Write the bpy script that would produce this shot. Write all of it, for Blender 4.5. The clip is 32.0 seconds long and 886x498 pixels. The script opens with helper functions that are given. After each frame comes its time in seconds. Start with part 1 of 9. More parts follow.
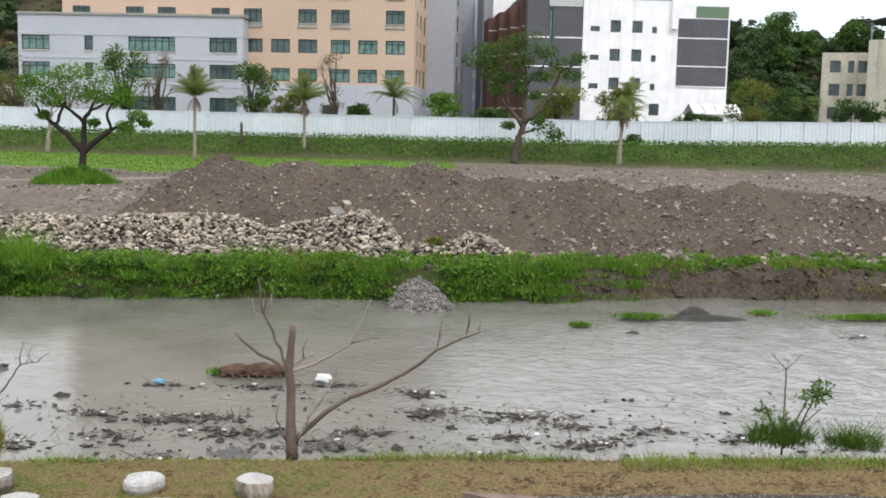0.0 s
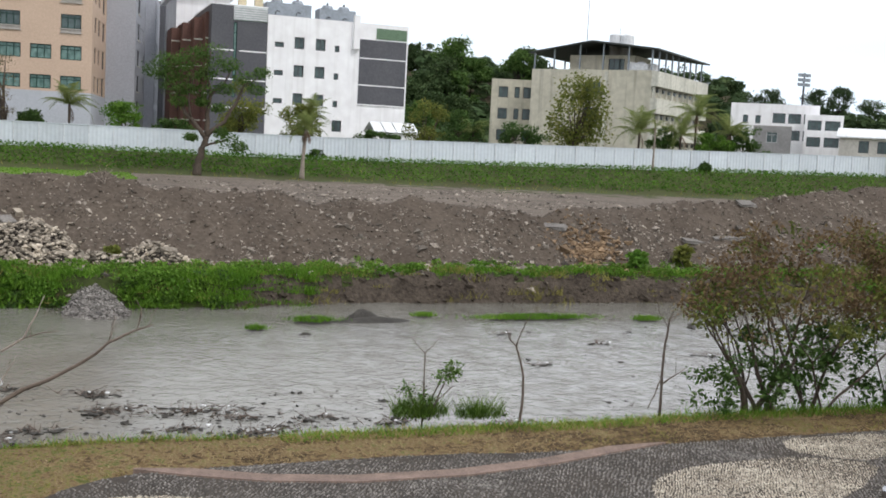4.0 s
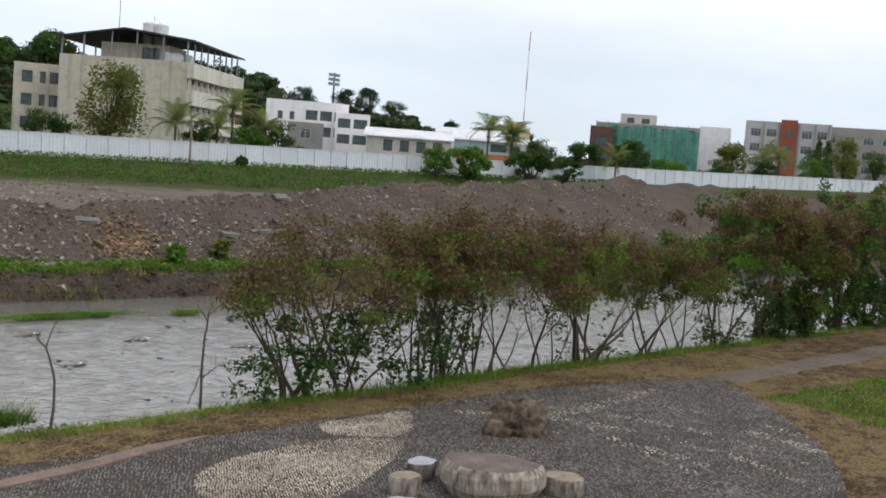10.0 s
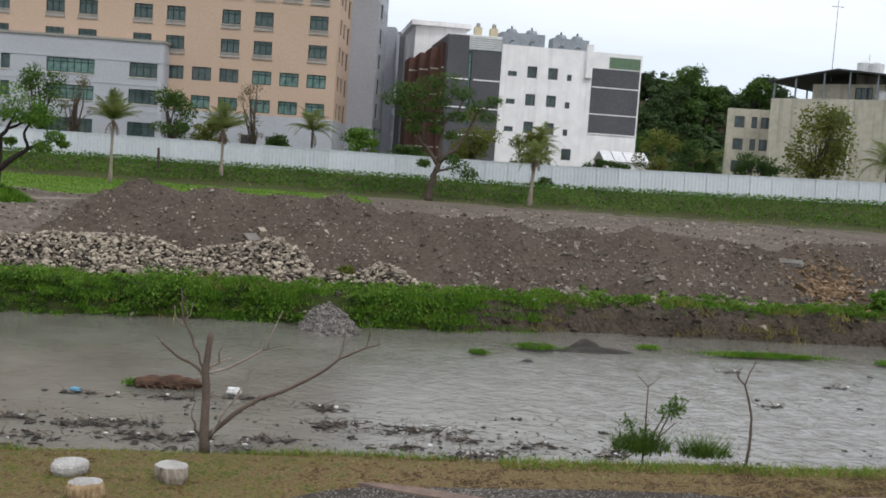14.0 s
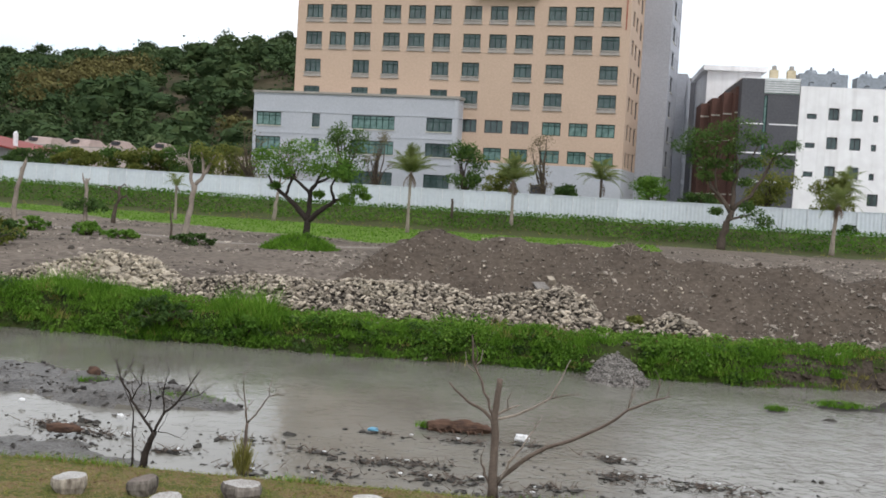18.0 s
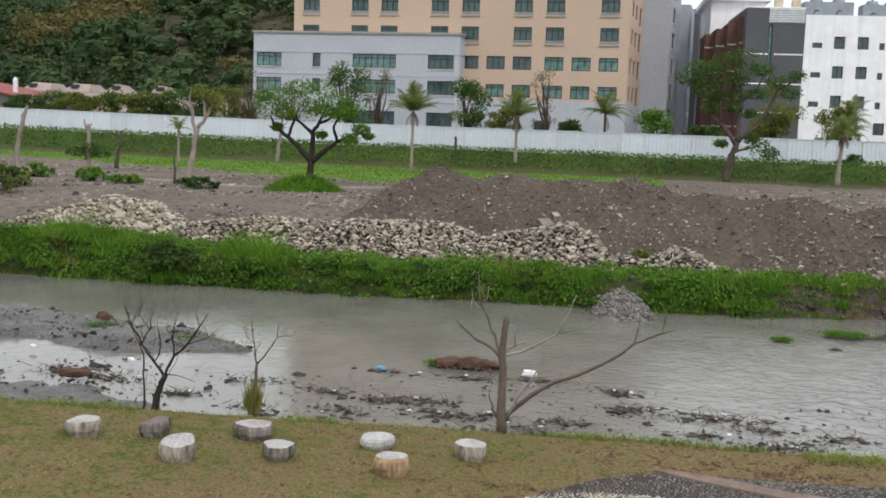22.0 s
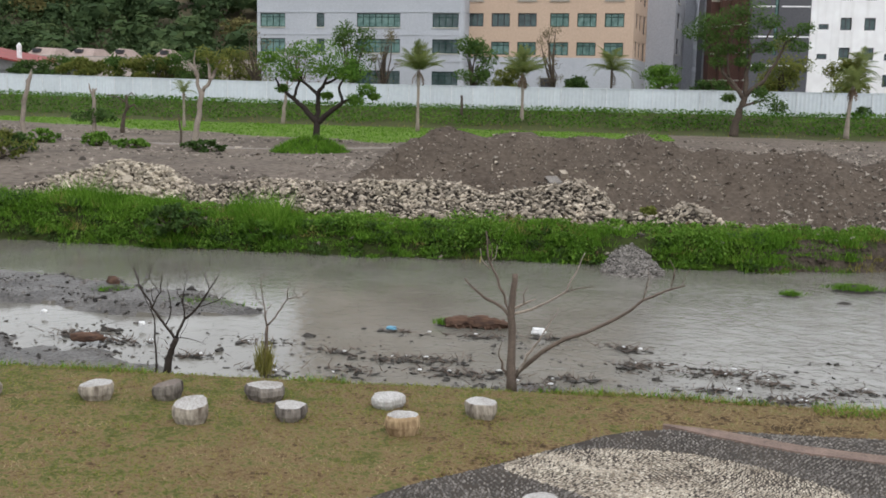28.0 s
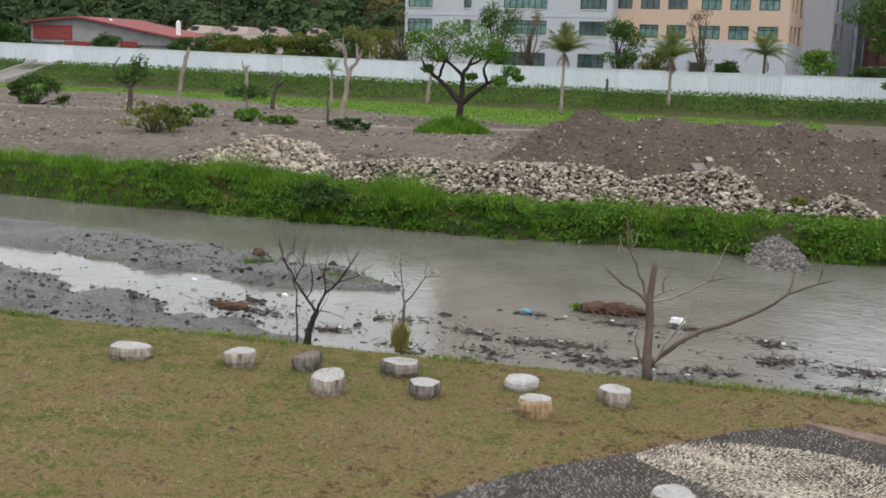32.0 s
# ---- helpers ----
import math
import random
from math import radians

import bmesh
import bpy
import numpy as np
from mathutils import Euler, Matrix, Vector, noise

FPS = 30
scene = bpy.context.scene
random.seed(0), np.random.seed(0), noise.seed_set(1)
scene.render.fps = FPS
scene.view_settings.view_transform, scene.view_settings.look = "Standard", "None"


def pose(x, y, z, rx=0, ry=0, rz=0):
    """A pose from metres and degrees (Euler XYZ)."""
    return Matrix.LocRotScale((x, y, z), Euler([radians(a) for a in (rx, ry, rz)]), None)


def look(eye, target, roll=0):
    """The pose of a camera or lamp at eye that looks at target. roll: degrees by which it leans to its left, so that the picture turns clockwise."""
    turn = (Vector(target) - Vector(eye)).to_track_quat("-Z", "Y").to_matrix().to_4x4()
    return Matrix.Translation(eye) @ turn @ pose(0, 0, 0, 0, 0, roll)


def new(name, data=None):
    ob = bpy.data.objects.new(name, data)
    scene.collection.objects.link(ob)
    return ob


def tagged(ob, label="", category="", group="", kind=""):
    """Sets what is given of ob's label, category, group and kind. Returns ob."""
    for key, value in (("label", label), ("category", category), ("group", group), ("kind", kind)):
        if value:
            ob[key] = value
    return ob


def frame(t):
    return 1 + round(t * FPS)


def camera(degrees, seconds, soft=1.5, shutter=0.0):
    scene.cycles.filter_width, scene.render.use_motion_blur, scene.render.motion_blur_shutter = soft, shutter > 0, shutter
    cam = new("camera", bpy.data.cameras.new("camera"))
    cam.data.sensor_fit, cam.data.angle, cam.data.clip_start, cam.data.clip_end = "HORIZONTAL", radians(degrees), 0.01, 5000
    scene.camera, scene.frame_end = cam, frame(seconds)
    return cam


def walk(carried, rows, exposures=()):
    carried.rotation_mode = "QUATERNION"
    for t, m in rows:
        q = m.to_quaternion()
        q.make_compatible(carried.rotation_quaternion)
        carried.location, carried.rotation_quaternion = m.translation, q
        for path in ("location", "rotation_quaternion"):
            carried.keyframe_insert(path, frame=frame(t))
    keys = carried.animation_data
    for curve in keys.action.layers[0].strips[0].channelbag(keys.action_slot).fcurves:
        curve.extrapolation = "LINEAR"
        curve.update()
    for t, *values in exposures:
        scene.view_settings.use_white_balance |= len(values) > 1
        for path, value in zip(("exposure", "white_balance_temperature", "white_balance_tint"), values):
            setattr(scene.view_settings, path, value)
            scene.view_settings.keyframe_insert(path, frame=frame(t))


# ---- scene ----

# ---- camera ----
cam = camera(44.85, 32.0, soft=1.75)
PATH = [
    (0.0, (0.00, 1.70, 4.10), (3.150, 51.190, -2.000), 1.30),
    (0.3, (0.00, 0.00, 4.10), (3.969, 49.400, -2.523), 1.19),
    (0.5, (0.00, 0.00, 4.10), (4.487, 49.356, -2.523), 1.19),
    (1.0, (0.00, 0.00, 4.10), (4.999, 49.394, -1.835), 1.38),
    (1.5, (0.00, 0.00, 4.10), (5.336, 49.357, -1.853), 2.06),
    (2.0, (0.00, 0.00, 4.10), (6.155, 49.287, -1.639), 3.83),
    (2.5, (0.00, 0.00, 4.10), (6.931, 49.198, -1.510), 3.14),
    (3.0, (0.00, 0.00, 4.10), (10.187, 48.665, -1.190), 3.13),
    (3.5, (0.00, 0.00, 4.10), (13.781, 47.816, -0.769), 3.41),
    (4.0, (0.00, 0.00, 4.10), (17.238, 46.680, -0.782), 3.08),
    (4.5, (0.00, 0.00, 4.10), (20.281, 45.482, -0.384), 3.51),
    (6.5, (0.00, 0.00, 4.10), (29.992, 39.806, 0.110), 4.22),
    (7.0, (0.00, 0.00, 4.10), (30.753, 39.267, 0.583), 4.34),
    (7.5, (0.00, 0.00, 4.10), (31.664, 38.555, 0.807), 4.44),
    (8.0, (0.00, 0.00, 4.10), (32.443, 37.918, 0.993), 4.10),
    (8.5, (0.00, 0.00, 4.10), (32.996, 37.439, 1.008), 4.03),
    (9.0, (0.00, 0.00, 4.10), (33.994, 36.497, 0.575), 4.48),
    (9.5, (0.00, 0.00, 4.10), (34.935, 35.562, 0.239), 4.53),
    (10.0, (0.00, 0.00, 4.10), (35.010, 35.496, 0.306), 4.45),
    (10.5, (0.00, 0.00, 4.10), (34.563, 35.926, 0.258), 4.27),
    (11.0, (0.00, 0.00, 4.10), (34.048, 36.377, -0.082), 5.27),
    (11.5, (0.00, 0.00, 4.10), (31.584, 38.528, -0.152), 4.78),
    (12.0, (0.00, 0.00, 4.10), (26.506, 42.211, 0.139), 4.77),
    (12.5, (0.00, 0.00, 4.10), (22.158, 44.657, 0.255), 5.72),
    (13.0, (0.00, 0.00, 4.10), (16.217, 47.097, -0.247), 4.09),
    (13.5, (0.00, 0.00, 4.10), (12.602, 48.174, -0.424), 2.86),
    (14.0, (0.00, 0.00, 4.10), (7.069, 49.317, -0.129), 4.02),
    (14.5, (0.00, 0.00, 4.10), (2.543, 49.752, -0.175), 3.20),
    (15.0, (0.00, 0.00, 4.10), (-0.440, 49.853, 0.297), 2.66),
    (15.5, (0.00, 0.00, 4.10), (-2.325, 49.799, 0.271), 2.26),
    (17.5, (0.00, 0.00, 4.10), (-6.064, 49.543, 1.148), 2.95),
    (18.0, (0.00, 0.00, 4.10), (-6.348, 49.516, 1.299), 3.23),
    (18.5, (0.00, 0.00, 4.10), (-6.932, 49.442, 1.374), 2.88),
    (19.0, (0.00, 0.00, 4.10), (-6.952, 49.423, 1.087), 2.43),
    (19.5, (0.00, 0.00, 4.10), (-6.564, 49.451, 0.708), 2.02),
    (20.0, (0.00, 0.00, 4.10), (-5.946, 49.450, -0.299), 1.34),
    (20.5, (0.00, 0.00, 4.10), (-5.688, 49.426, -0.870), 1.54),
    (21.0, (0.00, 0.00, 4.10), (-5.714, 49.395, -1.147), 1.39),
    (21.5, (0.00, 0.00, 4.10), (-6.073, 49.331, -1.341), 1.37),
    (22.0, (0.00, 0.00, 4.10), (-6.415, 49.262, -1.567), 2.04),
    (22.5, (0.00, 0.00, 4.10), (-7.449, 49.078, -1.892), 2.09),
    (23.0, (0.00, 0.00, 4.10), (-8.075, 48.932, -2.260), 1.78),
    (23.5, (0.00, 0.00, 4.10), (-8.572, 48.821, -2.458), 1.87),
    (24.0, (0.00, 0.00, 4.10), (-8.513, 48.792, -2.749), 0.97),
    (24.5, (0.00, 0.00, 4.10), (-8.126, 48.847, -2.821), 1.24),
    (26.5, (0.00, 0.00, 4.10), (-7.885, 48.891, -2.790), 1.39),
    (27.0, (0.00, 0.00, 4.10), (-7.515, 48.953, -2.768), 1.19),
    (27.5, (0.00, 0.00, 4.10), (-7.104, 48.970, -3.077), 0.80),
    (28.0, (0.00, 0.00, 4.10), (-6.698, 48.972, -3.441), 1.11),
    (28.5, (0.00, 0.00, 4.10), (-6.737, 48.909, -3.807), 1.27),
    (29.0, (0.00, 0.00, 4.10), (-7.056, 48.851, -3.887), 1.70),
    (29.5, (0.00, 0.00, 4.10), (-7.577, 48.756, -3.987), 2.04),
    (30.0, (0.00, 0.00, 4.10), (-7.894, 48.695, -4.054), 2.80),
    (30.5, (0.00, 0.00, 4.10), (-8.112, 48.760, -3.427), 1.71),
    (31.0, (0.00, 0.00, 4.10), (-9.937, 48.385, -3.658), 2.13),
    (31.5, (0.00, 0.00, 4.10), (-10.753, 48.111, -4.249), 1.32),
    (32.0, (0.00, 0.00, 4.10), (-12.943, 47.535, -4.438), 2.02),
]
EXPOSURES = ((0, 0.33), (1, 0.32), (2, 0.26), (4, 0.07), (7, -0.15), (9, -0.27), (11, -0.26), (13, -0.26), (14, -0.29), (16, -0.1), (19, -0.02), (23, -0.02), (32, 0.0))
walk(cam, [(t, look(eye, target, roll)) for t, eye, target, roll in PATH], EXPOSURES)

# ---- world and sun: a bright, thinly overcast day ----
world = bpy.data.worlds.new("sky")
scene.world = world
world.use_nodes = True
wt = world.node_tree
wt.nodes.clear()
w_out = wt.nodes.new("ShaderNodeOutputWorld")
w_bg = wt.nodes.new("ShaderNodeBackground")
w_sky = wt.nodes.new("ShaderNodeTexSky")
w_sky.sky_type = "NISHITA"
w_sky.sun_disc = False
SUN_EL, SUN_AZ = radians(52), radians(150)
w_sky.sun_elevation, w_sky.sun_rotation = SUN_EL, SUN_AZ
w_sky.air_density, w_sky.dust_density, w_sky.ozone_density = 1.0, 3.0, 1.0
w_bg.inputs["Strength"].default_value = 1.0
# thin high cloud over the blue: soft streaks of near-white between patches of pale sky
w_tc = wt.nodes.new("ShaderNodeTexCoord")
w_map = wt.nodes.new("ShaderNodeMapping")
w_map.inputs["Scale"].default_value = (1.2, 1.2, 5.0)
w_n = wt.nodes.new("ShaderNodeTexNoise")
w_n.inputs["Scale"].default_value = 1.6
w_n.inputs["Detail"].default_value = 6.0
w_n.inputs["Roughness"].default_value = 0.55
w_r = wt.nodes.new("ShaderNodeValToRGB")
w_r.color_ramp.elements[0].position, w_r.color_ramp.elements[0].color = 0.34, (0.78, 0.78, 0.78, 1)
w_r.color_ramp.elements[1].position, w_r.color_ramp.elements[1].color = 0.62, (1, 1, 1, 1)
w_dim = wt.nodes.new("ShaderNodeMix")
w_dim.data_type, w_dim.blend_type = "RGBA", "MULTIPLY"
w_dim.inputs[0].default_value = 1.0
w_dim.inputs[7].default_value = (0.135, 0.15, 0.17, 1)
w_mix = wt.nodes.new("ShaderNodeMix")
w_mix.data_type = "RGBA"
# the cloud sheet: pale blue just over the horizon, brightest some degrees above it, duller overhead
w_up = wt.nodes.new("ShaderNodeSeparateXYZ")
w_veil = wt.nodes.new("ShaderNodeValToRGB")
w_veil.color_ramp.elements[0].position, w_veil.color_ramp.elements[0].color = 0.0, (1.00, 1.12, 1.26, 1)
w_veil.color_ramp.elements[1].position, w_veil.color_ramp.elements[1].color = 0.55, (1.14, 1.18, 1.27, 1)
for at, c in ((0.10, (1.05, 1.16, 1.28)), (0.17, (1.36, 1.39, 1.43)), (0.28, (1.44, 1.45, 1.47))):
    e = w_veil.color_ramp.elements.new(at)
    e.color = (*c, 1)
wt.links.new(w_tc.outputs["Generated"], w_up.inputs[0])
wt.links.new(w_up.outputs["Z"], w_veil.inputs["Fac"])
wt.links.new(w_veil.outputs["Color"], w_mix.inputs[7])
wt.links.new(w_tc.outputs["Generated"], w_map.inputs["Vector"])
wt.links.new(w_map.outputs["Vector"], w_n.inputs["Vector"])
wt.links.new(w_n.outputs["Fac"], w_r.inputs["Fac"])
wt.links.new(w_sky.outputs["Color"], w_dim.inputs[6])
wt.links.new(w_dim.outputs[2], w_mix.inputs[6])
wt.links.new(w_r.outputs["Color"], w_mix.inputs[0])
wt.links.new(w_mix.outputs[2], w_bg.inputs["Color"])
wt.links.new(w_bg.outputs["Background"], w_out.inputs["Surface"])
sun_data = bpy.data.lights.new("sun", "SUN")
sun_data.energy, sun_data.angle, sun_data.color = 1.4, radians(12), (1.0, 0.975, 0.94)
sun = new("sun", sun_data)
sun.matrix_world = look((60 * math.sin(SUN_AZ), 60 * math.cos(SUN_AZ), 80), (0, 0, 0))
scene.view_settings.exposure = 0.0
scene.view_settings.gamma = 1.0


# ---- materials ----
def mat(name, base, rough=0.85, dark=None, scale=2.0, fine=30.0, bump=0.3, depth=0.02, metal=0.0, spread=0.0, light=None, spec=0.15, stretch=None, island=0.0):
    """Base colour broken by a broad and a fine noise, fine relief; spread varies it from object to object."""
    m = bpy.data.materials.new(name)
    m.use_nodes = True
    nt = m.node_tree
    bs = nt.nodes["Principled BSDF"]
    dark = dark or tuple(c * 0.72 for c in base)
    light = light or tuple(min(1, c * 1.18) for c in base)
    tc = nt.nodes.new("ShaderNodeNewGeometry")
    n1 = nt.nodes.new("ShaderNodeTexNoise")
    n1.inputs["Scale"].default_value, n1.inputs["Detail"].default_value = scale, 5
    n2 = nt.nodes.new("ShaderNodeTexNoise")
    n2.inputs["Scale"].default_value, n2.inputs["Detail"].default_value = fine, 3
    place = tc.outputs["Position"]
    if stretch:
        mp = nt.nodes.new("ShaderNodeMapping")
        mp.inputs["Scale"].default_value = stretch
        nt.links.new(place, mp.inputs["Vector"])
        place = mp.outputs["Vector"]
    nt.links.new(place, n1.inputs["Vector"])
    nt.links.new(place, n2.inputs["Vector"])
    r1 = nt.nodes.new("ShaderNodeValToRGB")
    r1.color_ramp.elements[0].position, r1.color_ramp.elements[0].color = 0.32, (*dark, 1)
    r1.color_ramp.elements[1].position, r1.color_ramp.elements[1].color = 0.68, (*base, 1)
    nt.links.new(n1.outputs["Fac"], r1.inputs["Fac"])
    r2 = nt.nodes.new("ShaderNodeValToRGB")
    r2.color_ramp.elements[0].position, r2.color_ramp.elements[0].color = 0.35, (*dark, 1)
    r2.color_ramp.elements[1].position, r2.color_ramp.elements[1].color = 0.7, (*light, 1)
    nt.links.new(n2.outputs["Fac"], r2.inputs["Fac"])
    mx = nt.nodes.new("ShaderNodeMix")
    mx.data_type = "RGBA"
    mx.inputs[0].default_value = 0.45
    nt.links.new(r1.outputs["Color"], mx.inputs[6])
    nt.links.new(r2.outputs["Color"], mx.inputs[7])
    last = mx.outputs[2]
    if spread or island:
        oi = nt.nodes.new("ShaderNodeNewGeometry" if island else "ShaderNodeObjectInfo")
        spread = island or spread
        mr = nt.nodes.new("ShaderNodeMapRange")
        mr.inputs[3].default_value, mr.inputs[4].default_value = 1 - spread, 1 + spread
        nt.links.new(oi.outputs["Random Per Island" if island else "Random"], mr.inputs[0])
        hs = nt.nodes.new("ShaderNodeHueSaturation")
        nt.links.new(mr.outputs[0], hs.inputs["Value"])
        nt.links.new(last, hs.inputs["Color"])
        last = hs.outputs["Color"]
    nt.links.new(last, bs.inputs["Base Color"])
    bs.inputs["Roughness"].default_value = rough
    bs.inputs["Metallic"].default_value = metal
    bs.inputs["Specular IOR Level"].default_value = spec
    if bump:
        bp = nt.nodes.new("ShaderNodeBump")
        bp.inputs["Strength"].default_value, bp.inputs["Distance"].default_value = bump, depth
        nt.links.new(n2.outputs["Fac"], bp.inputs["Height"])
        nt.links.new(bp.outputs["Normal"], bs.inputs["Normal"])
    return m


def leafmat(name, c1, c2, c3, rough=0.8, trans=0.35, patch=0.9):
    """Foliage: colour varies from clump to clump, light passes through."""
    m = bpy.data.materials.new(name)
    m.use_nodes = True
    nt = m.node_tree
    bs = nt.nodes["Principled BSDF"]
    g = nt.nodes.new("ShaderNodeNewGeometry")
    r = nt.nodes.new("ShaderNodeValToRGB")
    r.color_ramp.elements[0].position, r.color_ramp.elements[0].color = 0.0, (*c1, 1)
    r.color_ramp.elements[1].position, r.color_ramp.elements[1].color = 1.0, (*c3, 1)
    e = r.color_ramp.elements.new(0.5)
    e.color = (*c2, 1)
    n = nt.nodes.new("ShaderNodeTexNoise")
    n.inputs["Scale"].default_value = patch
    n.inputs["Detail"].default_value = 3.0
    nt.links.new(g.outputs["Position"], n.inputs["Vector"])
    ad = nt.nodes.new("ShaderNodeMath")
    ad.operation = "ADD"
    mu = nt.nodes.new("ShaderNodeMath")
    mu.operation = "MULTIPLY"
    mu.inputs[1].default_value = 0.55
    nt.links.new(g.outputs["Random Per Island"], mu.inputs[0])
    m2 = nt.nodes.new("ShaderNodeMath")
    m2.operation = "MULTIPLY_ADD"
    m2.inputs[1].default_value, m2.inputs[2].default_value = 1.3, -0.42
    nt.links.new(n.outputs["Fac"], m2.inputs[0])
    nt.links.new(mu.outputs[0], ad.inputs[0])
    nt.links.new(m2.outputs[0], ad.inputs[1])
    nt.links.new(ad.outputs[0], r.inputs["Fac"])
    nt.links.new(r.outputs["Color"], bs.inputs["Base Color"])
    bs.inputs["Roughness"].default_value = rough
    bs.inputs["Specular IOR Level"].default_value = 0.08
    tr = nt.nodes.new("ShaderNodeBsdfTranslucent")
    nt.links.new(r.outputs["Color"], tr.inputs["Color"])
    ms = nt.nodes.new("ShaderNodeMixShader")
    ms.inputs[0].default_value = trans
    nt.links.new(bs.outputs[0], ms.inputs[1])
    nt.links.new(tr.outputs[0], ms.inputs[2])
    nt.links.new(ms.outputs[0], nt.nodes["Material Output"].inputs["Surface"])
    return m


def lawn_material():
    """Trampled lawn: bare brown soil, straw, olive and green in patches, greener up the stream."""
    m = mat("dry_grass_soil", (0.2, 0.15, 0.07), 0.95, None, 0.6, 22, 1.0, 0.06)
    nt = m.node_tree
    g = nt.nodes.new("ShaderNodeNewGeometry")
    total = None
    for sc, det, wgt in ((0.5, 4, 0.26), (3.2, 5, 0.36), (15, 5, 0.44)):
        n = nt.nodes.new("ShaderNodeTexNoise")
        n.inputs["Scale"].default_value, n.inputs["Detail"].default_value = sc, det
        nt.links.new(g.outputs["Position"], n.inputs["Vector"])
        k = nt.nodes.new("ShaderNodeMath")
        k.operation = "MULTIPLY_ADD"
        k.inputs[1].default_value, k.inputs[2].default_value = wgt, 0.0
        nt.links.new(n.outputs["Fac"], k.inputs[0])
        if total is not None:
            nt.links.new(total, k.inputs[2])
        total = k.outputs[0]
    sx = nt.nodes.new("ShaderNodeSeparateXYZ")
    nt.links.new(g.outputs["Position"], sx.inputs[0])
    mr = nt.nodes.new("ShaderNodeMapRange")
    mr.inputs[1].default_value, mr.inputs[2].default_value, mr.inputs[3].default_value, mr.inputs[4].default_value = -10, 8, 0.05, -0.06
    nt.links.new(sx.outputs["X"], mr.inputs[0])
    ad = nt.nodes.new("ShaderNodeMath")
    ad.operation = "ADD"
    nt.links.new(total, ad.inputs[0])
    nt.links.new(mr.outputs[0], ad.inputs[1])
    r = nt.nodes.new("ShaderNodeValToRGB")
    r.color_ramp.elements[0].position, r.color_ramp.elements[0].color = 0.34, (0.06, 0.04, 0.02, 1)
    r.color_ramp.elements[1].position, r.color_ramp.elements[1].color = 0.72, (0.085, 0.095, 0.024, 1)
    for at, c in ((0.44, (0.142, 0.094, 0.046)), (0.54, (0.205, 0.146, 0.074)), (0.64, (0.135, 0.125, 0.046))):
        e = r.color_ramp.elements.new(at)
        e.color = (*c, 1)
    widen = nt.nodes.new("ShaderNodeMath")
    widen.operation = "MULTIPLY_ADD"
    widen.inputs[1].default_value, widen.inputs[2].default_value = 1.9, -0.46
    nt.links.new(ad.outputs[0], widen.inputs[0])
    nt.links.new(widen.outputs[0], r.inputs["Fac"])
    nt.links.new(r.outputs["Color"], nt.nodes["Principled BSDF"].inputs["Base Color"])
    return m


M_DRYGRASS = lawn_material()
M_MUD = mat("wet_grey_mud", (0.115, 0.107, 0.096), 0.42, (0.036, 0.033, 0.03), 1.1, 13, 1.0, 0.07, spec=0.4, light=(0.19, 0.178, 0.162))
M_BED = mat("river_bed", (0.12, 0.11, 0.09), 0.8, None, 0.5, 6, 0.3, 0.03)
M_BANKGRASS = mat("bank_grass_soil", (0.045, 0.06, 0.016), 0.95, (0.025, 0.03, 0.012), 1.0, 12, 0.6, 0.04)
M_CUT = mat("eroded_earth", (0.105, 0.084, 0.066), 0.95, (0.034, 0.027, 0.021), 1.3, 8, 1.0, 0.1)
M_DIRT = mat("dug_earth", (0.108, 0.086, 0.067), 0.97, (0.058, 0.045, 0.035), 0.55, 6, 0.9, 0.06, light=(0.146, 0.118, 0.094))
M_GRAVELFLAT = mat("gravel_flat", (0.178, 0.145, 0.116), 0.97, (0.072, 0.057, 0.045), 0.22, 3, 1.0, 0.1, light=(0.25, 0.215, 0.18))
M_LAWN = mat("mown_green_verge", (0.115, 0.20, 0.028), 0.95, (0.10, 0.14, 0.03), 0.25, 5, 0.5, 0.05)
M_LEVEE = mat("levee_soil", (0.062, 0.085, 0.024), 0.95, (0.05, 0.045, 0.022), 0.3, 4, 0.5, 0.05)
M_FAR = mat("distant_ground", (0.1, 0.11, 0.06), 0.95, None, 0.02, 0.5, 0)


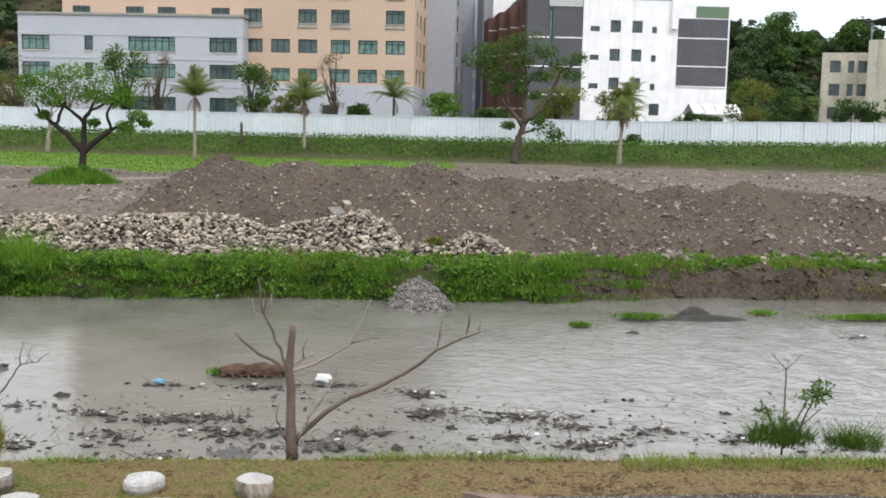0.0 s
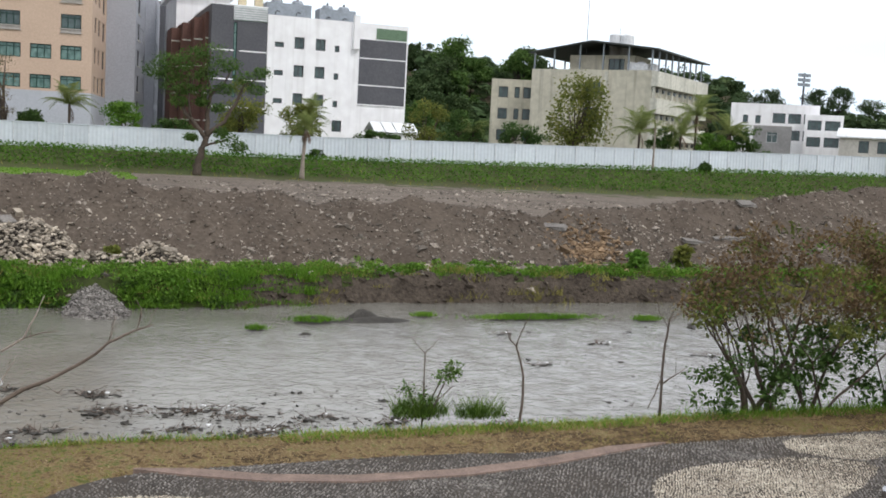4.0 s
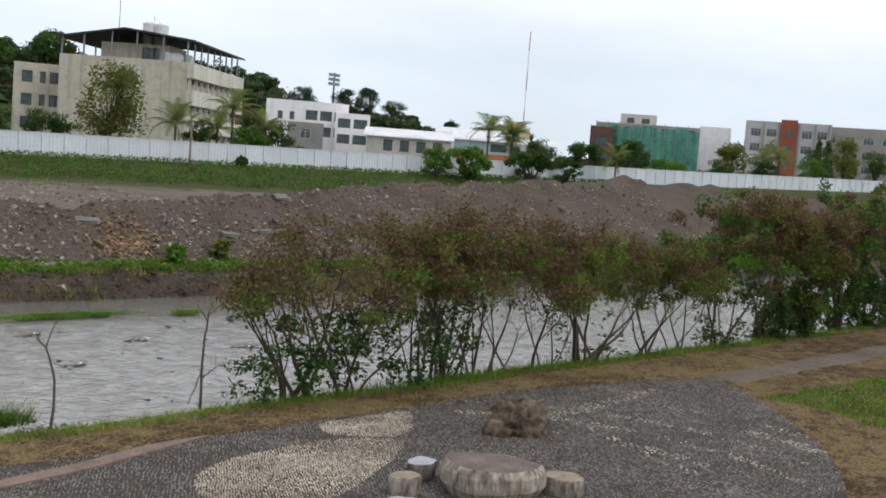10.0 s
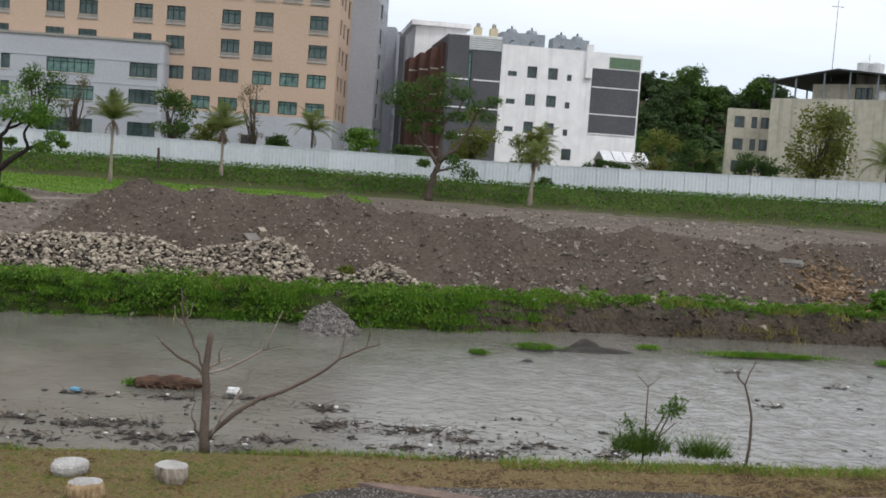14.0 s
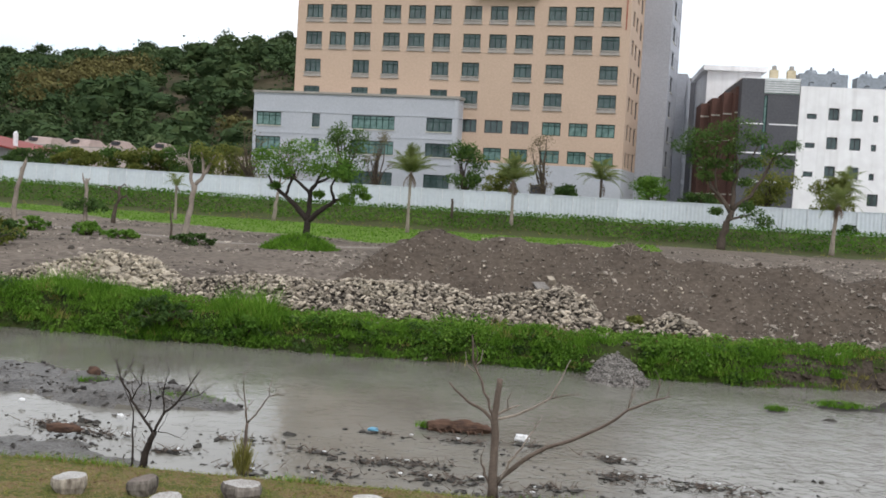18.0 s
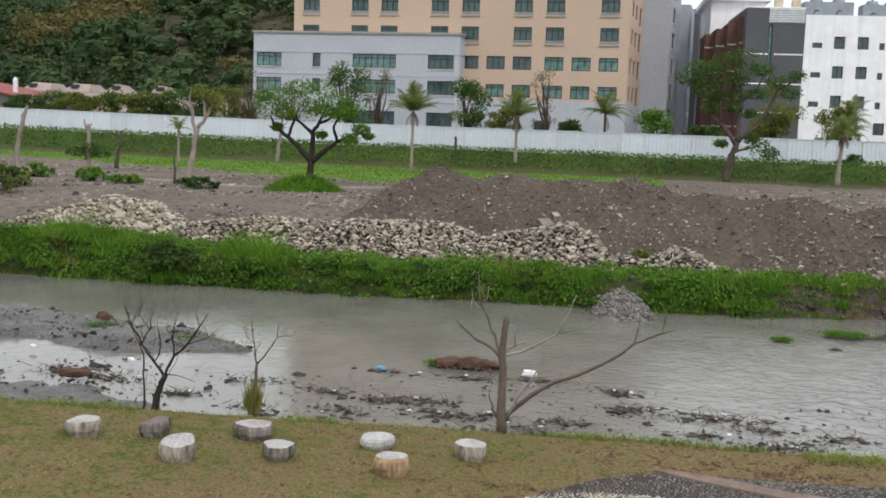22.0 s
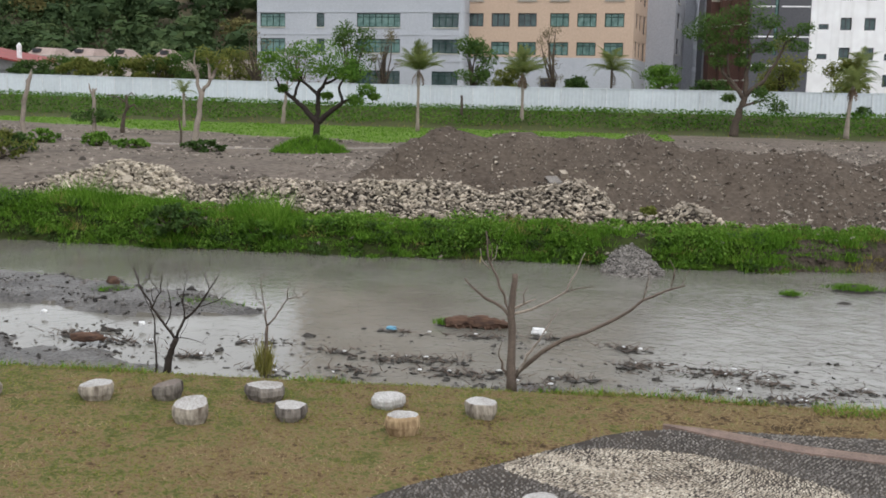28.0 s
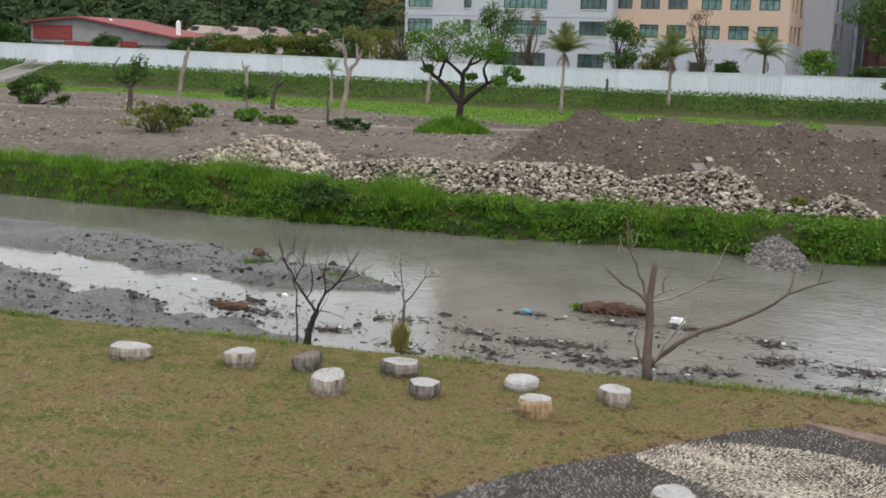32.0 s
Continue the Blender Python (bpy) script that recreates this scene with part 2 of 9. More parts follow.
# ---- mesh helpers ----
class Build:
    """Collects vertices and faces for one mesh."""

    def __init__(self):
        self.v, self.f, self.mi = [], [], []

    def add(self, verts, faces, mi=0):
        o = len(self.v)
        self.v.extend(verts)
        self.f.extend([tuple(i + o for i in f) for f in faces])
        self.mi.extend([mi] * len(faces))
        return self

    def box(self, x0, y0, z0, x1, y1, z1, m=None, mi=0):
        vs = [Vector(p) for p in ((x0, y0, z0), (x1, y0, z0), (x1, y1, z0), (x0, y1, z0), (x0, y0, z1), (x1, y0, z1), (x1, y1, z1), (x0, y1, z1))]
        if m:
            vs = [m @ p for p in vs]
        return self.add(vs, [(3, 2, 1, 0), (4, 5, 6, 7), (0, 1, 5, 4), (1, 2, 6, 5), (2, 3, 7, 6), (3, 0, 4, 7)], mi)

    def tube(self, pts, radii, sides=7, cap=True, mi=0):
        """A round limb through pts."""
        rings = []
        up = Vector((0.31, 0.17, 0.93))
        for i, p in enumerate(pts):
            a, b = Vector(pts[max(i - 1, 0)]), Vector(pts[min(i + 1, len(pts) - 1)])
            d = (b - a).normalized()
            s = d.cross(up)
            if s.length < 0.1:
                s = d.cross(Vector((1, 0, 0)))
            s.normalize()
            t = d.cross(s)
            r = radii[i]
            rings.append([Vector(p) + (s * math.cos(k * math.tau / sides) + t * math.sin(k * math.tau / sides)) * r for k in range(sides)])
        vs = [p for ring in rings for p in ring]
        fs = []
        for i in range(len(rings) - 1):
            for k in range(sides):
                k2 = (k + 1) % sides
                fs.append((i * sides + k, i * sides + k2, (i + 1) * sides + k2, (i + 1) * sides + k))
        if cap:
            fs.append(tuple(range(sides - 1, -1, -1)))
            fs.append(tuple((len(rings) - 1) * sides + k for k in range(sides)))
        return self.add(vs, fs, mi)

    def weld(self):
        """Joins corners that lie on one another."""
        seen, at = {}, []
        for p in self.v:
            at.append(seen.setdefault((round(p[0], 4), round(p[1], 4), round(p[2], 4)), len(seen)))
        self.v = [Vector(k) for k in seen]
        self.f = [tuple(at[i] for i in f) for f in self.f]
        return self

    def obj(self, name, mats, parent=None, smooth=False):
        me = bpy.data.meshes.new(name)
        me.from_pydata([tuple(p) for p in self.v], [], self.f)
        for m in (mats if isinstance(mats, (list, tuple)) else [mats]):
            me.materials.append(m)
        if any(self.mi):
            me.polygons.foreach_set("material_index", self.mi)
        if smooth:
            me.polygons.foreach_set("use_smooth", [True] * len(me.polygons))
        me.update()
        ob = new(name, me)
        if parent:
            ob.parent = parent
        return ob


def part(name, b, mats, parent, label="", smooth=False):
    ob = b.obj(name, mats, parent, smooth)
    if label:
        ob["label"] = label
    return ob


def empty(name, m=None):
    ob = new(name)
    ob.empty_display_size = 0.2
    if m is not None:
        ob.matrix_world = m
    return ob


def lerp_table(table, x):
    return float(np.interp(x, [a for a, _ in table], [b for _, b in table]))


# ---- the ground: one sheet from the near lawn over the river to the levee and the horizon ----
WATER = -1.2
CREST = ((-12, -0.1), (-9.5, 0.25), (-8.1, 1.1), (-7.1, 1.8), (-6.1, 2.5), (-5.4, 2.7), (-4, 2.5), (-1, 2.45), (0.6, 2.5), (1.9, 2.6), (3, 2.2), (5, 2.1), (7.1, 2.0),
         (12.3, 1.9), (13.3, 2.1), (15.9, 1.85), (18.2, 1.7), (21, 2.05), (24, 2.15), (30, 2.5), (34.5, 3.1), (43, 3.5), (51.4, 3.8), (55.8, 4.0), (59.9, 4.7), (61.8, 4.1), (66, 4.3), (90, 4.0), (120, 2.0))
FENCE_TOP = ((-120, 4.95), (-85, 4.7), (-27, 4.1), (23, 4.1), (75, 5.0), (96, 5.4), (133, 6.2), (187, 7.6), (230, 8.6))
FENCE_H = 2.15


PLAZA = ((-4.2, 7.0), (-3.1, 8.6), (-2.33, 9.66), (-1.79, 10.43), (-1.02, 11.11), (-0.16, 12.0), (0.44, 12.63), (1.1, 12.87), (2.3, 12.92), (4.9, 13.0), (6.3, 12.8), (8.3, 12.9), (10.3, 12.98), (12.4, 13.0), (15.0, 13.2),
         (17.8, 12.75), (20.2, 12.2), (20.4, 11.77), (18.3, 9.24), (16.3, 7.4), (14.3, 6.2), (12.5, 5.3), (10, 4.0), (-4, 4.0))


def inside(poly, x, y):
    hit = False
    for (ax, ay), (bx, by) in zip(poly, poly[1:] + poly[:1]):
        if (ay > y) != (by > y) and x < (bx - ax) * (y - ay) / (by - ay) + ax:
            hit = not hit
    return hit


def softened(poly, times=1):
    """The loop with its corners cut, again and again."""
    for _ in range(times):
        poly = tuple(q for (ax, ay), (bx, by) in zip(poly, poly[1:] + poly[:1]) for q in ((ax * 0.75 + bx * 0.25, ay * 0.75 + by * 0.25), (ax * 0.25 + bx * 0.75, ay * 0.25 + by * 0.75)))
    return poly


PLAZA = softened(PLAZA)


def fence_y(x):
    return 101.4 - 0.1 * x


def n2(x, y, s, seed=0.0):
    return noise.noise(Vector((x * s, y * s, seed)))


def sstep(a, b, x):
    t = min(1.0, max(0.0, (x - a) / (b - a)))
    return t * t * (3 - 2 * t)


def near_edge(x):
    return 14.35 + 0.012 * x + 0.25 * n2(x, 0, 0.35, 3.3) + (0.02 * (x - 22) if x > 22 else 0)


def far_edge(x):
    return 32.4 + 0.35 * n2(x, 0, 0.22, 8.1) + 0.3 * n2(x, 0, 0.8, 2.1) + 0.16 * n2(x, 0, 2.1, 5.1) + (-0.06 * (x + 12) if x < -12 else 0) + (0.8 * sstep(5, 9, x))


def mud_height(x, y):
    """The silt banks that stand just above the water on the near side."""
    h = -1.6
    c = 24.6 - 0.02 * (x + 14) ** 1 - 0.22 * (x + 12)
    half = 1.75 * sstep(-7.2, -10.5, x)
    if x < -7.2:
        h = max(h, WATER + 0.13 - 0.32 * sstep(half * 0.6, half + 0.6, abs(y - c) + 0.5 * n2(x, y, 0.5, 11.0)) + 0.15 * n2(x, y * 1.8, 0.45, 1.7) + 0.14 * n2(x, y * 1.6, 1.2, 2.2) + 0.06 * n2(x, y, 3.2, 2.9))
    e = 20.9 + 0.42 * (-12.7 - x)
    e = min(e, 24) if x < -12.7 else 18.0 + (20.9 - 18.0) * sstep(-5.2, -12.7, x)
    if x < -4:
        h = max(h, WATER + 0.11 - 0.3 * sstep(e - 1.2, e + 0.5, y + 0.5 * n2(x, y, 0.5, 12.0)) + 0.15 * n2(x, y * 1.8, 0.5, 5.2) + 0.18 * n2(x, y * 1.6, 1.25, 3.2) + 0.07 * n2(x, y, 3.2, 3.9) - 0.2 * sstep(-6, -4, x))
    h = max(h, WATER - 0.05 + 0.16 * n2(x * 1.0, y * 1.6, 0.9, 7.7) - 0.25 * sstep(18.5, 20.6, y + 0.25 * abs(x + 1)) if -7 < x < 8 else -9)
    return h


def ground_z(x, y):
    ne, fe = near_edge(x), far_edge(x)
    if y < fe - 3:
        top = 0.03 * n2(x, y, 0.5) + 0.012 * n2(x, y, 2.5, 4.0)
        if y < 13.4 and -4.3 < x < 20.6 and inside(PLAZA, x, y):
            top -= 0.09
        low = mud_height(x, y)
        k = sstep(ne - 0.15, ne + 1.1, y)
        return top * (1 - k) + low * k
    bank = -0.27 + 0.12 * n2(x, y, 0.6, 2.0) + 0.12 * n2(x, y, 1.5, 2.6) + 0.28 * sstep(-9, -16, x)
    steep = 0.75 + 0.2 * n2(x, 0, 0.5, 4.4)
    k = sstep(fe - 0.35, fe + steep, y)
    z = -1.6 * (1 - k) + bank * k
    # the spoil ridge
    zc = lerp_table(CREST, x) + 0.10 * n2(x, y, 0.8, 6.0) + 0.05 * n2(x, y, 2.4, 6.0)
    yc = 35.4 + (zc + 0.1) / 0.6
    flat = 0.4
    if zc > 0.15:
        rough = 0.22 * n2(x, y * 0.4, 0.5, 9.0) + 0.16 * n2(x, y * 0.55, 1.25, 9.5) + 0.07 * n2(x, y, 2.6, 2.5) - 0.12 * max(0.0, 0.2 - abs(n2(x + 0.3 * y, y * 0.25, 0.8, 19.5))) / 0.2
        front = bank + (y - 35.4) * 0.6 * sstep(34.9, 36.2, y) + rough * sstep(35, 36, y)
        back = zc - (y - yc) * 0.42 + rough
        ridge = min(front, back, zc + 0.4 * rough)
        if y > 35.0:
            z = max(z, ridge)
    if y > 35:
        z = max(z, bank + (flat - bank) * sstep(37, 50, y) + 0.05 * n2(x, y, 0.5, 3.0) * sstep(36, 40, y))
    # the levee
    fy = fence_y(x)
    crest = lerp_table(FENCE_TOP, x) - FENCE_H
    if y > fy - 14:
        z = max(z, flat + (crest - flat) * sstep(fy - 10.5, fy - 0.8, y) + 0.06 * n2(x, y, 0.3, 8.0))
    if y > fy + 4:
        z = crest + (0.3 - crest) * sstep(fy + 4, fy + 14, y)
    return z


def zone(x, y, z):
    """Which surface lies at a place."""
    ne, fe, fy = near_edge(x), far_edge(x), fence_y(x)
    w = n2(x, y, 0.7, 12.0)
    if y < ne + 0.25:
        return 0
    if y < fe - 0.5:
        return 1 if z > WATER - 0.12 else 2
    zc = lerp_table(CREST, x)
    if y < 35.3 + 0.5 * w:
        if x > 5.5 + 1.5 * n2(x, y, 0.9, 14.0) and y < fe + 0.62 + 0.35 * w:
            return 4
        return 3
    if zc > 0.15 and y < 35.5 + (zc + 0.3) / 0.6 + (zc - 0.4) / 0.42 + w:
        return 5
    if y > fy + 4:
        return 9
    if y > fy - 11 + 0.8 * w:
        return 8
    lawn = 66.5 - 0.6 * (max(x, -48) + 14) if x < -14 else 66.5 + 0.75 * (x + 14)
    if x < 6 and y > lawn + 3.5 * n2(x, y, 0.12, 1.0):
        return 7
    if x > 15 and y > fy - 16 + 6 * n2(x, y, 0.1, 2.0):
        return 8 if w > 0.1 else 6
    return 6


def axis(*runs):
    out = []
    for a, b, step in runs:
        k = max(1, round((b - a) / step))
        out.extend(a + (b - a) * i / k for i in range(k))
    out.append(runs[-1][1])
    return out


def make_ground():
    xs = axis((-4200, -600, 600), (-600, -130, 40), (-130, -45, 2.2), (-45, -22, 0.75), (-22, 40, 0.34), (40, 75, 0.8), (75, 240, 3.5), (240, 700, 50), (700, 4200, 600))
    ys = axis((-4200, -300, 650), (-300, -20, 35), (-20, 5, 2.5), (5, 13, 0.5), (13, 16.5, 0.22), (16.5, 31, 0.42), (31, 44, 0.26), (44, 56, 0.6), (56, 84, 1.4), (84, 122, 1.0), (122, 400, 35), (400, 4300, 600))
    b = Build()
    nx = len(xs)
    zs = [[ground_z(x, y) if abs(x) < 420 and -60 < y < 400 else 0.2 for x in xs] for y in ys]
    b.v = [(x, y, zs[j][i]) for j, y in enumerate(ys) for i, x in enumerate(xs)]
    for j in range(len(ys) - 1):
        for i in range(nx - 1):
            b.f.append((j * nx + i, j * nx + i + 1, (j + 1) * nx + i + 1, (j + 1) * nx + i))
            cx, cy = (xs[i] + xs[i + 1]) / 2, (ys[j] + ys[j + 1]) / 2
            b.mi.append(zone(cx, cy, zs[j][i]) if abs(cx) < 420 and cy < 300 else 9)
    ob = b.obj("ground", [M_DRYGRASS, M_MUD, M_BED, M_BANKGRASS, M_CUT, M_DIRT, M_GRAVELFLAT, M_LAWN, M_LEVEE, M_FAR], smooth=True)
    return tagged(ob, "uneven ground of dry lawn, river silt, dug earth and levee", "ground", kind="structure")


make_ground()


# ---- the river ----
def water_material():
    m = bpy.data.materials.new("muddy_water")
    m.use_nodes = True
    nt = m.node_tree
    bs = nt.nodes["Principled BSDF"]
    g = nt.nodes.new("ShaderNodeNewGeometry")
    mp = nt.nodes.new("ShaderNodeMapping")
    mp.inputs["Scale"].default_value = (1.0, 0.9, 1)
    mp.inputs["Rotation"].default_value = (0, 0, 0.12)
    nt.links.new(g.outputs["Position"], mp.inputs["Vector"])
    big = nt.nodes.new("ShaderNodeTexNoise")
    big.inputs["Scale"].default_value, big.inputs["Detail"].default_value = 0.35, 3
    nt.links.new(mp.outputs["Vector"], big.inputs["Vector"])
    col = nt.nodes.new("ShaderNodeValToRGB")
    col.color_ramp.elements[0].position, col.color_ramp.elements[0].color = 0.3, (0.128, 0.120, 0.100, 1)
    col.color_ramp.elements[1].position, col.color_ramp.elements[1].color = 0.7, (0.188, 0.180, 0.158, 1)
    nt.links.new(big.outputs["Fac"], col.inputs["Fac"])
    # paler downstream: some foam, plus sky reflection put into the base colour
    foam_sky = nt.nodes.new("ShaderNodeTexNoise")
    foam_sky.inputs["Scale"].default_value, foam_sky.inputs["Detail"].default_value, foam_sky.inputs["Distortion"].default_value = 1.7, 6, 0.5
    nt.links.new(mp.outputs["Vector"], foam_sky.inputs["Vector"])
    fr = nt.nodes.new("ShaderNodeValToRGB")
    fr.color_ramp.elements[0].position, fr.color_ramp.elements[0].color = 0.42, (0.36, 0.36, 0.36, 1)
    fr.color_ramp.elements[1].position, fr.color_ramp.elements[1].color = 0.72, (1, 1, 1, 1)
    nt.links.new(foam_sky.outputs["Fac"], fr.inputs["Fac"])
    sx = nt.nodes.new("ShaderNodeSeparateXYZ")
    nt.links.new(g.outputs["Position"], sx.inputs[0])
    reach = nt.nodes.new("ShaderNodeMapRange")
    reach.inputs[1].default_value, reach.inputs[2].default_value = 0, 14
    nt.links.new(sx.outputs["X"], reach.inputs[0])
    fm = nt.nodes.new("ShaderNodeMath")
    fm.operation = "MULTIPLY"
    # the strip along the far bank lies calm behind the silt spit, its edge wavering
    calm = nt.nodes.new("ShaderNodeMapRange")
    calm.interpolation_type = "SMOOTHSTEP"
    calm.inputs[1].default_value, calm.inputs[2].default_value, calm.inputs[3].default_value, calm.inputs[4].default_value = 28.0, 30.2, 1.0, 0.0
    sway = nt.nodes.new("ShaderNodeMath")
    sway.operation = "MULTIPLY_ADD"
    sway.inputs[1].default_value = 2.6
    nt.links.new(big.outputs["Fac"], sway.inputs[0])
    off = nt.nodes.new("ShaderNodeMath")
    off.operation = "SUBTRACT"
    off.inputs[1].default_value = 1.3
    nt.links.new(sx.outputs["Y"], off.inputs[0])
    nt.links.new(off.outputs[0], sway.inputs[2])
    nt.links.new(sway.outputs[0], calm.inputs[0])
    both = nt.nodes.new("ShaderNodeMath")
    both.operation = "MULTIPLY"
    nt.links.new(reach.outputs[0], both.inputs[0])
    nt.links.new(calm.outputs[0], both.inputs[1])
    nt.links.new(fr.outputs["Color"], fm.inputs[0])
    nt.links.new(both.outputs[0], fm.inputs[1])
    fx = nt.nodes.new("ShaderNodeMix")
    fx.data_type = "RGBA"
    fx.inputs[7].default_value = (0.33, 0.33, 0.33, 1)
    nt.links.new(fm.outputs[0], fx.inputs[0])
    nt.links.new(col.outputs["Color"], fx.inputs[6])
    nt.links.new(fx.outputs[2], bs.inputs["Base Color"])
    bs.inputs["Roughness"].default_value = 0.1
    bs.inputs["IOR"].default_value = 1.33
    # ripples grow down the stream, where it runs fast over shallows
    mr = nt.nodes.new("ShaderNodeMapRange")
    mr.inputs[1].default_value, mr.inputs[2].default_value = -6, 12
    mr.inputs[3].default_value, mr.inputs[4].default_value = 0.35, 1.9
    nt.links.new(sx.outputs["X"], mr.inputs[0])
    rip = nt.nodes.new("ShaderNodeTexNoise")
    rip.inputs["Scale"].default_value, rip.inputs["Detail"].default_value = 3.8, 5
    rip.inputs["Distortion"].default_value = 1.3
    nt.links.new(mp.outputs["Vector"], rip.inputs["Vector"])
    mu = nt.nodes.new("ShaderNodeMath")
    mu.operation = "MULTIPLY"
    nt.links.new(rip.outputs["Fac"], mu.inputs[0])
    nt.links.new(mr.outputs[0], mu.inputs[1])
    bp = nt.nodes.new("ShaderNodeBump")
    bp.inputs["Strength"].default_value, bp.inputs["Distance"].default_value = 0.6, 0.035
    nt.links.new(mu.outputs[0], bp.inputs["Height"])
    nt.links.new(bp.outputs["Normal"], bs.inputs["Normal"])
    return m


M_WATER = water_material()
wb = Build()
wb.add([(-420, 13.6, WATER), (420, 13.6, WATER), (420, 36.0, WATER), (-420, 36.0, WATER)], [(0, 1, 2, 3)])
tagged(wb.obj("water", M_WATER), "muddy grey-brown river running between its banks", "river", kind="structure")


# ---- fence of white metal sheets along the levee crest ----
M_FENCE = mat("white_painted_sheet", (0.62, 0.665, 0.70), 0.5, (0.56, 0.60, 0.64), 0.6, 3, 0.15, 0.01, spread=0.06, light=(0.68, 0.72, 0.75))
M_POST = mat("galvanised_post", (0.78, 0.8, 0.82), 0.45, None, 3, 20, 0.1, 0.005, metal=0.2)


def make_fence():
    fence = empty("fence")
    tagged(fence, "long white fence of ribbed metal sheets on the levee", "fence")
    step = 2.1
    ux, uy = 1 / math.hypot(1, 0.1), -0.1 / math.hypot(1, 0.1)
    sheet = Build()
    ribs = 24
    prof = [(step * k / ribs, 0.018 if (k // 2) % 2 else -0.004) for k in range(ribs + 1)]
    for x_, y_ in prof:
        sheet.v += [(x_, y_, -FENCE_H), (x_, y_, -0.05)]
    for k in range(ribs):
        sheet.f.append((2 * k, 2 * k + 2, 2 * k + 3, 2 * k + 1))
        sheet.mi.append(0)
    first = sheet.obj("sheet", M_FENCE)
    rail = Build()
    rail.box(0, -0.04, -0.07, step, 0.04, 0.0)
    top_rail = rail.obj("rail", M_FENCE)
    post = Build()
    post.box(-0.035, -0.1, -FENCE_H - 0.25, 0.035, -0.03, -0.02)
    pole = post.obj("post", M_POST)
    x, n = -118.0, 0
    while x < 228:
        m = Matrix.Translation((x, fence_y(x), lerp_table(FENCE_TOP, x))) @ Matrix.Rotation(math.atan2(uy, ux), 4, "Z")
        dz = lerp_table(FENCE_TOP, x + step) - lerp_table(FENCE_TOP, x)
        m = m @ Matrix.Rotation(-math.atan2(dz, step), 4, "Y")
        for src in (first, pole, top_rail):
            ob = src if n == 0 else new(src.name.split(".")[0], src.data)
            ob.parent = fence
            ob.matrix_basis = m
        n += 1
        x += step * ux
    return fence


make_fence()

# ---- buildings ----
M_TAN = mat("tan_tile_wall", (0.55, 0.41, 0.315), 0.75, (0.50, 0.37, 0.28), 0.25, 6, 0.1, 0.01)
M_GREYBLUE = mat("grey_tile_wall", (0.46, 0.475, 0.51), 0.7, (0.40, 0.415, 0.45), 0.25, 6, 0.1, 0.01)
M_GREYTOWER = mat("grey_render_wall", (0.42, 0.43, 0.47), 0.8, (0.36, 0.37, 0.405), 0.2, 5, 0.1, 0.01)
M_WHITEWALL = mat("white_painted_wall", (0.86, 0.85, 0.86), 0.8, (0.80, 0.785, 0.79), 0.18, 0.8, 0.1, 0.01)
M_DARKTILE = mat("dark_grey_tile", (0.115, 0.115, 0.125), 0.6, (0.085, 0.085, 0.095), 0.3, 5, 0.1, 0.01)
M_BRICKRED = mat("red_brown_tile", (0.155, 0.085, 0.07), 0.75, (0.11, 0.06, 0.05), 0.3, 6, 0.1, 0.01)
M_BEIGE = mat("stained_cement_wall", (0.60, 0.565, 0.465), 0.9, (0.44, 0.415, 0.335), 0.12, 1.5, 0.1, 0.01)
M_BEIGEBAND = mat("pale_cement_parapet", (0.68, 0.66, 0.58), 0.9, (0.45, 0.44, 0.38), 0.3, 3, 0.1, 0.01)
M_PALEWALL = mat("pale_dusty_wall", (0.62, 0.59, 0.54), 0.85, (0.45, 0.42, 0.38), 0.3, 3, 0.1)
M_GLASS = mat("dark_window_glass", (0.075, 0.115, 0.11), 0.1, (0.025, 0.04, 0.04), 0.4, 2, 0.0, spec=0.6)
M_GLASSG = mat("pale_green_window_glass", (0.16, 0.27, 0.24), 0.1, (0.05, 0.11, 0.095), 0.5, 2, 0.0, spec=0.6)
M_FRAMEG = mat("green_window_frame", (0.018, 0.055, 0.045), 0.5, None, 2, 10, 0)
M_FRAMED = mat("dark_window_frame", (0.06, 0.06, 0.065), 0.5, None, 2, 10, 0)
M_FRAMEW = mat("white_window_frame", (0.6, 0.6, 0.6), 0.5, None, 2, 10, 0)
M_SILL = mat("grey_sill_panel", (0.40, 0.37, 0.34), 0.7, None, 1, 8, 0.1)
M_ROOFGREEN = mat("dark_sheet_roof", (0.055, 0.062, 0.06), 0.6, None, 0.5, 4, 0.1)
M_STEEL = mat("cooling_unit_steel", (0.30, 0.33, 0.36), 0.45, None, 0.6, 5, 0.1, metal=0.5)
M_REDROOF = mat("red_sheet_roof", (0.27, 0.06, 0.055), 0.6, (0.19, 0.045, 0.04), 0.3, 2, 0.1)
M_SHED = mat("grey_shed_wall", (0.30, 0.29, 0.29), 0.8, None, 0.4, 3, 0.1)
M_GREENNET = mat("green_scaffold_net", (0.14, 0.42, 0.32), 0.8, (0.05, 0.22, 0.15), 0.25, 1.2, 0.3, 0.2)
M_REDBAND = mat("brick_red_wall", (0.36, 0.11, 0.07), 0.8, None, 0.3, 3, 0.1)
M_CONCRETE = mat("weathered_concrete", (0.36, 0.34, 0.31), 0.9, None, 0.6, 8, 0.2)
M_PALEBLUE = mat("pale_blue_wall", (0.42, 0.55, 0.58), 0.8, None, 0.3, 3, 0.1)
M_ORANGE = mat("orange_wall", (0.5, 0.2, 0.09), 0.8, None, 0.3, 3, 0.1)
M_CREAM = mat("cream_wall", (0.6, 0.52, 0.36), 0.8, None, 0.3, 3, 0.1)
M_WHITEROOF = mat("white_sheet_roof", (0.78, 0.79, 0.8), 0.55, None, 0.3, 3, 0.1)



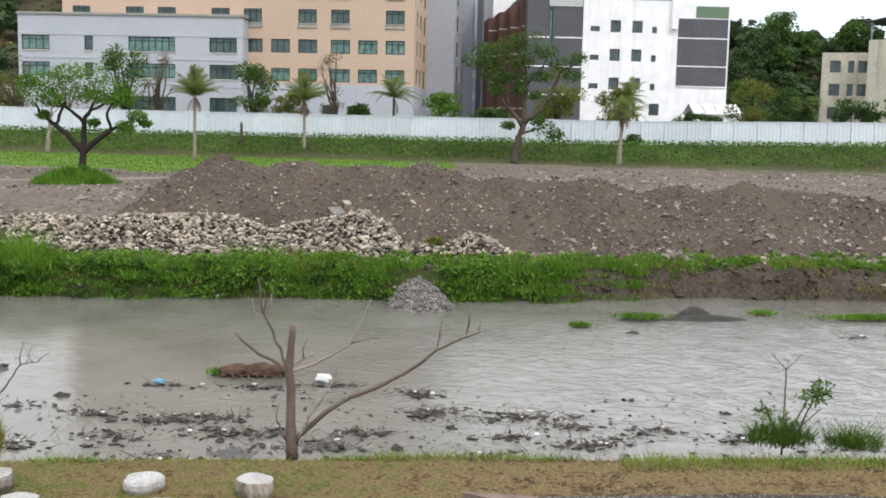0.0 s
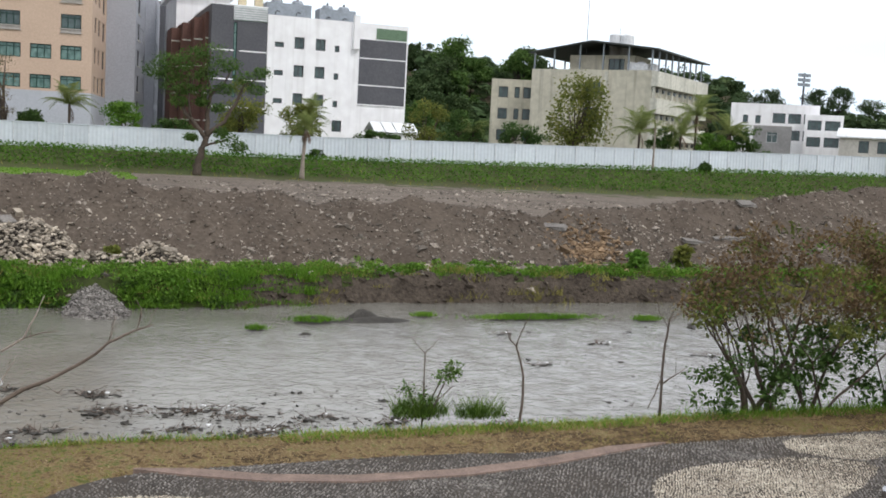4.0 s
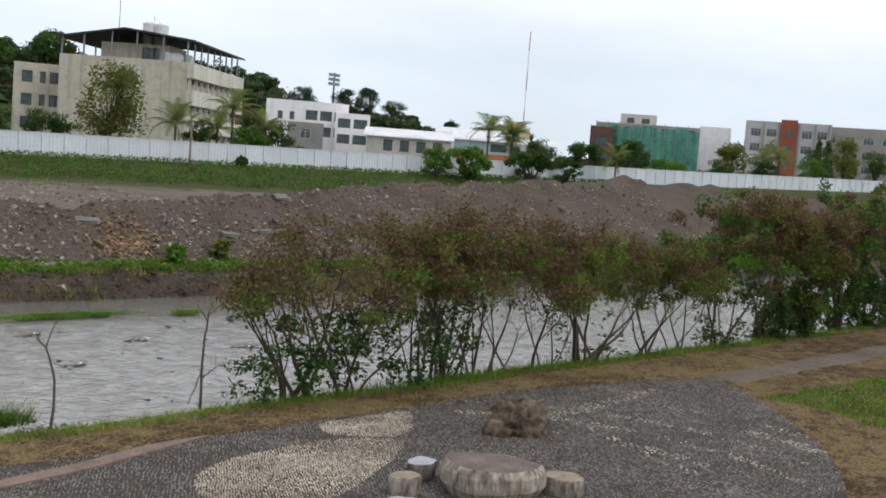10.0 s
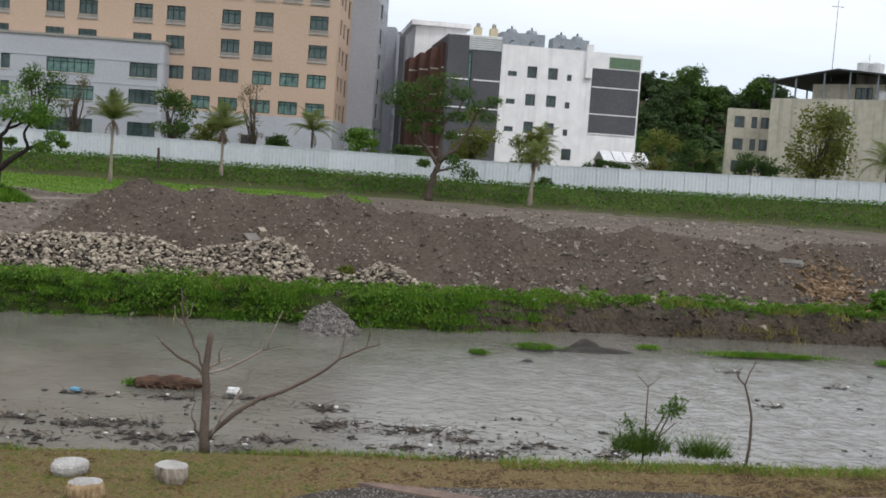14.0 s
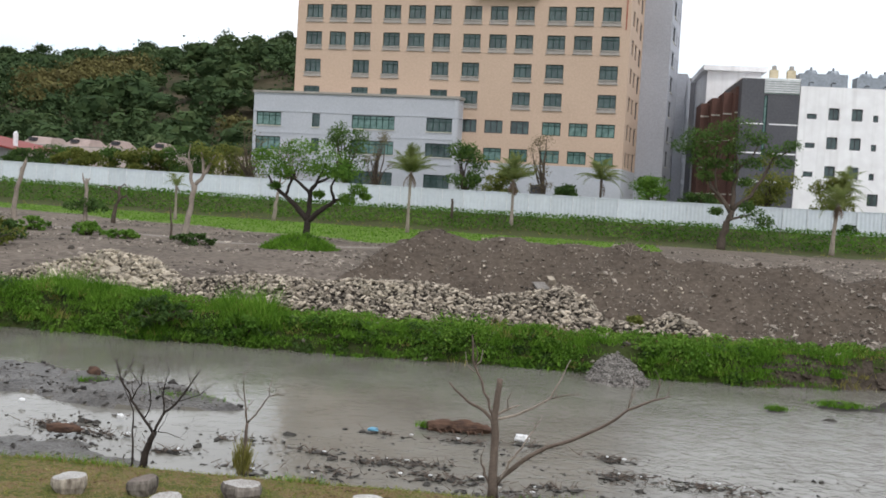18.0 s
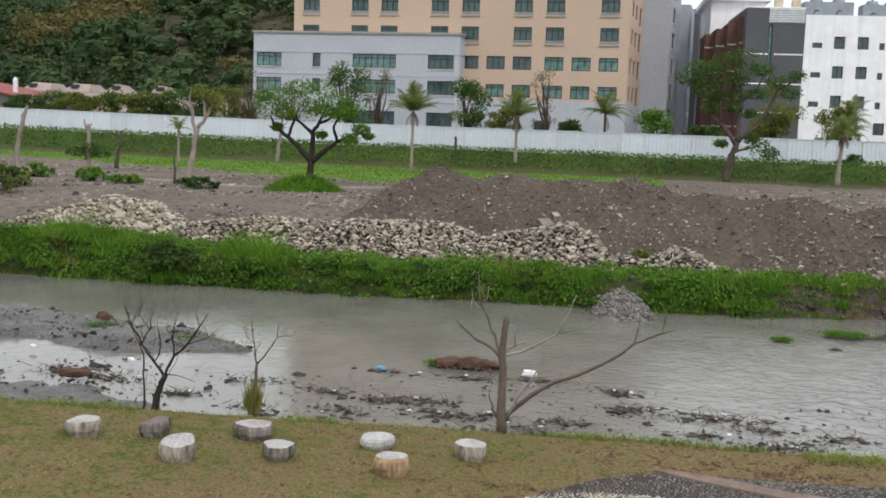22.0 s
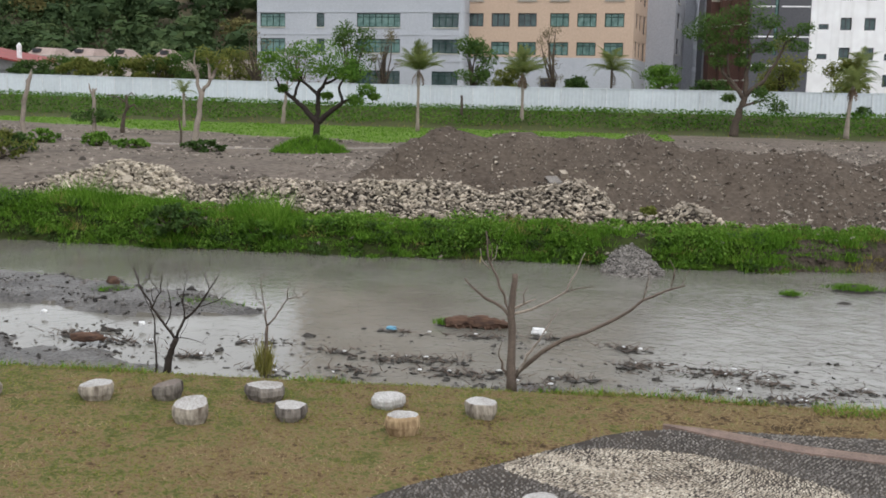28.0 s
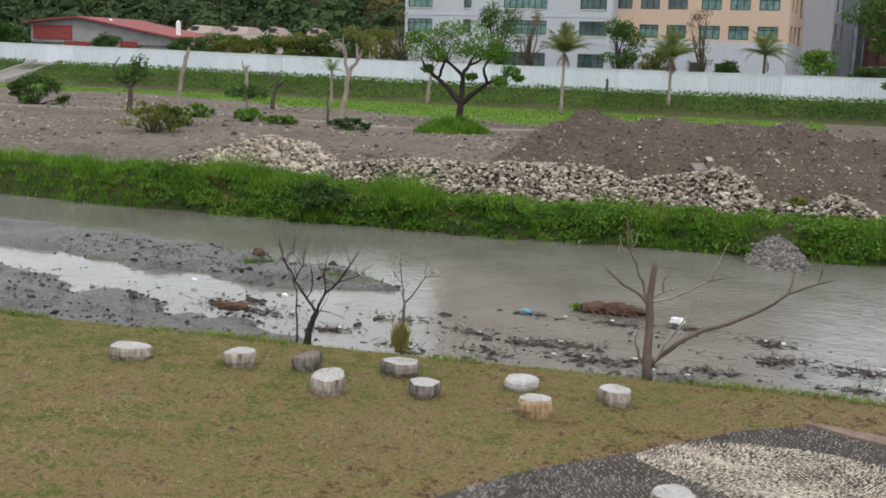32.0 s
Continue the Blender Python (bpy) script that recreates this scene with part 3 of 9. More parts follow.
def streaked(m, dark, amount):
    """Rain streaks: thin vertical stains, broken up, under the wall's own colour."""
    nt = m.node_tree
    bs = nt.nodes["Principled BSDF"]
    g = nt.nodes.new("ShaderNodeNewGeometry")
    mp = nt.nodes.new("ShaderNodeMapping")
    mp.inputs["Scale"].default_value = (1.6, 1.6, 0.07)
    nt.links.new(g.outputs["Position"], mp.inputs["Vector"])
    n = nt.nodes.new("ShaderNodeTexNoise")
    n.inputs["Scale"].default_value, n.inputs["Detail"].default_value = 1.0, 5
    nt.links.new(mp.outputs["Vector"], n.inputs["Vector"])
    r = nt.nodes.new("ShaderNodeMapRange")
    r.inputs[1].default_value, r.inputs[2].default_value, r.inputs[3].default_value, r.inputs[4].default_value = 0.52, 0.72, 0.0, amount
    nt.links.new(n.outputs["Fac"], r.inputs[0])
    mx = nt.nodes.new("ShaderNodeMix")
    mx.data_type = "RGBA"
    mx.inputs[7].default_value = (*dark, 1)
    nt.links.new(r.outputs[0], mx.inputs[0])
    nt.links.new(bs.inputs["Base Color"].links[0].from_socket, mx.inputs[6])
    nt.links.new(mx.outputs[2], bs.inputs["Base Color"])


streaked(M_WHITEWALL, (0.5, 0.48, 0.46), 0.28)
streaked(M_BEIGE, (0.25, 0.23, 0.18), 0.6)
streaked(M_BEIGEBAND, (0.26, 0.24, 0.20), 0.6)
streaked(M_FENCE, (0.5, 0.5, 0.5), 0.15)

CACHE = {}


def cached(key, make):
    if key not in CACHE:
        CACHE[key] = make()
    return CACHE[key]


def mesh_of(b, name, m):
    me = bpy.data.meshes.new(name)
    me.from_pydata([tuple(p) for p in b.v], [], b.f)
    me.materials.append(m)
    return me


def child(name, me, parent, m=None):
    ob = new(name, me)
    ob.parent = parent
    if m is not None:
        ob.matrix_basis = m
    return ob


def holed_wall(b, u0, u1, z0, z1, holes, deep=0.22, m=None, mi=0):
    """A wall in the plane y = 0 that looks to -y, with openings and their reveals."""
    us = sorted({u0, u1, *[h[0] for h in holes], *[h[2] for h in holes]})
    zs = sorted({z0, z1, *[h[1] for h in holes], *[h[3] for h in holes]})
    us = [u for u in us if u0 <= u <= u1]
    zs = [z for z in zs if z0 <= z <= z1]
    T = (lambda p: m @ Vector(p)) if m else (lambda p: p)
    for a, c in zip(us, us[1:]):
        run = None
        for d, e in zip(zs, zs[1:]):
            open_ = any(h[0] <= (a + c) / 2 <= h[2] and h[1] <= (d + e) / 2 <= h[3] for h in holes)
            if open_:
                if run is not None:
                    b.add([T(p) for p in ((a, 0, run), (c, 0, run), (c, 0, d), (a, 0, d))], [(0, 1, 2, 3)], mi)
                run = None
            elif run is None:
                run = d
        if run is not None:
            b.add([T(p) for p in ((a, 0, run), (c, 0, run), (c, 0, z1), (a, 0, z1))], [(0, 1, 2, 3)], mi)
    for a, d, c, e in holes:
        b.add([T(p) for p in ((a, 0, d), (c, 0, d), (c, 0, e), (a, 0, e), (a, deep, d), (c, deep, d), (c, deep, e), (a, deep, e))],
              [(0, 1, 5, 4), (1, 2, 6, 5), (2, 3, 7, 6), (3, 0, 4, 7)], mi)


def window(parent, m, w, h, style="green", deep=0.2):
    """A window in an opening: frame with bars, glass, and where there is one a sill panel under it."""
    key = (style, round(w, 1), round(h, 1))
    fm = {"green": M_FRAMEG, "dark": M_FRAMED, "white": M_FRAMEW, "pale": M_FRAMEG, "open": M_FRAMED}[style]

    def frame_mesh():
        b = Build()
        t, y0 = 0.09, deep - 0.08
        bars = max(1, round(w / 0.72))
        us = [0, t] + [q for k in range(1, bars) for q in (w * k / bars - 0.04, w * k / bars + 0.04)] + [w - t, w]
        zs = [0, t] + ([h * 0.7, h * 0.7 + 0.08] if style != "dark" else []) + [h - t, h]
        gap = lambda i, j: 0 <= i < len(us) - 1 and 0 <= j < len(zs) - 1 and i % 2 == 1 and j % 2 == 1
        for i in range(len(us) - 1):
            for j in range(len(zs) - 1):
                a, c, d, e = us[i], us[i + 1], zs[j], zs[j + 1]
                if not gap(i, j):
                    b.add([(a, y0, d), (c, y0, d), (c, y0, e), (a, y0, e)], [(0, 1, 2, 3)])
                else:
                    b.add([(a, y0, d), (c, y0, d), (c, y0, e), (a, y0, e), (a, deep, d), (c, deep, d), (c, deep, e), (a, deep, e)], [(0, 4, 5, 1), (1, 5, 6, 2), (2, 6, 7, 3), (3, 7, 4, 0)])
        b.weld()
        return mesh_of(b, "window_frame", fm)

    def pane_mesh():
        b = Build()
        b.add([(0.03, deep - 0.03, 0.03), (w - 0.03, deep - 0.03, 0.03), (w - 0.03, deep - 0.03, h - 0.03), (0.03, deep - 0.03, h - 0.03)], [(0, 1, 2, 3)])
        return mesh_of(b, "pane", M_GLASSG if style == "pale" else M_GLASS)

    win = child("window", cached(("f", *key), frame_mesh), parent, m)
    child("pane", cached(("p", *key), pane_mesh), win)
    return win


def sill(parent, m, w, style):
    def mk():
        b = Build()
        if style == "panel":
            b.box(-0.08, -0.10, -0.12, w + 0.08, 0.02, 0.0)
            b.box(0.0, -0.04, -0.42, w, 0.02, -0.125)
            b.box(-0.1, -0.12, -0.52, w + 0.1, 0.02, -0.425)
        else:
            b.box(-0.06, -0.09, -0.1, w + 0.06, 0.02, 0.0)
        return mesh_of(b, "sill", M_SILL if style == "panel" else M_BEIGEBAND)
    return child("sill", cached(("s", style, round(w, 1)), mk), parent, m)


def block(name, label, corner, angle, w, d, z0, z1, wall, holes=(), right_holes=(), left_holes=(), roof=None, parapet=0.6, category="building"):
    """A building block: corner is its front left foot, angle the turn of its front, holes (u0, z0, u1, z1, style)."""
    root = empty(name, pose(corner[0], corner[1], 0, 0, 0, angle))
    tagged(root, label, category)
    b = Build()
    holed_wall(b, 0, w, z0, z1, [h[:4] for h in holes])
    rm = Matrix.Translation((w, 0, 0)) @ Matrix.Rotation(radians(90), 4, "Z")
    holed_wall(b, 0, d, z0, z1, [h[:4] for h in right_holes], m=rm)
    lm = Matrix.Translation((0, d, 0)) @ Matrix.Rotation(radians(-90), 4, "Z")
    holed_wall(b, 0, d, z0, z1, [h[:4] for h in left_holes], m=lm)
    b.add([(w, d, z0), (0, d, z0), (0, d, z1), (w, d, z1)], [(0, 1, 2, 3)])
    part("wall", b.weld(), wall, root)
    r = Build()
    r.box(0.25, 0.25, z1 - parapet - 0.2, w - 0.25, d - 0.25, z1 - parapet)
    for q in ((0, 0, w, 0.25), (0, d - 0.25, w, d), (0, 0.25, 0.25, d - 0.25), (w - 0.25, 0.25, w, d - 0.25)):
        r.box(q[0], q[1], z1, q[2], q[3], z1 + 0.12)
    part("roof", r, roof or wall, root)
    for hs, m in ((holes, Matrix()), (right_holes, rm), (left_holes, lm)):
        for h in hs:
            if len(h) > 4 and h[4] != "none":
                win = window(root, m @ Matrix.Translation((h[0], 0, h[1])), h[2] - h[0], h[3] - h[1], h[4])
                if len(h) > 5:
                    sill(win, Matrix(), h[2] - h[0], h[5])
    return root


# the tall tan building and its grey wing
COLS = (-33.7, -30.75, -27.75, -24.2, -21.25, -18.25, -14.7, -11.7, -8.72, -5.15, -2.17, 0.8)
TURN = math.degrees(math.atan(-0.13))
CT, X_L = math.cos(math.atan(0.13)), -34.85


def tan_u(x):
    return (x - X_L) / CT


holes = []
for x in COLS:
    for z in (28.2, 25.0 - 1.62, 20.22):
        holes.append((tan_u(x), z, tan_u(x) + 2.02, z + 1.55, "green", "panel"))
for k in (0, 2, 3, 5, 6, 8, 9, 11):
    holes.append((tan_u(COLS[k]), 17.02, tan_u(COLS[k]) + 2.02, 18.55, "green", "panel"))
    holes.append((tan_u(COLS[k]), 13.92, tan_u(COLS[k]) + 2.02, 15.38, "green", "panel"))
for k in range(6, 12):
    holes.append((tan_u(COLS[k]), 10.68, tan_u(COLS[k]) + 2.1, 12.15, "dark" if k < 9 else "pale"))
    holes.append((tan_u(COLS[k]), 7.6, tan_u(COLS[k]) + 2.1, 9.02, "pale"))
side = []
for z in (26.6, 23.4, 20.2, 17.0, 13.9, 10.7, 7.6):
    side += [(2.6, z, 4.6, z + 1.7, "dark"), (6.6, z, 8.8, z + 1.7, "dark"), (11.6, z - 0.2, 14.4, z + 1.9, "dark")]
tan = block("office_building", "tall tan tiled office building with rows of green-framed windows", (X_L, 120.3 - 0.13 * X_L), TURN, tan_u(3.9), 16.4, 7.35, 33.0, M_TAN, holes, side, roof=M_CONCRETE)
b = Build()
b.box(0, -0.02, 0.2, tan_u(3.9), 16.4, 7.35)
part("plinth", b, M_GREYBLUE, tan, "pale grey tiled base")
b = Build()
b.box(tan_u(-13.4), -0.9, 26.1, tan_u(-6.0), 0.0, 27.4)
b.box(tan_u(-13.4) + 0.1, -0.8, 25.85, tan_u(-6.0) - 0.1, 0.0, 26.1)
part("canopy", b, mat("pale_green_canopy", (0.42, 0.56, 0.54), 0.6), tan, "pale green canopy box over the windows")
b = Build()
b.box(tan_u(3.35), -0.06, 22.5, tan_u(3.47), 0.0, 26.4)
part("sign_strip", b, M_REDBAND, tan, "thin red strip on the corner")
b = Build()
b.box(tan_u(-6.0), -0.06, 2.0, tan_u(-4.4), -0.02, 5.1)
part("door", b, M_FRAMED, tan, "dark door in the base")

# the wing stands a little before the tall front, its right-hand corner rounded
WS, ROUND = 1.026, 0.55
AW = (-38.15 * WS, (115 + 0.13 * 38.15) * WS)


def ann_u(x):
    return (x * WS - AW[0]) / CT


def ann_z(z):
    return 4.1 + (z - 4.1) * WS


holes = []
for z in (10.27, 7.5):
    for a, c in ((-37.78, -34.75), (-31.02, -30.08), (-26.3, -21.3), (-17.68, -14.78)):
        holes.append((ann_u(a), ann_z(z), ann_u(c), ann_z(z + 1.5), "pale" if a in (-26.3, -37.78) else "green", "ledge"))
for a, c in ((-26.3, -21.3), (-17.68, -14.78)):
    holes.append((ann_u(a), 3.9, ann_u(c), 5.6, "green"))
AEND, ATOP = ann_u(-14.7), ann_z(13.95)
annex = block("office_wing", "low pale grey office wing with banded windows and a rounded corner", AW, TURN, AEND, 8.0, 0.2, ATOP, M_GREYBLUE, holes, roof=M_CONCRETE)


def rounded(b, out, z0, z1):
    """The curved corner from the front to the side of the wing, as a solid quarter drum."""
    n, o = 10, len(b.v)
    for z in (z0, z1):
        b.v.append(Vector((AEND, 8.0, z)))
        b.v.append(Vector((AEND, -out, z)))
        for k in range(n + 1):
            a = math.pi / 2 * k / n
            b.v.append(Vector((AEND + (ROUND + out) * math.sin(a), ROUND - (ROUND + out) * math.cos(a), z)))
        b.v.append(Vector((AEND + ROUND + out, 8.0, z)))
    m = n + 4
    for k in range(1, m - 1):
        b.f.append((o + k, o + k + 1, o + m + k + 1, o + m + k))
        b.mi.append(0)
    b.f.append(tuple(o + m + k for k in range(m)))
    b.mi.append(0)
    b.f.append(tuple(o + k for k in reversed(range(m))))
    b.mi.append(0)


b = Build()
rounded(b, 0.0, 0.2, ATOP)
part("corner", b, M_GREYBLUE, annex, "curved corner wall")
for z in (11.85, 9.4, 6.6):
    b = Build()
    b.box(-0.03, -0.05, ann_z(z), AEND, 0.0, ann_z(z) + 0.12)
    rounded(b, 0.05, ann_z(z), ann_z(z) + 0.12)
    part("ledge", b, M_GREYBLUE, annex)
b = Build()
b.box(-0.1, -0.16, ATOP, AEND, 8.0, ATOP + 0.25)
rounded(b, 0.16, ATOP, ATOP + 0.25)
part("coping", b, M_CONCRETE, annex, "dark coping")

# grey tower beside it, its windows in the side wall
side = []
for k in range(8):
    z = 5.4 + 3.15 * k
    side += [(0.9, z, 1.7, z + 1.7, "dark"), (3.0, z - 0.1, 6.2, z + 1.9, "dark", "ledge"), (8.0, z, 9.0, z + 1.7, "dark"), (11.0, z, 12.4, z + 1.7, "dark")]
block("stair_tower", "plain grey rendered tower with windows in its side", (5.85, 136.2), -9.0, 3.55, 14, 0.2, 33.5, M_GREYTOWER, (), side, roof=M_CONCRETE)
side = [(1.0 + 2.4 * j, 4.2 + 3.1 * k, 2.0 + 2.4 * j, 6.6 + 3.1 * k, "dark") for j in range(4) for k in range(4)]
block("rear_block", "grey rear block with tall narrow windows", (10.4, 152), -9, 2.6, 14, 0.2, 21.6, M_GREYTOWER, (), side, roof=M_CONCRETE)
block("dark_link_block", "dark grey wall between the blocks", (14.2, 160), 0, 2.2, 10, 0.2, 22.0, M_DARKTILE, roof=M_CONCRETE)

# brown stepped block, dark block and white block
holes = [(0.9 + 0.0, 15.6 - 3.1 * k, 2.0, 16.9 - 3.1 * k, "dark") for k in range(4)]
for j in range(4):
    b0 = block("brick_block", "red-brown tiled block with pale bands, one step of a stepped row", (13.2 + 0.98 * j, 132 - 2.6 * j), 0, 3.0, 6.0, 0.2, 15.9 + 0.45 * j, M_BRICKRED, [h for h in holes if h[3] < 15 + 0.4 * j], roof=M_BRICKRED)
    for z in (5.2, 8.3, 11.4, 14.4):
        b = Build()
        b.box(-0.02, -0.05, z, 3.02, 0.0, z + 0.16)
        part("band", b, M_BEIGEBAND, b0, "pale band")
block("white_block", "plain white block with an overhanging roof slab", (14.5, 140), 0, 6.6, 14, 0.2, 20.8, M_WHITEWALL, roof=M_WHITEWALL)
b = Build()
b.box(13.9, 139.2, 20.9, 21.7, 154.5, 21.5)
ob = b.obj("roof_slab", M_WHITEWALL)
tagged(ob, "thin white roof slab on the white block", "roof")

dk = block("dark_block", "dark grey tiled block with a white louvre panel", (16.45, 122.0), 0, 6.2, 16, 0.2, 18.1, M_DARKTILE, [(2.45, 12.2, 2.85, 16.3, "pale"), (2.45, 8.0, 2.85, 11.4, "pale")], roof=M_WHITEWALL)
for k in range(6):
    b = Build()
    b.box(2.4, -0.14, 16.62 + 0.25 * k, 6.15, -0.04, 16.78 + 0.25 * k)
    part("louvre_slat", b, M_WHITEROOF, dk)
b = Build()
b.box(2.4, -0.03, 16.5, 6.15, -0.004, 18.1)
part("louvre_back", b, mat("pale_grey_green_panel", (0.42, 0.5, 0.47), 0.7), dk)
for z in (13.1, 9.9, 6.8):
    b = Build()
    b.box(0.0, -0.05, z, 2.5, 0.0, z + 0.14)
    b.box(3.15, -0.05, z, 6.2, 0.0, z + 0.14)
    part("band", b, M_WHITEWALL, dk, "white band")

WX = 22.7
wh = []
for k in range(3):
    z = 13.9 - 3.15 * k
    wh += [(0.85, z + 0.05, 1.9, z + 0.62, "dark"), (3.1, z, 4.25, z + 1.32, "dark"), (5.55, z, 6.7, z + 1.32, "dark"), (7.8, z, 8.35, z + 0.72, "dark")]
wh.append((7.8, 4.8, 8.95, 6.1, "dark"))
wb_ = block("white_office_block", "white painted block with small square windows and grey panels", (WX, 122.0), 0, 16.6, 16, 0.2, 17.35, M_WHITEWALL, wh, roof=M_WHITEWALL)
b = Build()
b.box(10.75, -0.08, 8.05, 16.4, 0.0, 15.6)
part("tile_panel", b, M_DARKTILE, wb_, "dark grey tiled panel")
for z in (13.4, 10.3, 8.05):
    b = Build()
    b.box(10.75, -0.12, z, 16.4, -0.08, z + 0.12)
    part("band", b, M_WHITEWALL, wb_, "white band")
b = Build()
b.box(12.7, -0.06, 15.75, 16.4, 0.0, 17.0)
part("green_panel", b, mat("sage_green_panel", (0.16, 0.24, 0.16), 0.7), wb_, "sage green panel")
b = Build()
b.box(9.9, -0.5, 14.4, 10.6, 0.0, 18.2)
part("chimney", b, M_WHITEWALL, wb_, "white shaft on the facade")


def cooling_unit(x, y, z, w, label):
    root = empty("cooling_unit", pose(x, y, z))
    tagged(root, label, "cooling unit", group="cooling units on the roof")
    b = Build()
    b.box(0, 0, 0.3, w, 2.4, 2.5)
    part("casing", b, M_STEEL, root)
    for k in range(2):
        cx = w * (0.27 + 0.46 * k)
        b = Build()
        b.tube([(cx, 1.2, 2.5), (cx, 1.2, 2.75), (cx, 1.2, 3.0)], [0.75, 0.7, 0.55], 12)
        part("fan_hood", b, M_STEEL, root)
        b = Build()
        b.tube([(cx, 1.2, 3.0), (cx, 1.2, 3.35)], [0.12, 0.1], 8)
        part("motor", b, M_FRAMED, root)
        b = Build()
        b.tube([(cx - 0.35, -0.05, 0.4), (cx - 0.35, -0.05, 1.4), (cx - 0.2, -0.05, 1.55), (cx + 0.15, -0.05, 1.5)], [0.06] * 4, 6)
        part("pipe", b, M_FRAMED, root)
    b = Build()
    for a in (0.1, w - 0.25):
        for c in (0.1, 2.1):
            b.box(a, c, 0.0, a + 0.15, c + 0.15, 0.3)
    part("stand", b, M_FRAMED, root)


cooling_unit(23.3, 126.5, 16.9, 5.3, "grey steel cooling unit with two fan hoods on the roof")
cooling_unit(29.6, 126.5, 16.7, 4.4, "grey steel cooling unit with two fan hoods on the roof")
for x in (20.0, 21.9):
    root = empty("roof_tank", pose(x, 126, 17.0))
    tagged(root, "cream pipes and tank on the roof edge", "tank")
    b = Build()
    b.box(0, 0, 0, 0.9, 0.9, 2.6)
    part("body", b, M_CREAM, root)
    b = Build()
    b.tube([(0.45, 0.4, 2.6), (0.45, 0.4, 3.1)], [0.3, 0.22], 8)
    part("vent", b, M_CONCRETE, root)

# low gabled white shed roof just over the fence
shed = empty("white_shed", pose(33.0, 112, 0))
tagged(shed, "small white shed with a striped gable roof", "shed")
b = Build()
b.box(0, 0, 0.3, 5.0, 4, 5.2)
part("wall", b, M_WHITEWALL, shed)
for k in range(4):
    b = Build()
    b.add([(1.3 * k - 0.3, -0.3, 5.0), (1.3 * k + 0.9, -0.3, 5.0), (1.3 * k + 0.9, 2, 6.1), (1.3 * k - 0.3, 2, 6.1), (1.3 * k - 0.3, 4.3, 5.0), (1.3 * k + 0.9, 4.3, 5.0)], [(0, 1, 2, 3), (3, 2, 5, 4)])
    part("roof_sheet", b, M_WHITEROOF, shed)

# beige apartment block with a sheet roof on posts
BG = (59.4, 130.6)
bge = block("apartment_block", "weathered beige cement apartment block with open galleries", BG, -50, 16.5, 20.9, 0.2, 14.4, M_BEIGE,
            [(7.6, 11.4, 9.7, 13.0, "dark"), (7.6, 8.1, 9.7, 9.7, "dark")], [(0.2, 2.0 + 3.3 * k, 20.6, 3.75 + 3.3 * k, "none") for k in range(4)], roof=M_BEIGE)
gm = Matrix.Translation((16.5, 0, 0)) @ Matrix.Rotation(radians(90), 4, "Z")
for k in range(4):
    z = 12.9 - 3.3 * k
    b = Build()
    b.box(-0.25, -0.9, z - 0.35, 21.0, -0.004, z + 1.5)
    part("parapet", b, M_BEIGEBAND, bge, "pale stained parapet").matrix_basis = gm
    for j in range(9):
        b = Build()
        b.box(0.5 + 2.3 * j, 0.3, z - 2.0, 1.9 + 2.3 * j, 0.36, z - 0.5)
        part("window", b, M_GLASS, bge).matrix_basis = gm
        b = Build()
        b.box(-0.1 + 2.3 * j, -0.5, z - 1.85, 0.12 + 2.3 * j, -0.2, z - 0.35)
        part("pier", b, M_BEIGEBAND, bge).matrix_basis = gm
b = Build()
b.box(10.3, -0.3, 3, 10.75, -0.002, 14.3)
part("downpipe", b, M_BEIGEBAND, bge, "pale downpipe")
rf = empty("sheet_roof", bge.matrix_world.copy())
tagged(rf, "dark sheet roof on thin steel posts over the roof terrace", "roof")
rf.matrix_world = pose(BG[0], BG[1], 0, 0, 0, -50)
b = Build()
b.add([(-0.4, -0.5, 16.7), (8.4, -0.5, 18.2), (17.3, -0.5, 17.2), (17.3, 21.5, 17.2), (8.4, 21.5, 18.2), (-0.4, 21.5, 16.7),
       (-0.4, -0.5, 16.5), (8.4, -0.5, 18.0), (17.3, -0.5, 17.0), (17.3, 21.5, 17.0), (8.4, 21.5, 18.0), (-0.4, 21.5, 16.5)],
      [(0, 1, 4, 5), (1, 2, 3, 4), (11, 10, 7, 6), (10, 9, 8, 7), (0, 6, 7, 1), (1, 7, 8, 2), (5, 11, 6, 0), (2, 8, 9, 3), (3, 9, 10, 4), (4, 10, 11, 5)])
part("sheet", b, M_ROOFGREEN, rf)
for x, y, z in [(0.2, 0.2, 16.7), (3.0, 0.2, 17.1), (6.6, 0.2, 17.7), (9.8, 0.2, 17.9), (13.2, 0.2, 17.5), (0.2, 10, 16.7)] + [(16.3, 0.2 + 2.6 * k, 17.1) for k in range(9)]:
    b = Build()
    b.box(x - 0.09, y - 0.09, 13.7, x + 0.09, y + 0.09, z)
    part("post", b, M_STEEL, rf)
LB = pose(BG[0], BG[1], 0, 0, 0, -50)


def on_block(x, y):
    p = LB @ Vector((x, y, 0))
    return p.x, p.y


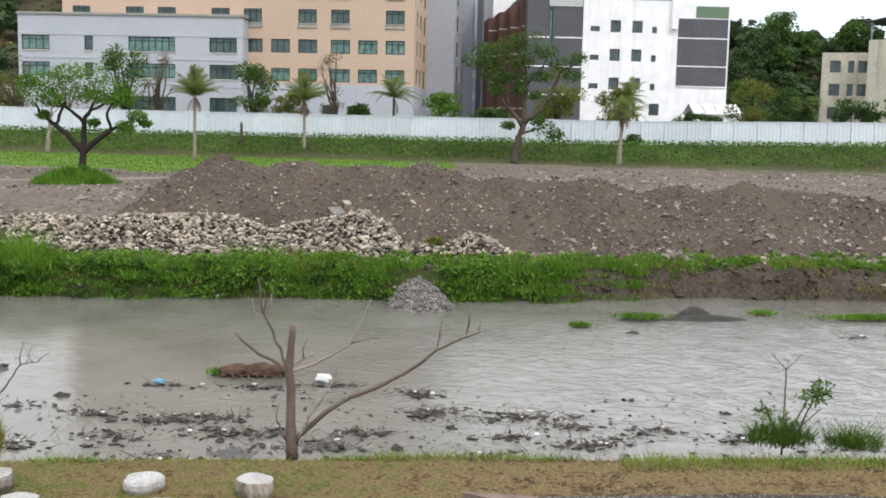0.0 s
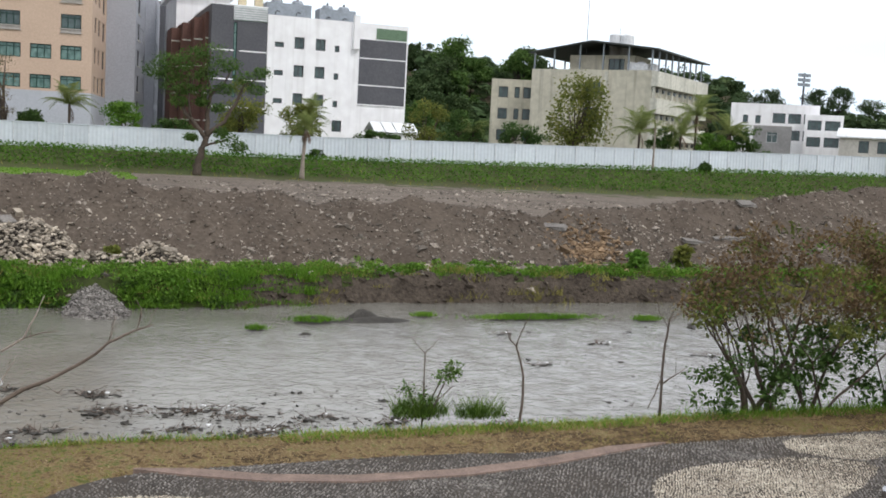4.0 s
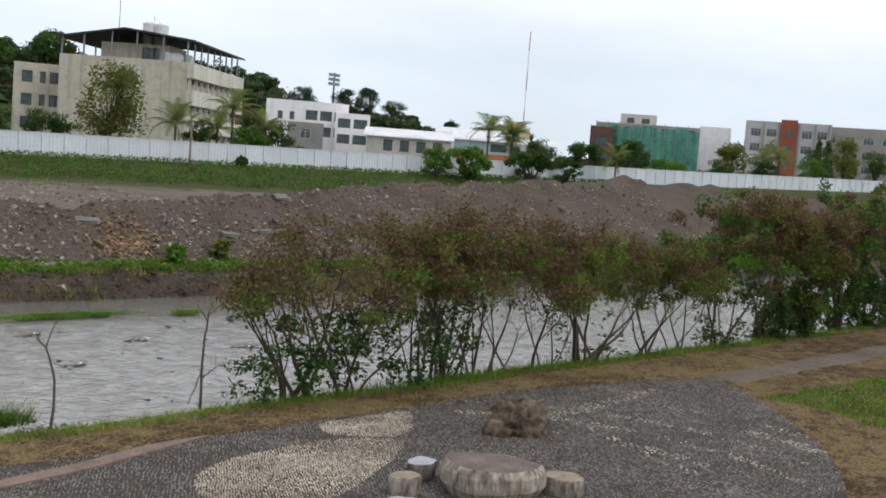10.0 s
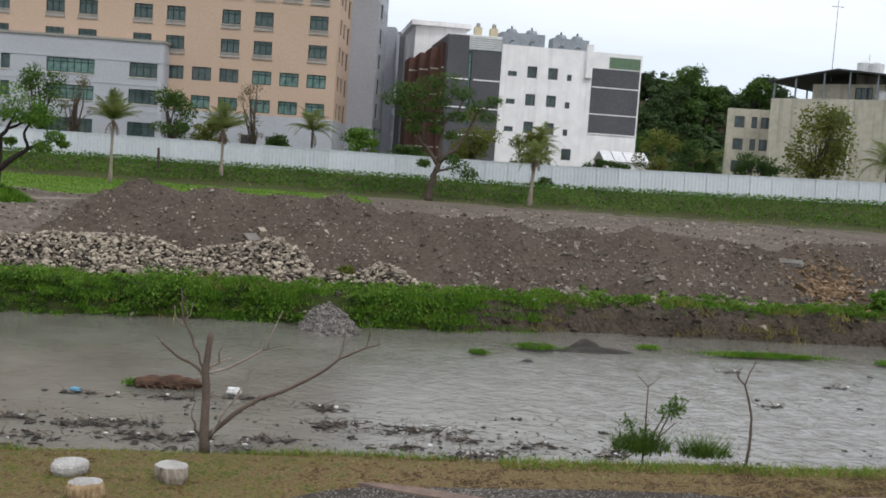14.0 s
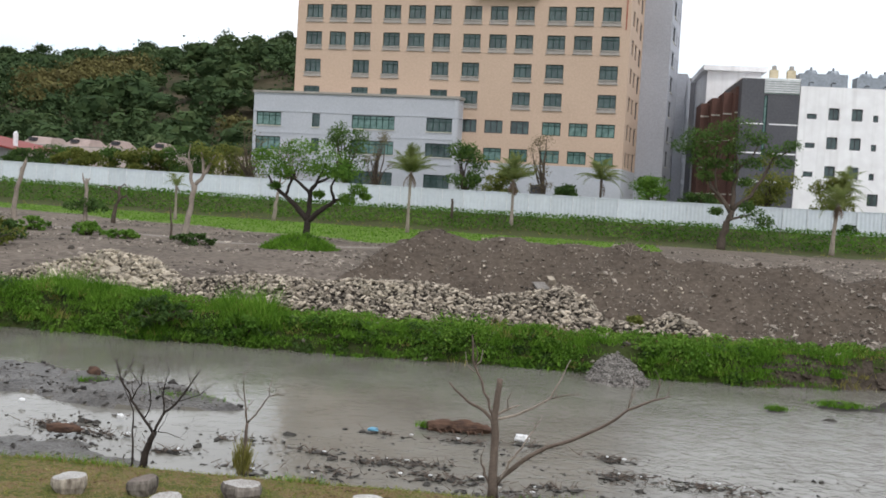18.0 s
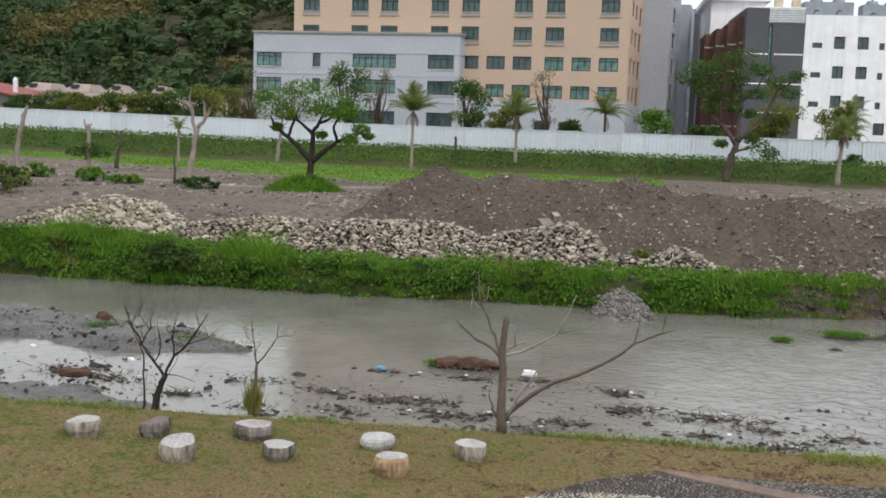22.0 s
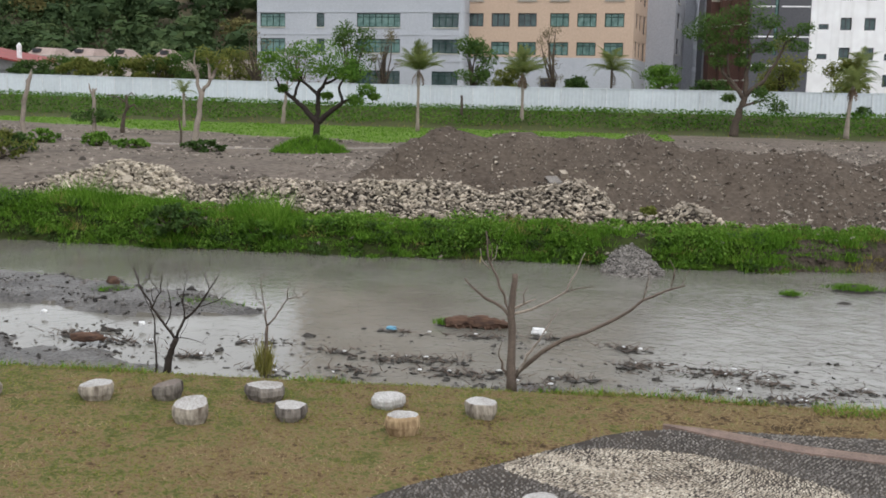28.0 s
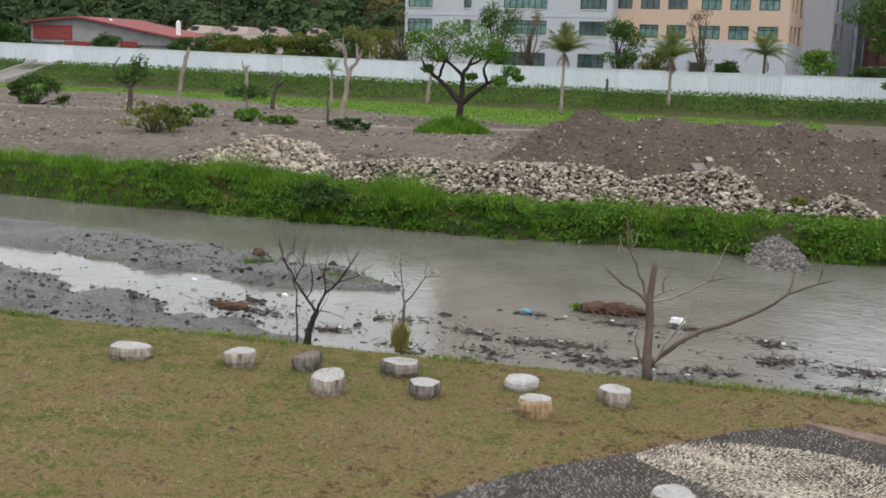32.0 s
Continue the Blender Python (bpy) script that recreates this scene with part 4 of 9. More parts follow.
hut = block("roof_hut", "low cement hut on the roof terrace", on_block(4, 3), -50, 9, 6, 13.75, 16.5, M_BEIGE, [(5.4, 14.6, 7.6, 16.2, "dark")], roof=M_BEIGE)
for x, y, z, r in ((9.5, 5.0, 17.9, 0.9), (11.0, 5.0, 17.8, 0.9), (14.4, 1.5, 13.9, 0.9), (15.2, 3.6, 13.9, 0.8), (13.4, 1.2, 13.9, 0.7)):
    tank = empty("water_tank", pose(*on_block(x, y), z))
    tagged(tank, "pale round water tank on the roof terrace", "tank", group="water tanks")
    b = Build()
    b.tube([(0, 0, 0), (0, 0, 1.5), (0, 0, 1.75)], [r, r, r * 0.4], 12)
    part("tank_body", b, M_WHITEROOF, tank)
    b = Build()
    b.tube([(0, 0, -1.5 if z > 17 else -0.2), (0, 0, 0)], [r * 0.9, r * 0.9], 8)
    part("tank_stand", b, M_CONCRETE, tank)
for x, y, h in ((5.8, 4, 27.5), (9.6, 6, 20.6)):
    an = empty("roof_antenna", pose(*on_block(x, y), 17))
    tagged(an, "thin steel antenna mast on the roof", "antenna")
    b = Build()
    b.tube([(0, 0, 0), (0, 0, h - 17)], [0.06, 0.03], 5)
    part("mast", b, M_STEEL, an)
    b = Build()
    b.box(-0.8, -0.03, h - 18.2, 0.8, 0.03, h - 18.12)
    part("crossbar", b, M_STEEL, an)
bh = [(x, 5.0 + 2.95 * k, x + wd, 6.5 + 2.95 * k, "dark") for k in range(3) for x, wd in ((1.0, 1.3), (3.2, 0.7), (4.4, 1.4))]
block("beige_annex", "pale beige three-storey annex with square windows", (57.1, 138.7), -23.5, 6.3, 8, 0.2, 13.3, M_BEIGE, bh, roof=M_BEIGE)


# ---- buildings farther off ----
def gable(name, label, x, y, ang, w, d, z0, ze, zr, wall, roof, holes=(), category="house"):
    """A gabled house, its long eave to the front."""
    root = block(name, label, (x, y), ang, w, d, z0, ze, wall, holes, roof=wall, parapet=0.3, category=category)
    b = Build()
    b.add([(-0.5, -0.6, ze - 0.1), (w + 0.5, -0.6, ze - 0.1), (w + 0.5, d / 2, zr), (-0.5, d / 2, zr), (-0.5, d + 0.6, ze - 0.1), (w + 0.5, d + 0.6, ze - 0.1),
           (-0.5, -0.6, ze - 0.3), (w + 0.5, -0.6, ze - 0.3), (w + 0.5, d / 2, zr - 0.2), (-0.5, d / 2, zr - 0.2)],
          [(0, 1, 2, 3), (3, 2, 5, 4), (0, 6, 7, 1), (1, 7, 8, 2), (6, 0, 3, 9)])
    part("roof_sheet", b, roof, root)
    return root


hw = [(7.4 + 2.7 * j, 8.0 + 3.0 * k, 9.6 + 2.7 * j, 9.8 + 3.0 * k, "dark") for j in range(3) for k in range(2)]
block("white_school_block", "white building with open balconies and flat roof", (116.9, 168.4), -37, 15.4, 14, 0.2, 14.3, M_WHITEWALL, [(2.2, 10.8, 3.1, 12.3, "dark"), (4.4, 10.8, 5.3, 12.3, "dark")] + hw, roof=M_WHITEWALL)
block("balcony_block", "white and grey block with deep balconies", (124.6, 157.2), -39.6, 6.4, 7, 0.2, 12.5, M_WHITEWALL, [(0.5, 9.9, 2.8, 11.6, "dark"), (3.4, 9.9, 5.9, 11.6, "dark"), (0.5, 7.0, 2.8, 8.7, "dark"), (3.4, 7.0, 5.9, 8.7, "dark")], roof=M_WHITEWALL)
block("grey_house", "grey rendered house with a pale window", (111.5, 153.8), -37, 6.2, 7, 0.2, 9.9, M_SHED, [(2.2, 7.2, 4.0, 9.0, "white")], roof=M_CONCRETE)
gable("white_roofed_house", "low house with a white sheet roof and dark doors", 122.4, 145.3, -42.4, 14.9, 8, 0.2, 8.9, 10.3, M_PALEWALL, M_WHITEROOF, [(3.0 + 2.9 * j, 6.2, 4.6 + 2.9 * j, 8.2, "dark") for j in range(4)])
gable("blue_house", "pale blue house with a white roof over an orange ground floor", 140.8, 142, -46.3, 10.9, 8, 7.0, 9.7, 11.0, M_PALEBLUE, M_WHITEROOF, [(6.8, 7.6, 9.8, 9.0, "dark")])
block("orange_ground_floor", "orange painted ground floor under the pale blue house", (140.6, 141.8), -46.3, 11.2, 8, 0.2, 6.98, M_ORANGE, [(2.0, 5.2, 3.6, 6.6, "dark")], roof=M_ORANGE)
gable("rear_white_house", "white house with a sheet roof behind the others", 146, 152, -46, 12, 8, 0.2, 11.0, 12.1, M_WHITEWALL, M_WHITEROOF)
gable("long_white_house", "long low white-roofed house among trees", 151, 138.6, -48.7, 9.5, 8, 0.2, 9.6, 10.6, M_WHITEWALL, M_WHITEROOF, [(1.5 + 2.6 * j, 7.4, 2.9 + 2.6 * j, 9.0, "dark") for j in range(3)])
block("cream_house", "small cream block with a stair head", (167, 158.2), -47.6, 8.7, 7, 0.2, 13.6, M_CREAM, [(1.6, 11.6, 3.0, 12.8, "dark"), (5, 11.6, 6.4, 12.8, "dark")], roof=M_WHITEROOF)
block("cream_stair_head", "cream stair head on the flat roof", (170.5, 157.5), -47.6, 4.5, 4, 13.0, 14.9, M_CREAM, roof=M_CREAM)

gh = []
for k in range(4):
    for j in range(8):
        gh.append((0.8 + 3.0 * j, 6.2 + 3.1 * k, 2.8 + 3.0 * j, 8.2 + 3.1 * k, "dark"))
gb = block("scaffolded_building", "building shell wrapped in green scaffold netting", (213.3, 165.6), -54.8, 24.9, 12, 0.2, 18.2, M_CONCRETE, gh, roof=M_CONCRETE)


def net_material():
    m = M_GREENNET
    nt = m.node_tree
    bs = nt.nodes["Principled BSDF"]
    tp = nt.nodes.new("ShaderNodeBsdfTransparent")
    ms = nt.nodes.new("ShaderNodeMixShader")
    ms.inputs[0].default_value = 0.74
    nt.links.new(tp.outputs[0], ms.inputs[1])
    nt.links.new(bs.outputs[0], ms.inputs[2])
    nt.links.new(ms.outputs[0], nt.nodes["Material Output"].inputs["Surface"])


net_material()
for j in range(9):
    x0 = 0.0 + 2.77 * j
    top = 17.6 + 0.5 * math.sin(j * 2.1)
    b = Build()
    segs = 6
    vs, fs = [], []
    for i in range(segs + 1):
        for k in range(5):
            vs.append((x0 + 2.77 * i / segs, -1.3 + 0.22 * math.sin(i * 1.3 + j + k), 6 + (top - 6) * k / 4))
    for i in range(segs):
        for k in range(4):
            fs.append((i * 5 + k, (i + 1) * 5 + k, (i + 1) * 5 + k + 1, i * 5 + k + 1))
    b.add(vs, fs)
    part("scaffold_net", b, M_GREENNET, gb, "sagging green netting")
for j in range(10):
    b = Build()
    b.tube([(2.77 * j, -1.6, 0.2), (2.77 * j, -1.6, 18.6)], [0.09, 0.09], 5)
    part("scaffold_pole", b, M_STEEL, gb)
block("shell_stair_head", "pale stair head on the scaffolded shell", (220.2, 163.6), -54.4, 8.9, 6, 17.0, 20.8, M_PALEWALL, [(1.6, 18.7, 3.4, 20.0, "dark"), (5.2, 18.7, 7.2, 20.0, "dark")], roof=M_CONCRETE)
block("brick_corner_shell", "unfinished brick corner of the shell", (209.6, 164.5), -52.8, 5.6, 4, 0.2, 17.0, M_BRICKRED, [(1.2, 12.4, 4.6, 14.6, "dark"), (1.2, 8.8, 4.6, 11, "dark")], roof=M_CONCRETE)
block("bright_white_building", "plain bright white building", (244.5, 156.0), -58, 8, 10, 0.2, 19.8, M_WHITEWALL, roof=M_WHITEWALL)
rh = []
for k in range(4):
    for a in (1.3, 5.0, 13.2, 16.7):
        rh.append((a, 6.8 + 3.6 * k, a + 2.4, 8.7 + 3.6 * k, "white"))
rb_ = block("hospital_block", "grey four-storey block with a brick-red stair bay", (237.5, 138.6), -62, 20, 14, 0.2, 21.2, mat("pale_grey_wall", (0.56, 0.55, 0.56), 0.8, None, 0.2, 2, 0.1), rh, roof=M_CONCRETE)
b = Build()
b.box(8.3, -0.7, 0.2, 12.1, 0.0, 21.9)
bay = part("stair_bay", b, M_REDBAND, rb_, "brick-red stair bay")
for k in range(4):
    b = Build()
    b.box(9.5, -0.78, 7.0 + 3.6 * k, 10.9, -0.702, 8.5 + 3.6 * k)
    part("bay_window", b, M_GLASS, bay)
for a in (4.1, 7.6, 12.3, 16.0, 19.2):
    b = Build()
    b.box(a, -0.5, 0.2, a + 0.4, -0.01, 21.1)
    part("pilaster", b, M_CONCRETE, rb_)
rh2 = [(1.4 + 4.5 * j, 6.8 + 3.6 * k, 3.9 + 4.5 * j, 8.7 + 3.6 * k, "white") for j in range(5) for k in range(4)]
block("hospital_wing", "grey wing set back beside pines", (258.0, 129.5), -65, 24, 12, 0.2, 21.6, M_CONCRETE, rh2, roof=M_CONCRETE)

# masts
for name, label, x, y, z0, h, r in (("radio_mast", "tall thin red and white lattice mast", 191, 170, 0.3, 37, 0.10),):
    root = empty(name, pose(x, y, z0))
    tagged(root, label, "mast")
    for k in range(8):
        b = Build()
        za, zb = h * k / 8, h * (k + 1) / 8
        for a in range(3):
            p = Vector((r * math.cos(a * 2.094), r * math.sin(a * 2.094), 0))
            q = Vector((r * math.cos((a + 1) * 2.094), r * math.sin((a + 1) * 2.094), 0))
            b.tube([p + Vector((0, 0, za)), p + Vector((0, 0, zb))], [0.032, 0.032], 4)
            for s in range(4):
                b.tube([p + Vector((0, 0, za + (zb - za) * s / 4)), q + Vector((0, 0, za + (zb - za) * (s + 1) / 4))], [0.025, 0.025], 3, cap=False)
        part("lattice_section", b, M_REDBAND if k % 2 else M_WHITEROOF, root)
fl = empty("floodlight_mast", pose(181, 230, 10))
tagged(fl, "floodlight mast standing over the wooded ridge", "mast")
b = Build()
b.tube([(0, 0, 0), (0, 0, 17)], [0.35, 0.22], 6)
part("pole", b, M_FRAMED, fl)
for k in range(3):
    for j in range(3):
        b = Build()
        b.box(-1.9 + 1.3 * j, -0.3, 13.6 + 1.2 * k, -0.9 + 1.3 * j, 0.1, 14.4 + 1.2 * k)
        part("floodlight", b, M_STEEL, fl)

# red-roofed sheds and roof vents to the left
root = empty("red_roofed_shed", pose(-90.5, 123, 0))
tagged(root, "grey shed with a long faded red sheet roof", "shed")
b = Build()
b.box(0.5, 0.5, 0.2, 22.0, 14, 5.2)
part("wall", b, M_SHED, root)
b = Build()
b.add([(7.5, -0.6, 8.4), (22.8, -0.6, 5.9), (22.8, 14.5, 5.9), (7.5, 14.5, 8.6), (-0.5, -0.6, 7.6), (-0.5, 14.5, 7.6), (7.5, -0.6, 8.2), (22.8, -0.6, 5.7), (-0.5, -0.6, 7.4)],
      [(0, 1, 2, 3), (4, 0, 3, 5), (0, 6, 7, 1), (4, 8, 6, 0)])
part("roof_sheet", b, M_REDROOF, root)
b = Build()
b.add([(7.5, 0.2, 5.0), (22.0, 0.2, 5.0), (22.0, 0.2, 5.8), (7.5, 0.2, 8.3)], [(0, 1, 2, 3)])
b.add([(0.2, 0.2, 5.0), (7.5, 0.2, 5.0), (7.5, 0.2, 8.3), (0.2, 0.2, 7.5)], [(0, 1, 2, 3)])
part("gable", b, M_SHED, root)
for a, c, z0, z1 in ((0.6, 6.4, 5.4, 7.2), (13.4, 15.8, 2.0, 5.4), (5.2, 9.0, 2.0, 5.2)):
    b = Build()
    b.box(a, 0.1, z0, c, 0.19, z1)
    part("red_panel", b, M_REDROOF, root, "faded red wall panel")
for x in (4.6, 9.6, 19.5):
    b = Build()
    b.tube([(x, 4, 6.4), (x, 4, 8.0), (x, 4, 8.3)], [0.3, 0.3, 0.1], 8)
    part("roof_vent", b, M_WHITEROOF, root)
low = block("long_pale_hall", "long pale hall with ridge vents among trees", (-80, 141), 0, 32, 12, 0.2, 7.0, mat("pale_pinkish_wall", (0.55, 0.47, 0.42), 0.8, None, 0.4, 3, 0.1), roof=M_CONCRETE)
for x0, x1 in ((1.2, 5.7), (7.4, 11.4), (13.4, 15.8), (19.8, 22.0)):
    b = Build()
    b.add([(x0, 1, 7.0), (x1, 1, 7.0), (x1, 8, 7.0), (x0, 8, 7.0), (x0 + 0.9, 3, 8.3), (x1 - 0.7, 3, 8.2), (x1 - 0.7, 6, 8.2), (x0 + 0.9, 6, 8.3)],
          [(0, 1, 5, 4), (1, 2, 6, 5), (2, 3, 7, 6), (3, 0, 4, 7), (4, 5, 6, 7)])
    v = part("ridge_vent", b, mat("pale_pink_vent", (0.40, 0.315, 0.28), 0.8, None, 0.6, 3, 0.1), low, "pale pinkish box vent")
    b = Build()
    b.box(x0 + 1.0, 1.6, 7.6, x0 + 2.0, 2.4, 8.1)
    part("vent_slot", b, M_FRAMED, v)


# ---- plants ----
M_BARK = mat("grey_brown_bark", (0.115, 0.09, 0.07), 0.95, (0.06, 0.048, 0.04), 4, 30, 0.8, 0.03)
M_BARKDARK = mat("dark_bark", (0.045, 0.036, 0.03), 0.95, (0.025, 0.02, 0.018), 4, 30, 0.8, 0.03)
M_BARKPALE = mat("bleached_bark", (0.34, 0.29, 0.24), 0.95, (0.2, 0.165, 0.14), 3, 25, 0.8, 0.03)
M_DEADWOOD = mat("dead_grey_wood", (0.16, 0.125, 0.10), 0.95, (0.09, 0.07, 0.058), 5, 40, 0.8, 0.01)
M_LEAF = leafmat("fresh_leaf", (0.048, 0.112, 0.018), (0.105, 0.210, 0.032), (0.185, 0.305, 0.055))
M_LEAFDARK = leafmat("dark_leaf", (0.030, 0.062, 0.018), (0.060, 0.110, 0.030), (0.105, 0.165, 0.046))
M_LEAFOLIVE = leafmat("olive_leaf", (0.080, 0.105, 0.026), (0.160, 0.185, 0.045), (0.260, 0.255, 0.070), trans=0.5)
M_LEAFBROWN = leafmat("withered_leaf", (0.085, 0.055, 0.033), (0.150, 0.100, 0.055), (0.230, 0.175, 0.085))
M_LEAFBUSH = leafmat("bush_leaf", (0.050, 0.070, 0.018), (0.112, 0.128, 0.032), (0.215, 0.200, 0.055))
M_PALM = leafmat("palm_frond", (0.095, 0.130, 0.042), (0.175, 0.215, 0.070), (0.280, 0.300, 0.115), trans=0.5)
M_DRYFROND = leafmat("dry_frond", (0.10, 0.065, 0.045), (0.16, 0.11, 0.08), (0.22, 0.16, 0.11))
M_VINE = leafmat("levee_vine_leaf", (0.030, 0.078, 0.012), (0.075, 0.165, 0.022), (0.150, 0.270, 0.040), patch=0.35)
M_WEED = leafmat("bank_weed_leaf", (0.050, 0.115, 0.016), (0.115, 0.225, 0.032), (0.215, 0.340, 0.060), patch=0.6)
M_BLADE = leafmat("lush_grass", (0.040, 0.100, 0.012), (0.105, 0.225, 0.022), (0.210, 0.350, 0.050))
M_BLADEBANK = leafmat("dull_bank_grass", (0.040, 0.080, 0.014), (0.085, 0.150, 0.024), (0.165, 0.235, 0.050))
M_BLADEDRY = leafmat("dry_grass", (0.19, 0.13, 0.062), (0.37, 0.285, 0.155), (0.53, 0.44, 0.26))
M_BLADELAWN = leafmat("green_lawn_blade", (0.105, 0.130, 0.026), (0.190, 0.220, 0.048), (0.290, 0.310, 0.085), patch=3.0)
M_BLADEOLIVE = leafmat("half_green_grass", (0.125, 0.130, 0.032), (0.245, 0.225, 0.064), (0.38, 0.335, 0.115))
M_WOODS = leafmat("hill_woods", (0.028, 0.050, 0.022), (0.050, 0.082, 0.034), (0.092, 0.126, 0.052), trans=0.2, patch=0.09)
M_WOODSDRY = leafmat("dry_hill_woods", (0.070, 0.062, 0.026), (0.130, 0.115, 0.045), (0.200, 0.185, 0.070), trans=0.2, patch=0.05)
M_WOODSLIGHT = leafmat("light_hill_woods", (0.036, 0.060, 0.025), (0.054, 0.088, 0.034), (0.090, 0.124, 0.050), trans=0.2, patch=0.09)
M_LEAFMID = leafmat("mid_green_leaf", (0.042, 0.085, 0.022), (0.080, 0.145, 0.036), (0.135, 0.205, 0.055))
M_TWIGGY = leafmat("half_bare_twigs", (0.12, 0.098, 0.062), (0.185, 0.155, 0.092), (0.23, 0.22, 0.105), trans=0.5)
RNG = np.random.default_rng(11)


def raw_mesh(name, verts, per, m, parent=None):
    """A mesh of separate faces with `per` corners each, from an array of corners."""
    n = len(verts) // per
    me = bpy.data.meshes.new(name)
    me.vertices.add(n * per)
    me.vertices.foreach_set("co", np.asarray(verts, dtype=np.float32).ravel())
    me.loops.add(n * per)
    me.loops.foreach_set("vertex_index", np.arange(n * per, dtype=np.int32))
    me.polygons.add(n)
    me.polygons.foreach_set("loop_start", np.arange(0, n * per, per, dtype=np.int32))
    me.polygons.foreach_set("loop_total", np.full(n, per, dtype=np.int32))
    me.materials.append(m)
    me.update(calc_edges=True)
    ob = new(name, me)
    if parent:
        ob.parent = parent
    return ob


def unit(v):
    return v / np.maximum(np.linalg.norm(v, axis=1, keepdims=True), 1e-6)


def leaf_verts(p, size, up=0.5, slim=0.55):
    """Pointed leaves at p, each a four-cornered blade with a bent tip."""
    n = len(p)
    nor = unit(RNG.normal(size=(n, 3)) + np.array([0, 0, up * 2]))
    t = unit(np.cross(nor, RNG.normal(size=(n, 3))))
    s = np.cross(nor, t)
    size = np.broadcast_to(np.asarray(size, dtype=float), (n,)) * RNG.uniform(0.65, 1.35, n)
    L, Wd = t * size[:, None], s * (size * slim / 2)[:, None]
    mid = p + L * 0.45 + nor * (size * 0.08)[:, None]
    return np.stack([p, mid - Wd, p + L - nor * (size * 0.12)[:, None], mid + Wd], 1).reshape(-1, 3)


def blade_verts(p, h, w, lean=0.35):
    n = len(p)
    h = np.broadcast_to(np.asarray(h, dtype=float), (n,)) * RNG.uniform(0.5, 1.3, n)
    a = RNG.uniform(0, math.tau, n)
    side = np.stack([np.cos(a), np.sin(a), 0 * a], 1) * np.broadcast_to(np.asarray(w, dtype=float), (n,))[:, None] / 2
    b = RNG.uniform(0, math.tau, n)
    top = p + np.stack([np.cos(b) * lean * h, np.sin(b) * lean * h, h], 1)
    return np.stack([p - side, p + side, top], 1).reshape(-1, 3)


def blob_points(centres, radii, n):
    """Points scattered through clumps, thicker towards their skins."""
    centres, radii = np.asarray(centres, dtype=float), np.asarray(radii, dtype=float)
    k = RNG.integers(0, len(centres), n)
    d = unit(RNG.normal(size=(n, 3))) * (RNG.uniform(0.2, 1, n) ** 0.5 * RNG.choice([1.0, 1.0, 1.0, 1.25], n))[:, None]
    r = radii[k]
    return centres[k] + d * (r if r.ndim == 2 else np.stack([r, r, r * 0.7], 1))


def limbs(b, start, direction, length, radius, depth, rnd, tips, spread=0.6, up=0.25, sides=6, kids=(2, 3)):
    """A forking limb; collects its tips."""
    pts, rad = [Vector(start)], [radius]
    d = Vector(direction).normalized()
    steps = 4
    for i in range(steps):
        d = (d + Vector((rnd.uniform(-1, 1), rnd.uniform(-1, 1), rnd.uniform(-0.6, 1) + up)) * 0.16).normalized()
        pts.append(pts[-1] + d * length / steps)
        rad.append(radius * (1 - 0.42 * (i + 1) / steps))
    b.tube(pts, rad, sides, cap=depth == 0)
    if depth == 0:
        tips.append(pts[-1])
        tips.append(pts[-2])
        return
    for k in range(rnd.randint(*kids)):
        q = (d + Vector((rnd.uniform(-1, 1), rnd.uniform(-1, 1), rnd.uniform(-0.5, 0.7))) * spread).normalized()
        at = pts[-1] if k < 2 else pts[rnd.randint(2, 3)]
        limbs(b, at, q, length * rnd.uniform(0.6, 0.85), rad[-1] * rnd.uniform(0.6, 0.85), depth - 1, rnd, tips, spread, up, max(4, sides - 1), kids)


def frond_mesh(length, m, droop=0.9, key="f"):
    def mk():
        vs = []
        n = 30
        for i in range(n):
            t = (i + 0.6) / n
            p = np.array([t * length * (1 - 0.22 * droop * t), 0, length * (0.42 * t - 0.75 * droop * t * t)])
            q = np.array([(t + 0.02) * length * (1 - 0.22 * droop * t), 0, length * (0.42 * (t + 0.02) - 0.75 * droop * (t + 0.02) ** 2)])
            wl = length * 0.26 * math.sin(math.pi * min(0.96, 0.16 + 0.84 * t)) ** 0.7
            for s in (-1, 1):
                tip = p + np.array([wl * 0.55, s * wl * 0.8, -wl * 0.45])
                vs += [p, q + np.array([length * 0.004, 0, 0]), tip]
        vs += [np.array([0, 0.03, 0]), np.array([0, -0.03, 0]), np.array([length * 0.75, 0, length * (0.42 - 0.75 * droop) * 0.8])]
        me = raw_mesh("frond", np.array(vs), 3, m)
        data = me.data
        bpy.data.objects.remove(me)
        return data
    return cached(("frond", key, round(length, 1), round(droop, 1)), mk)


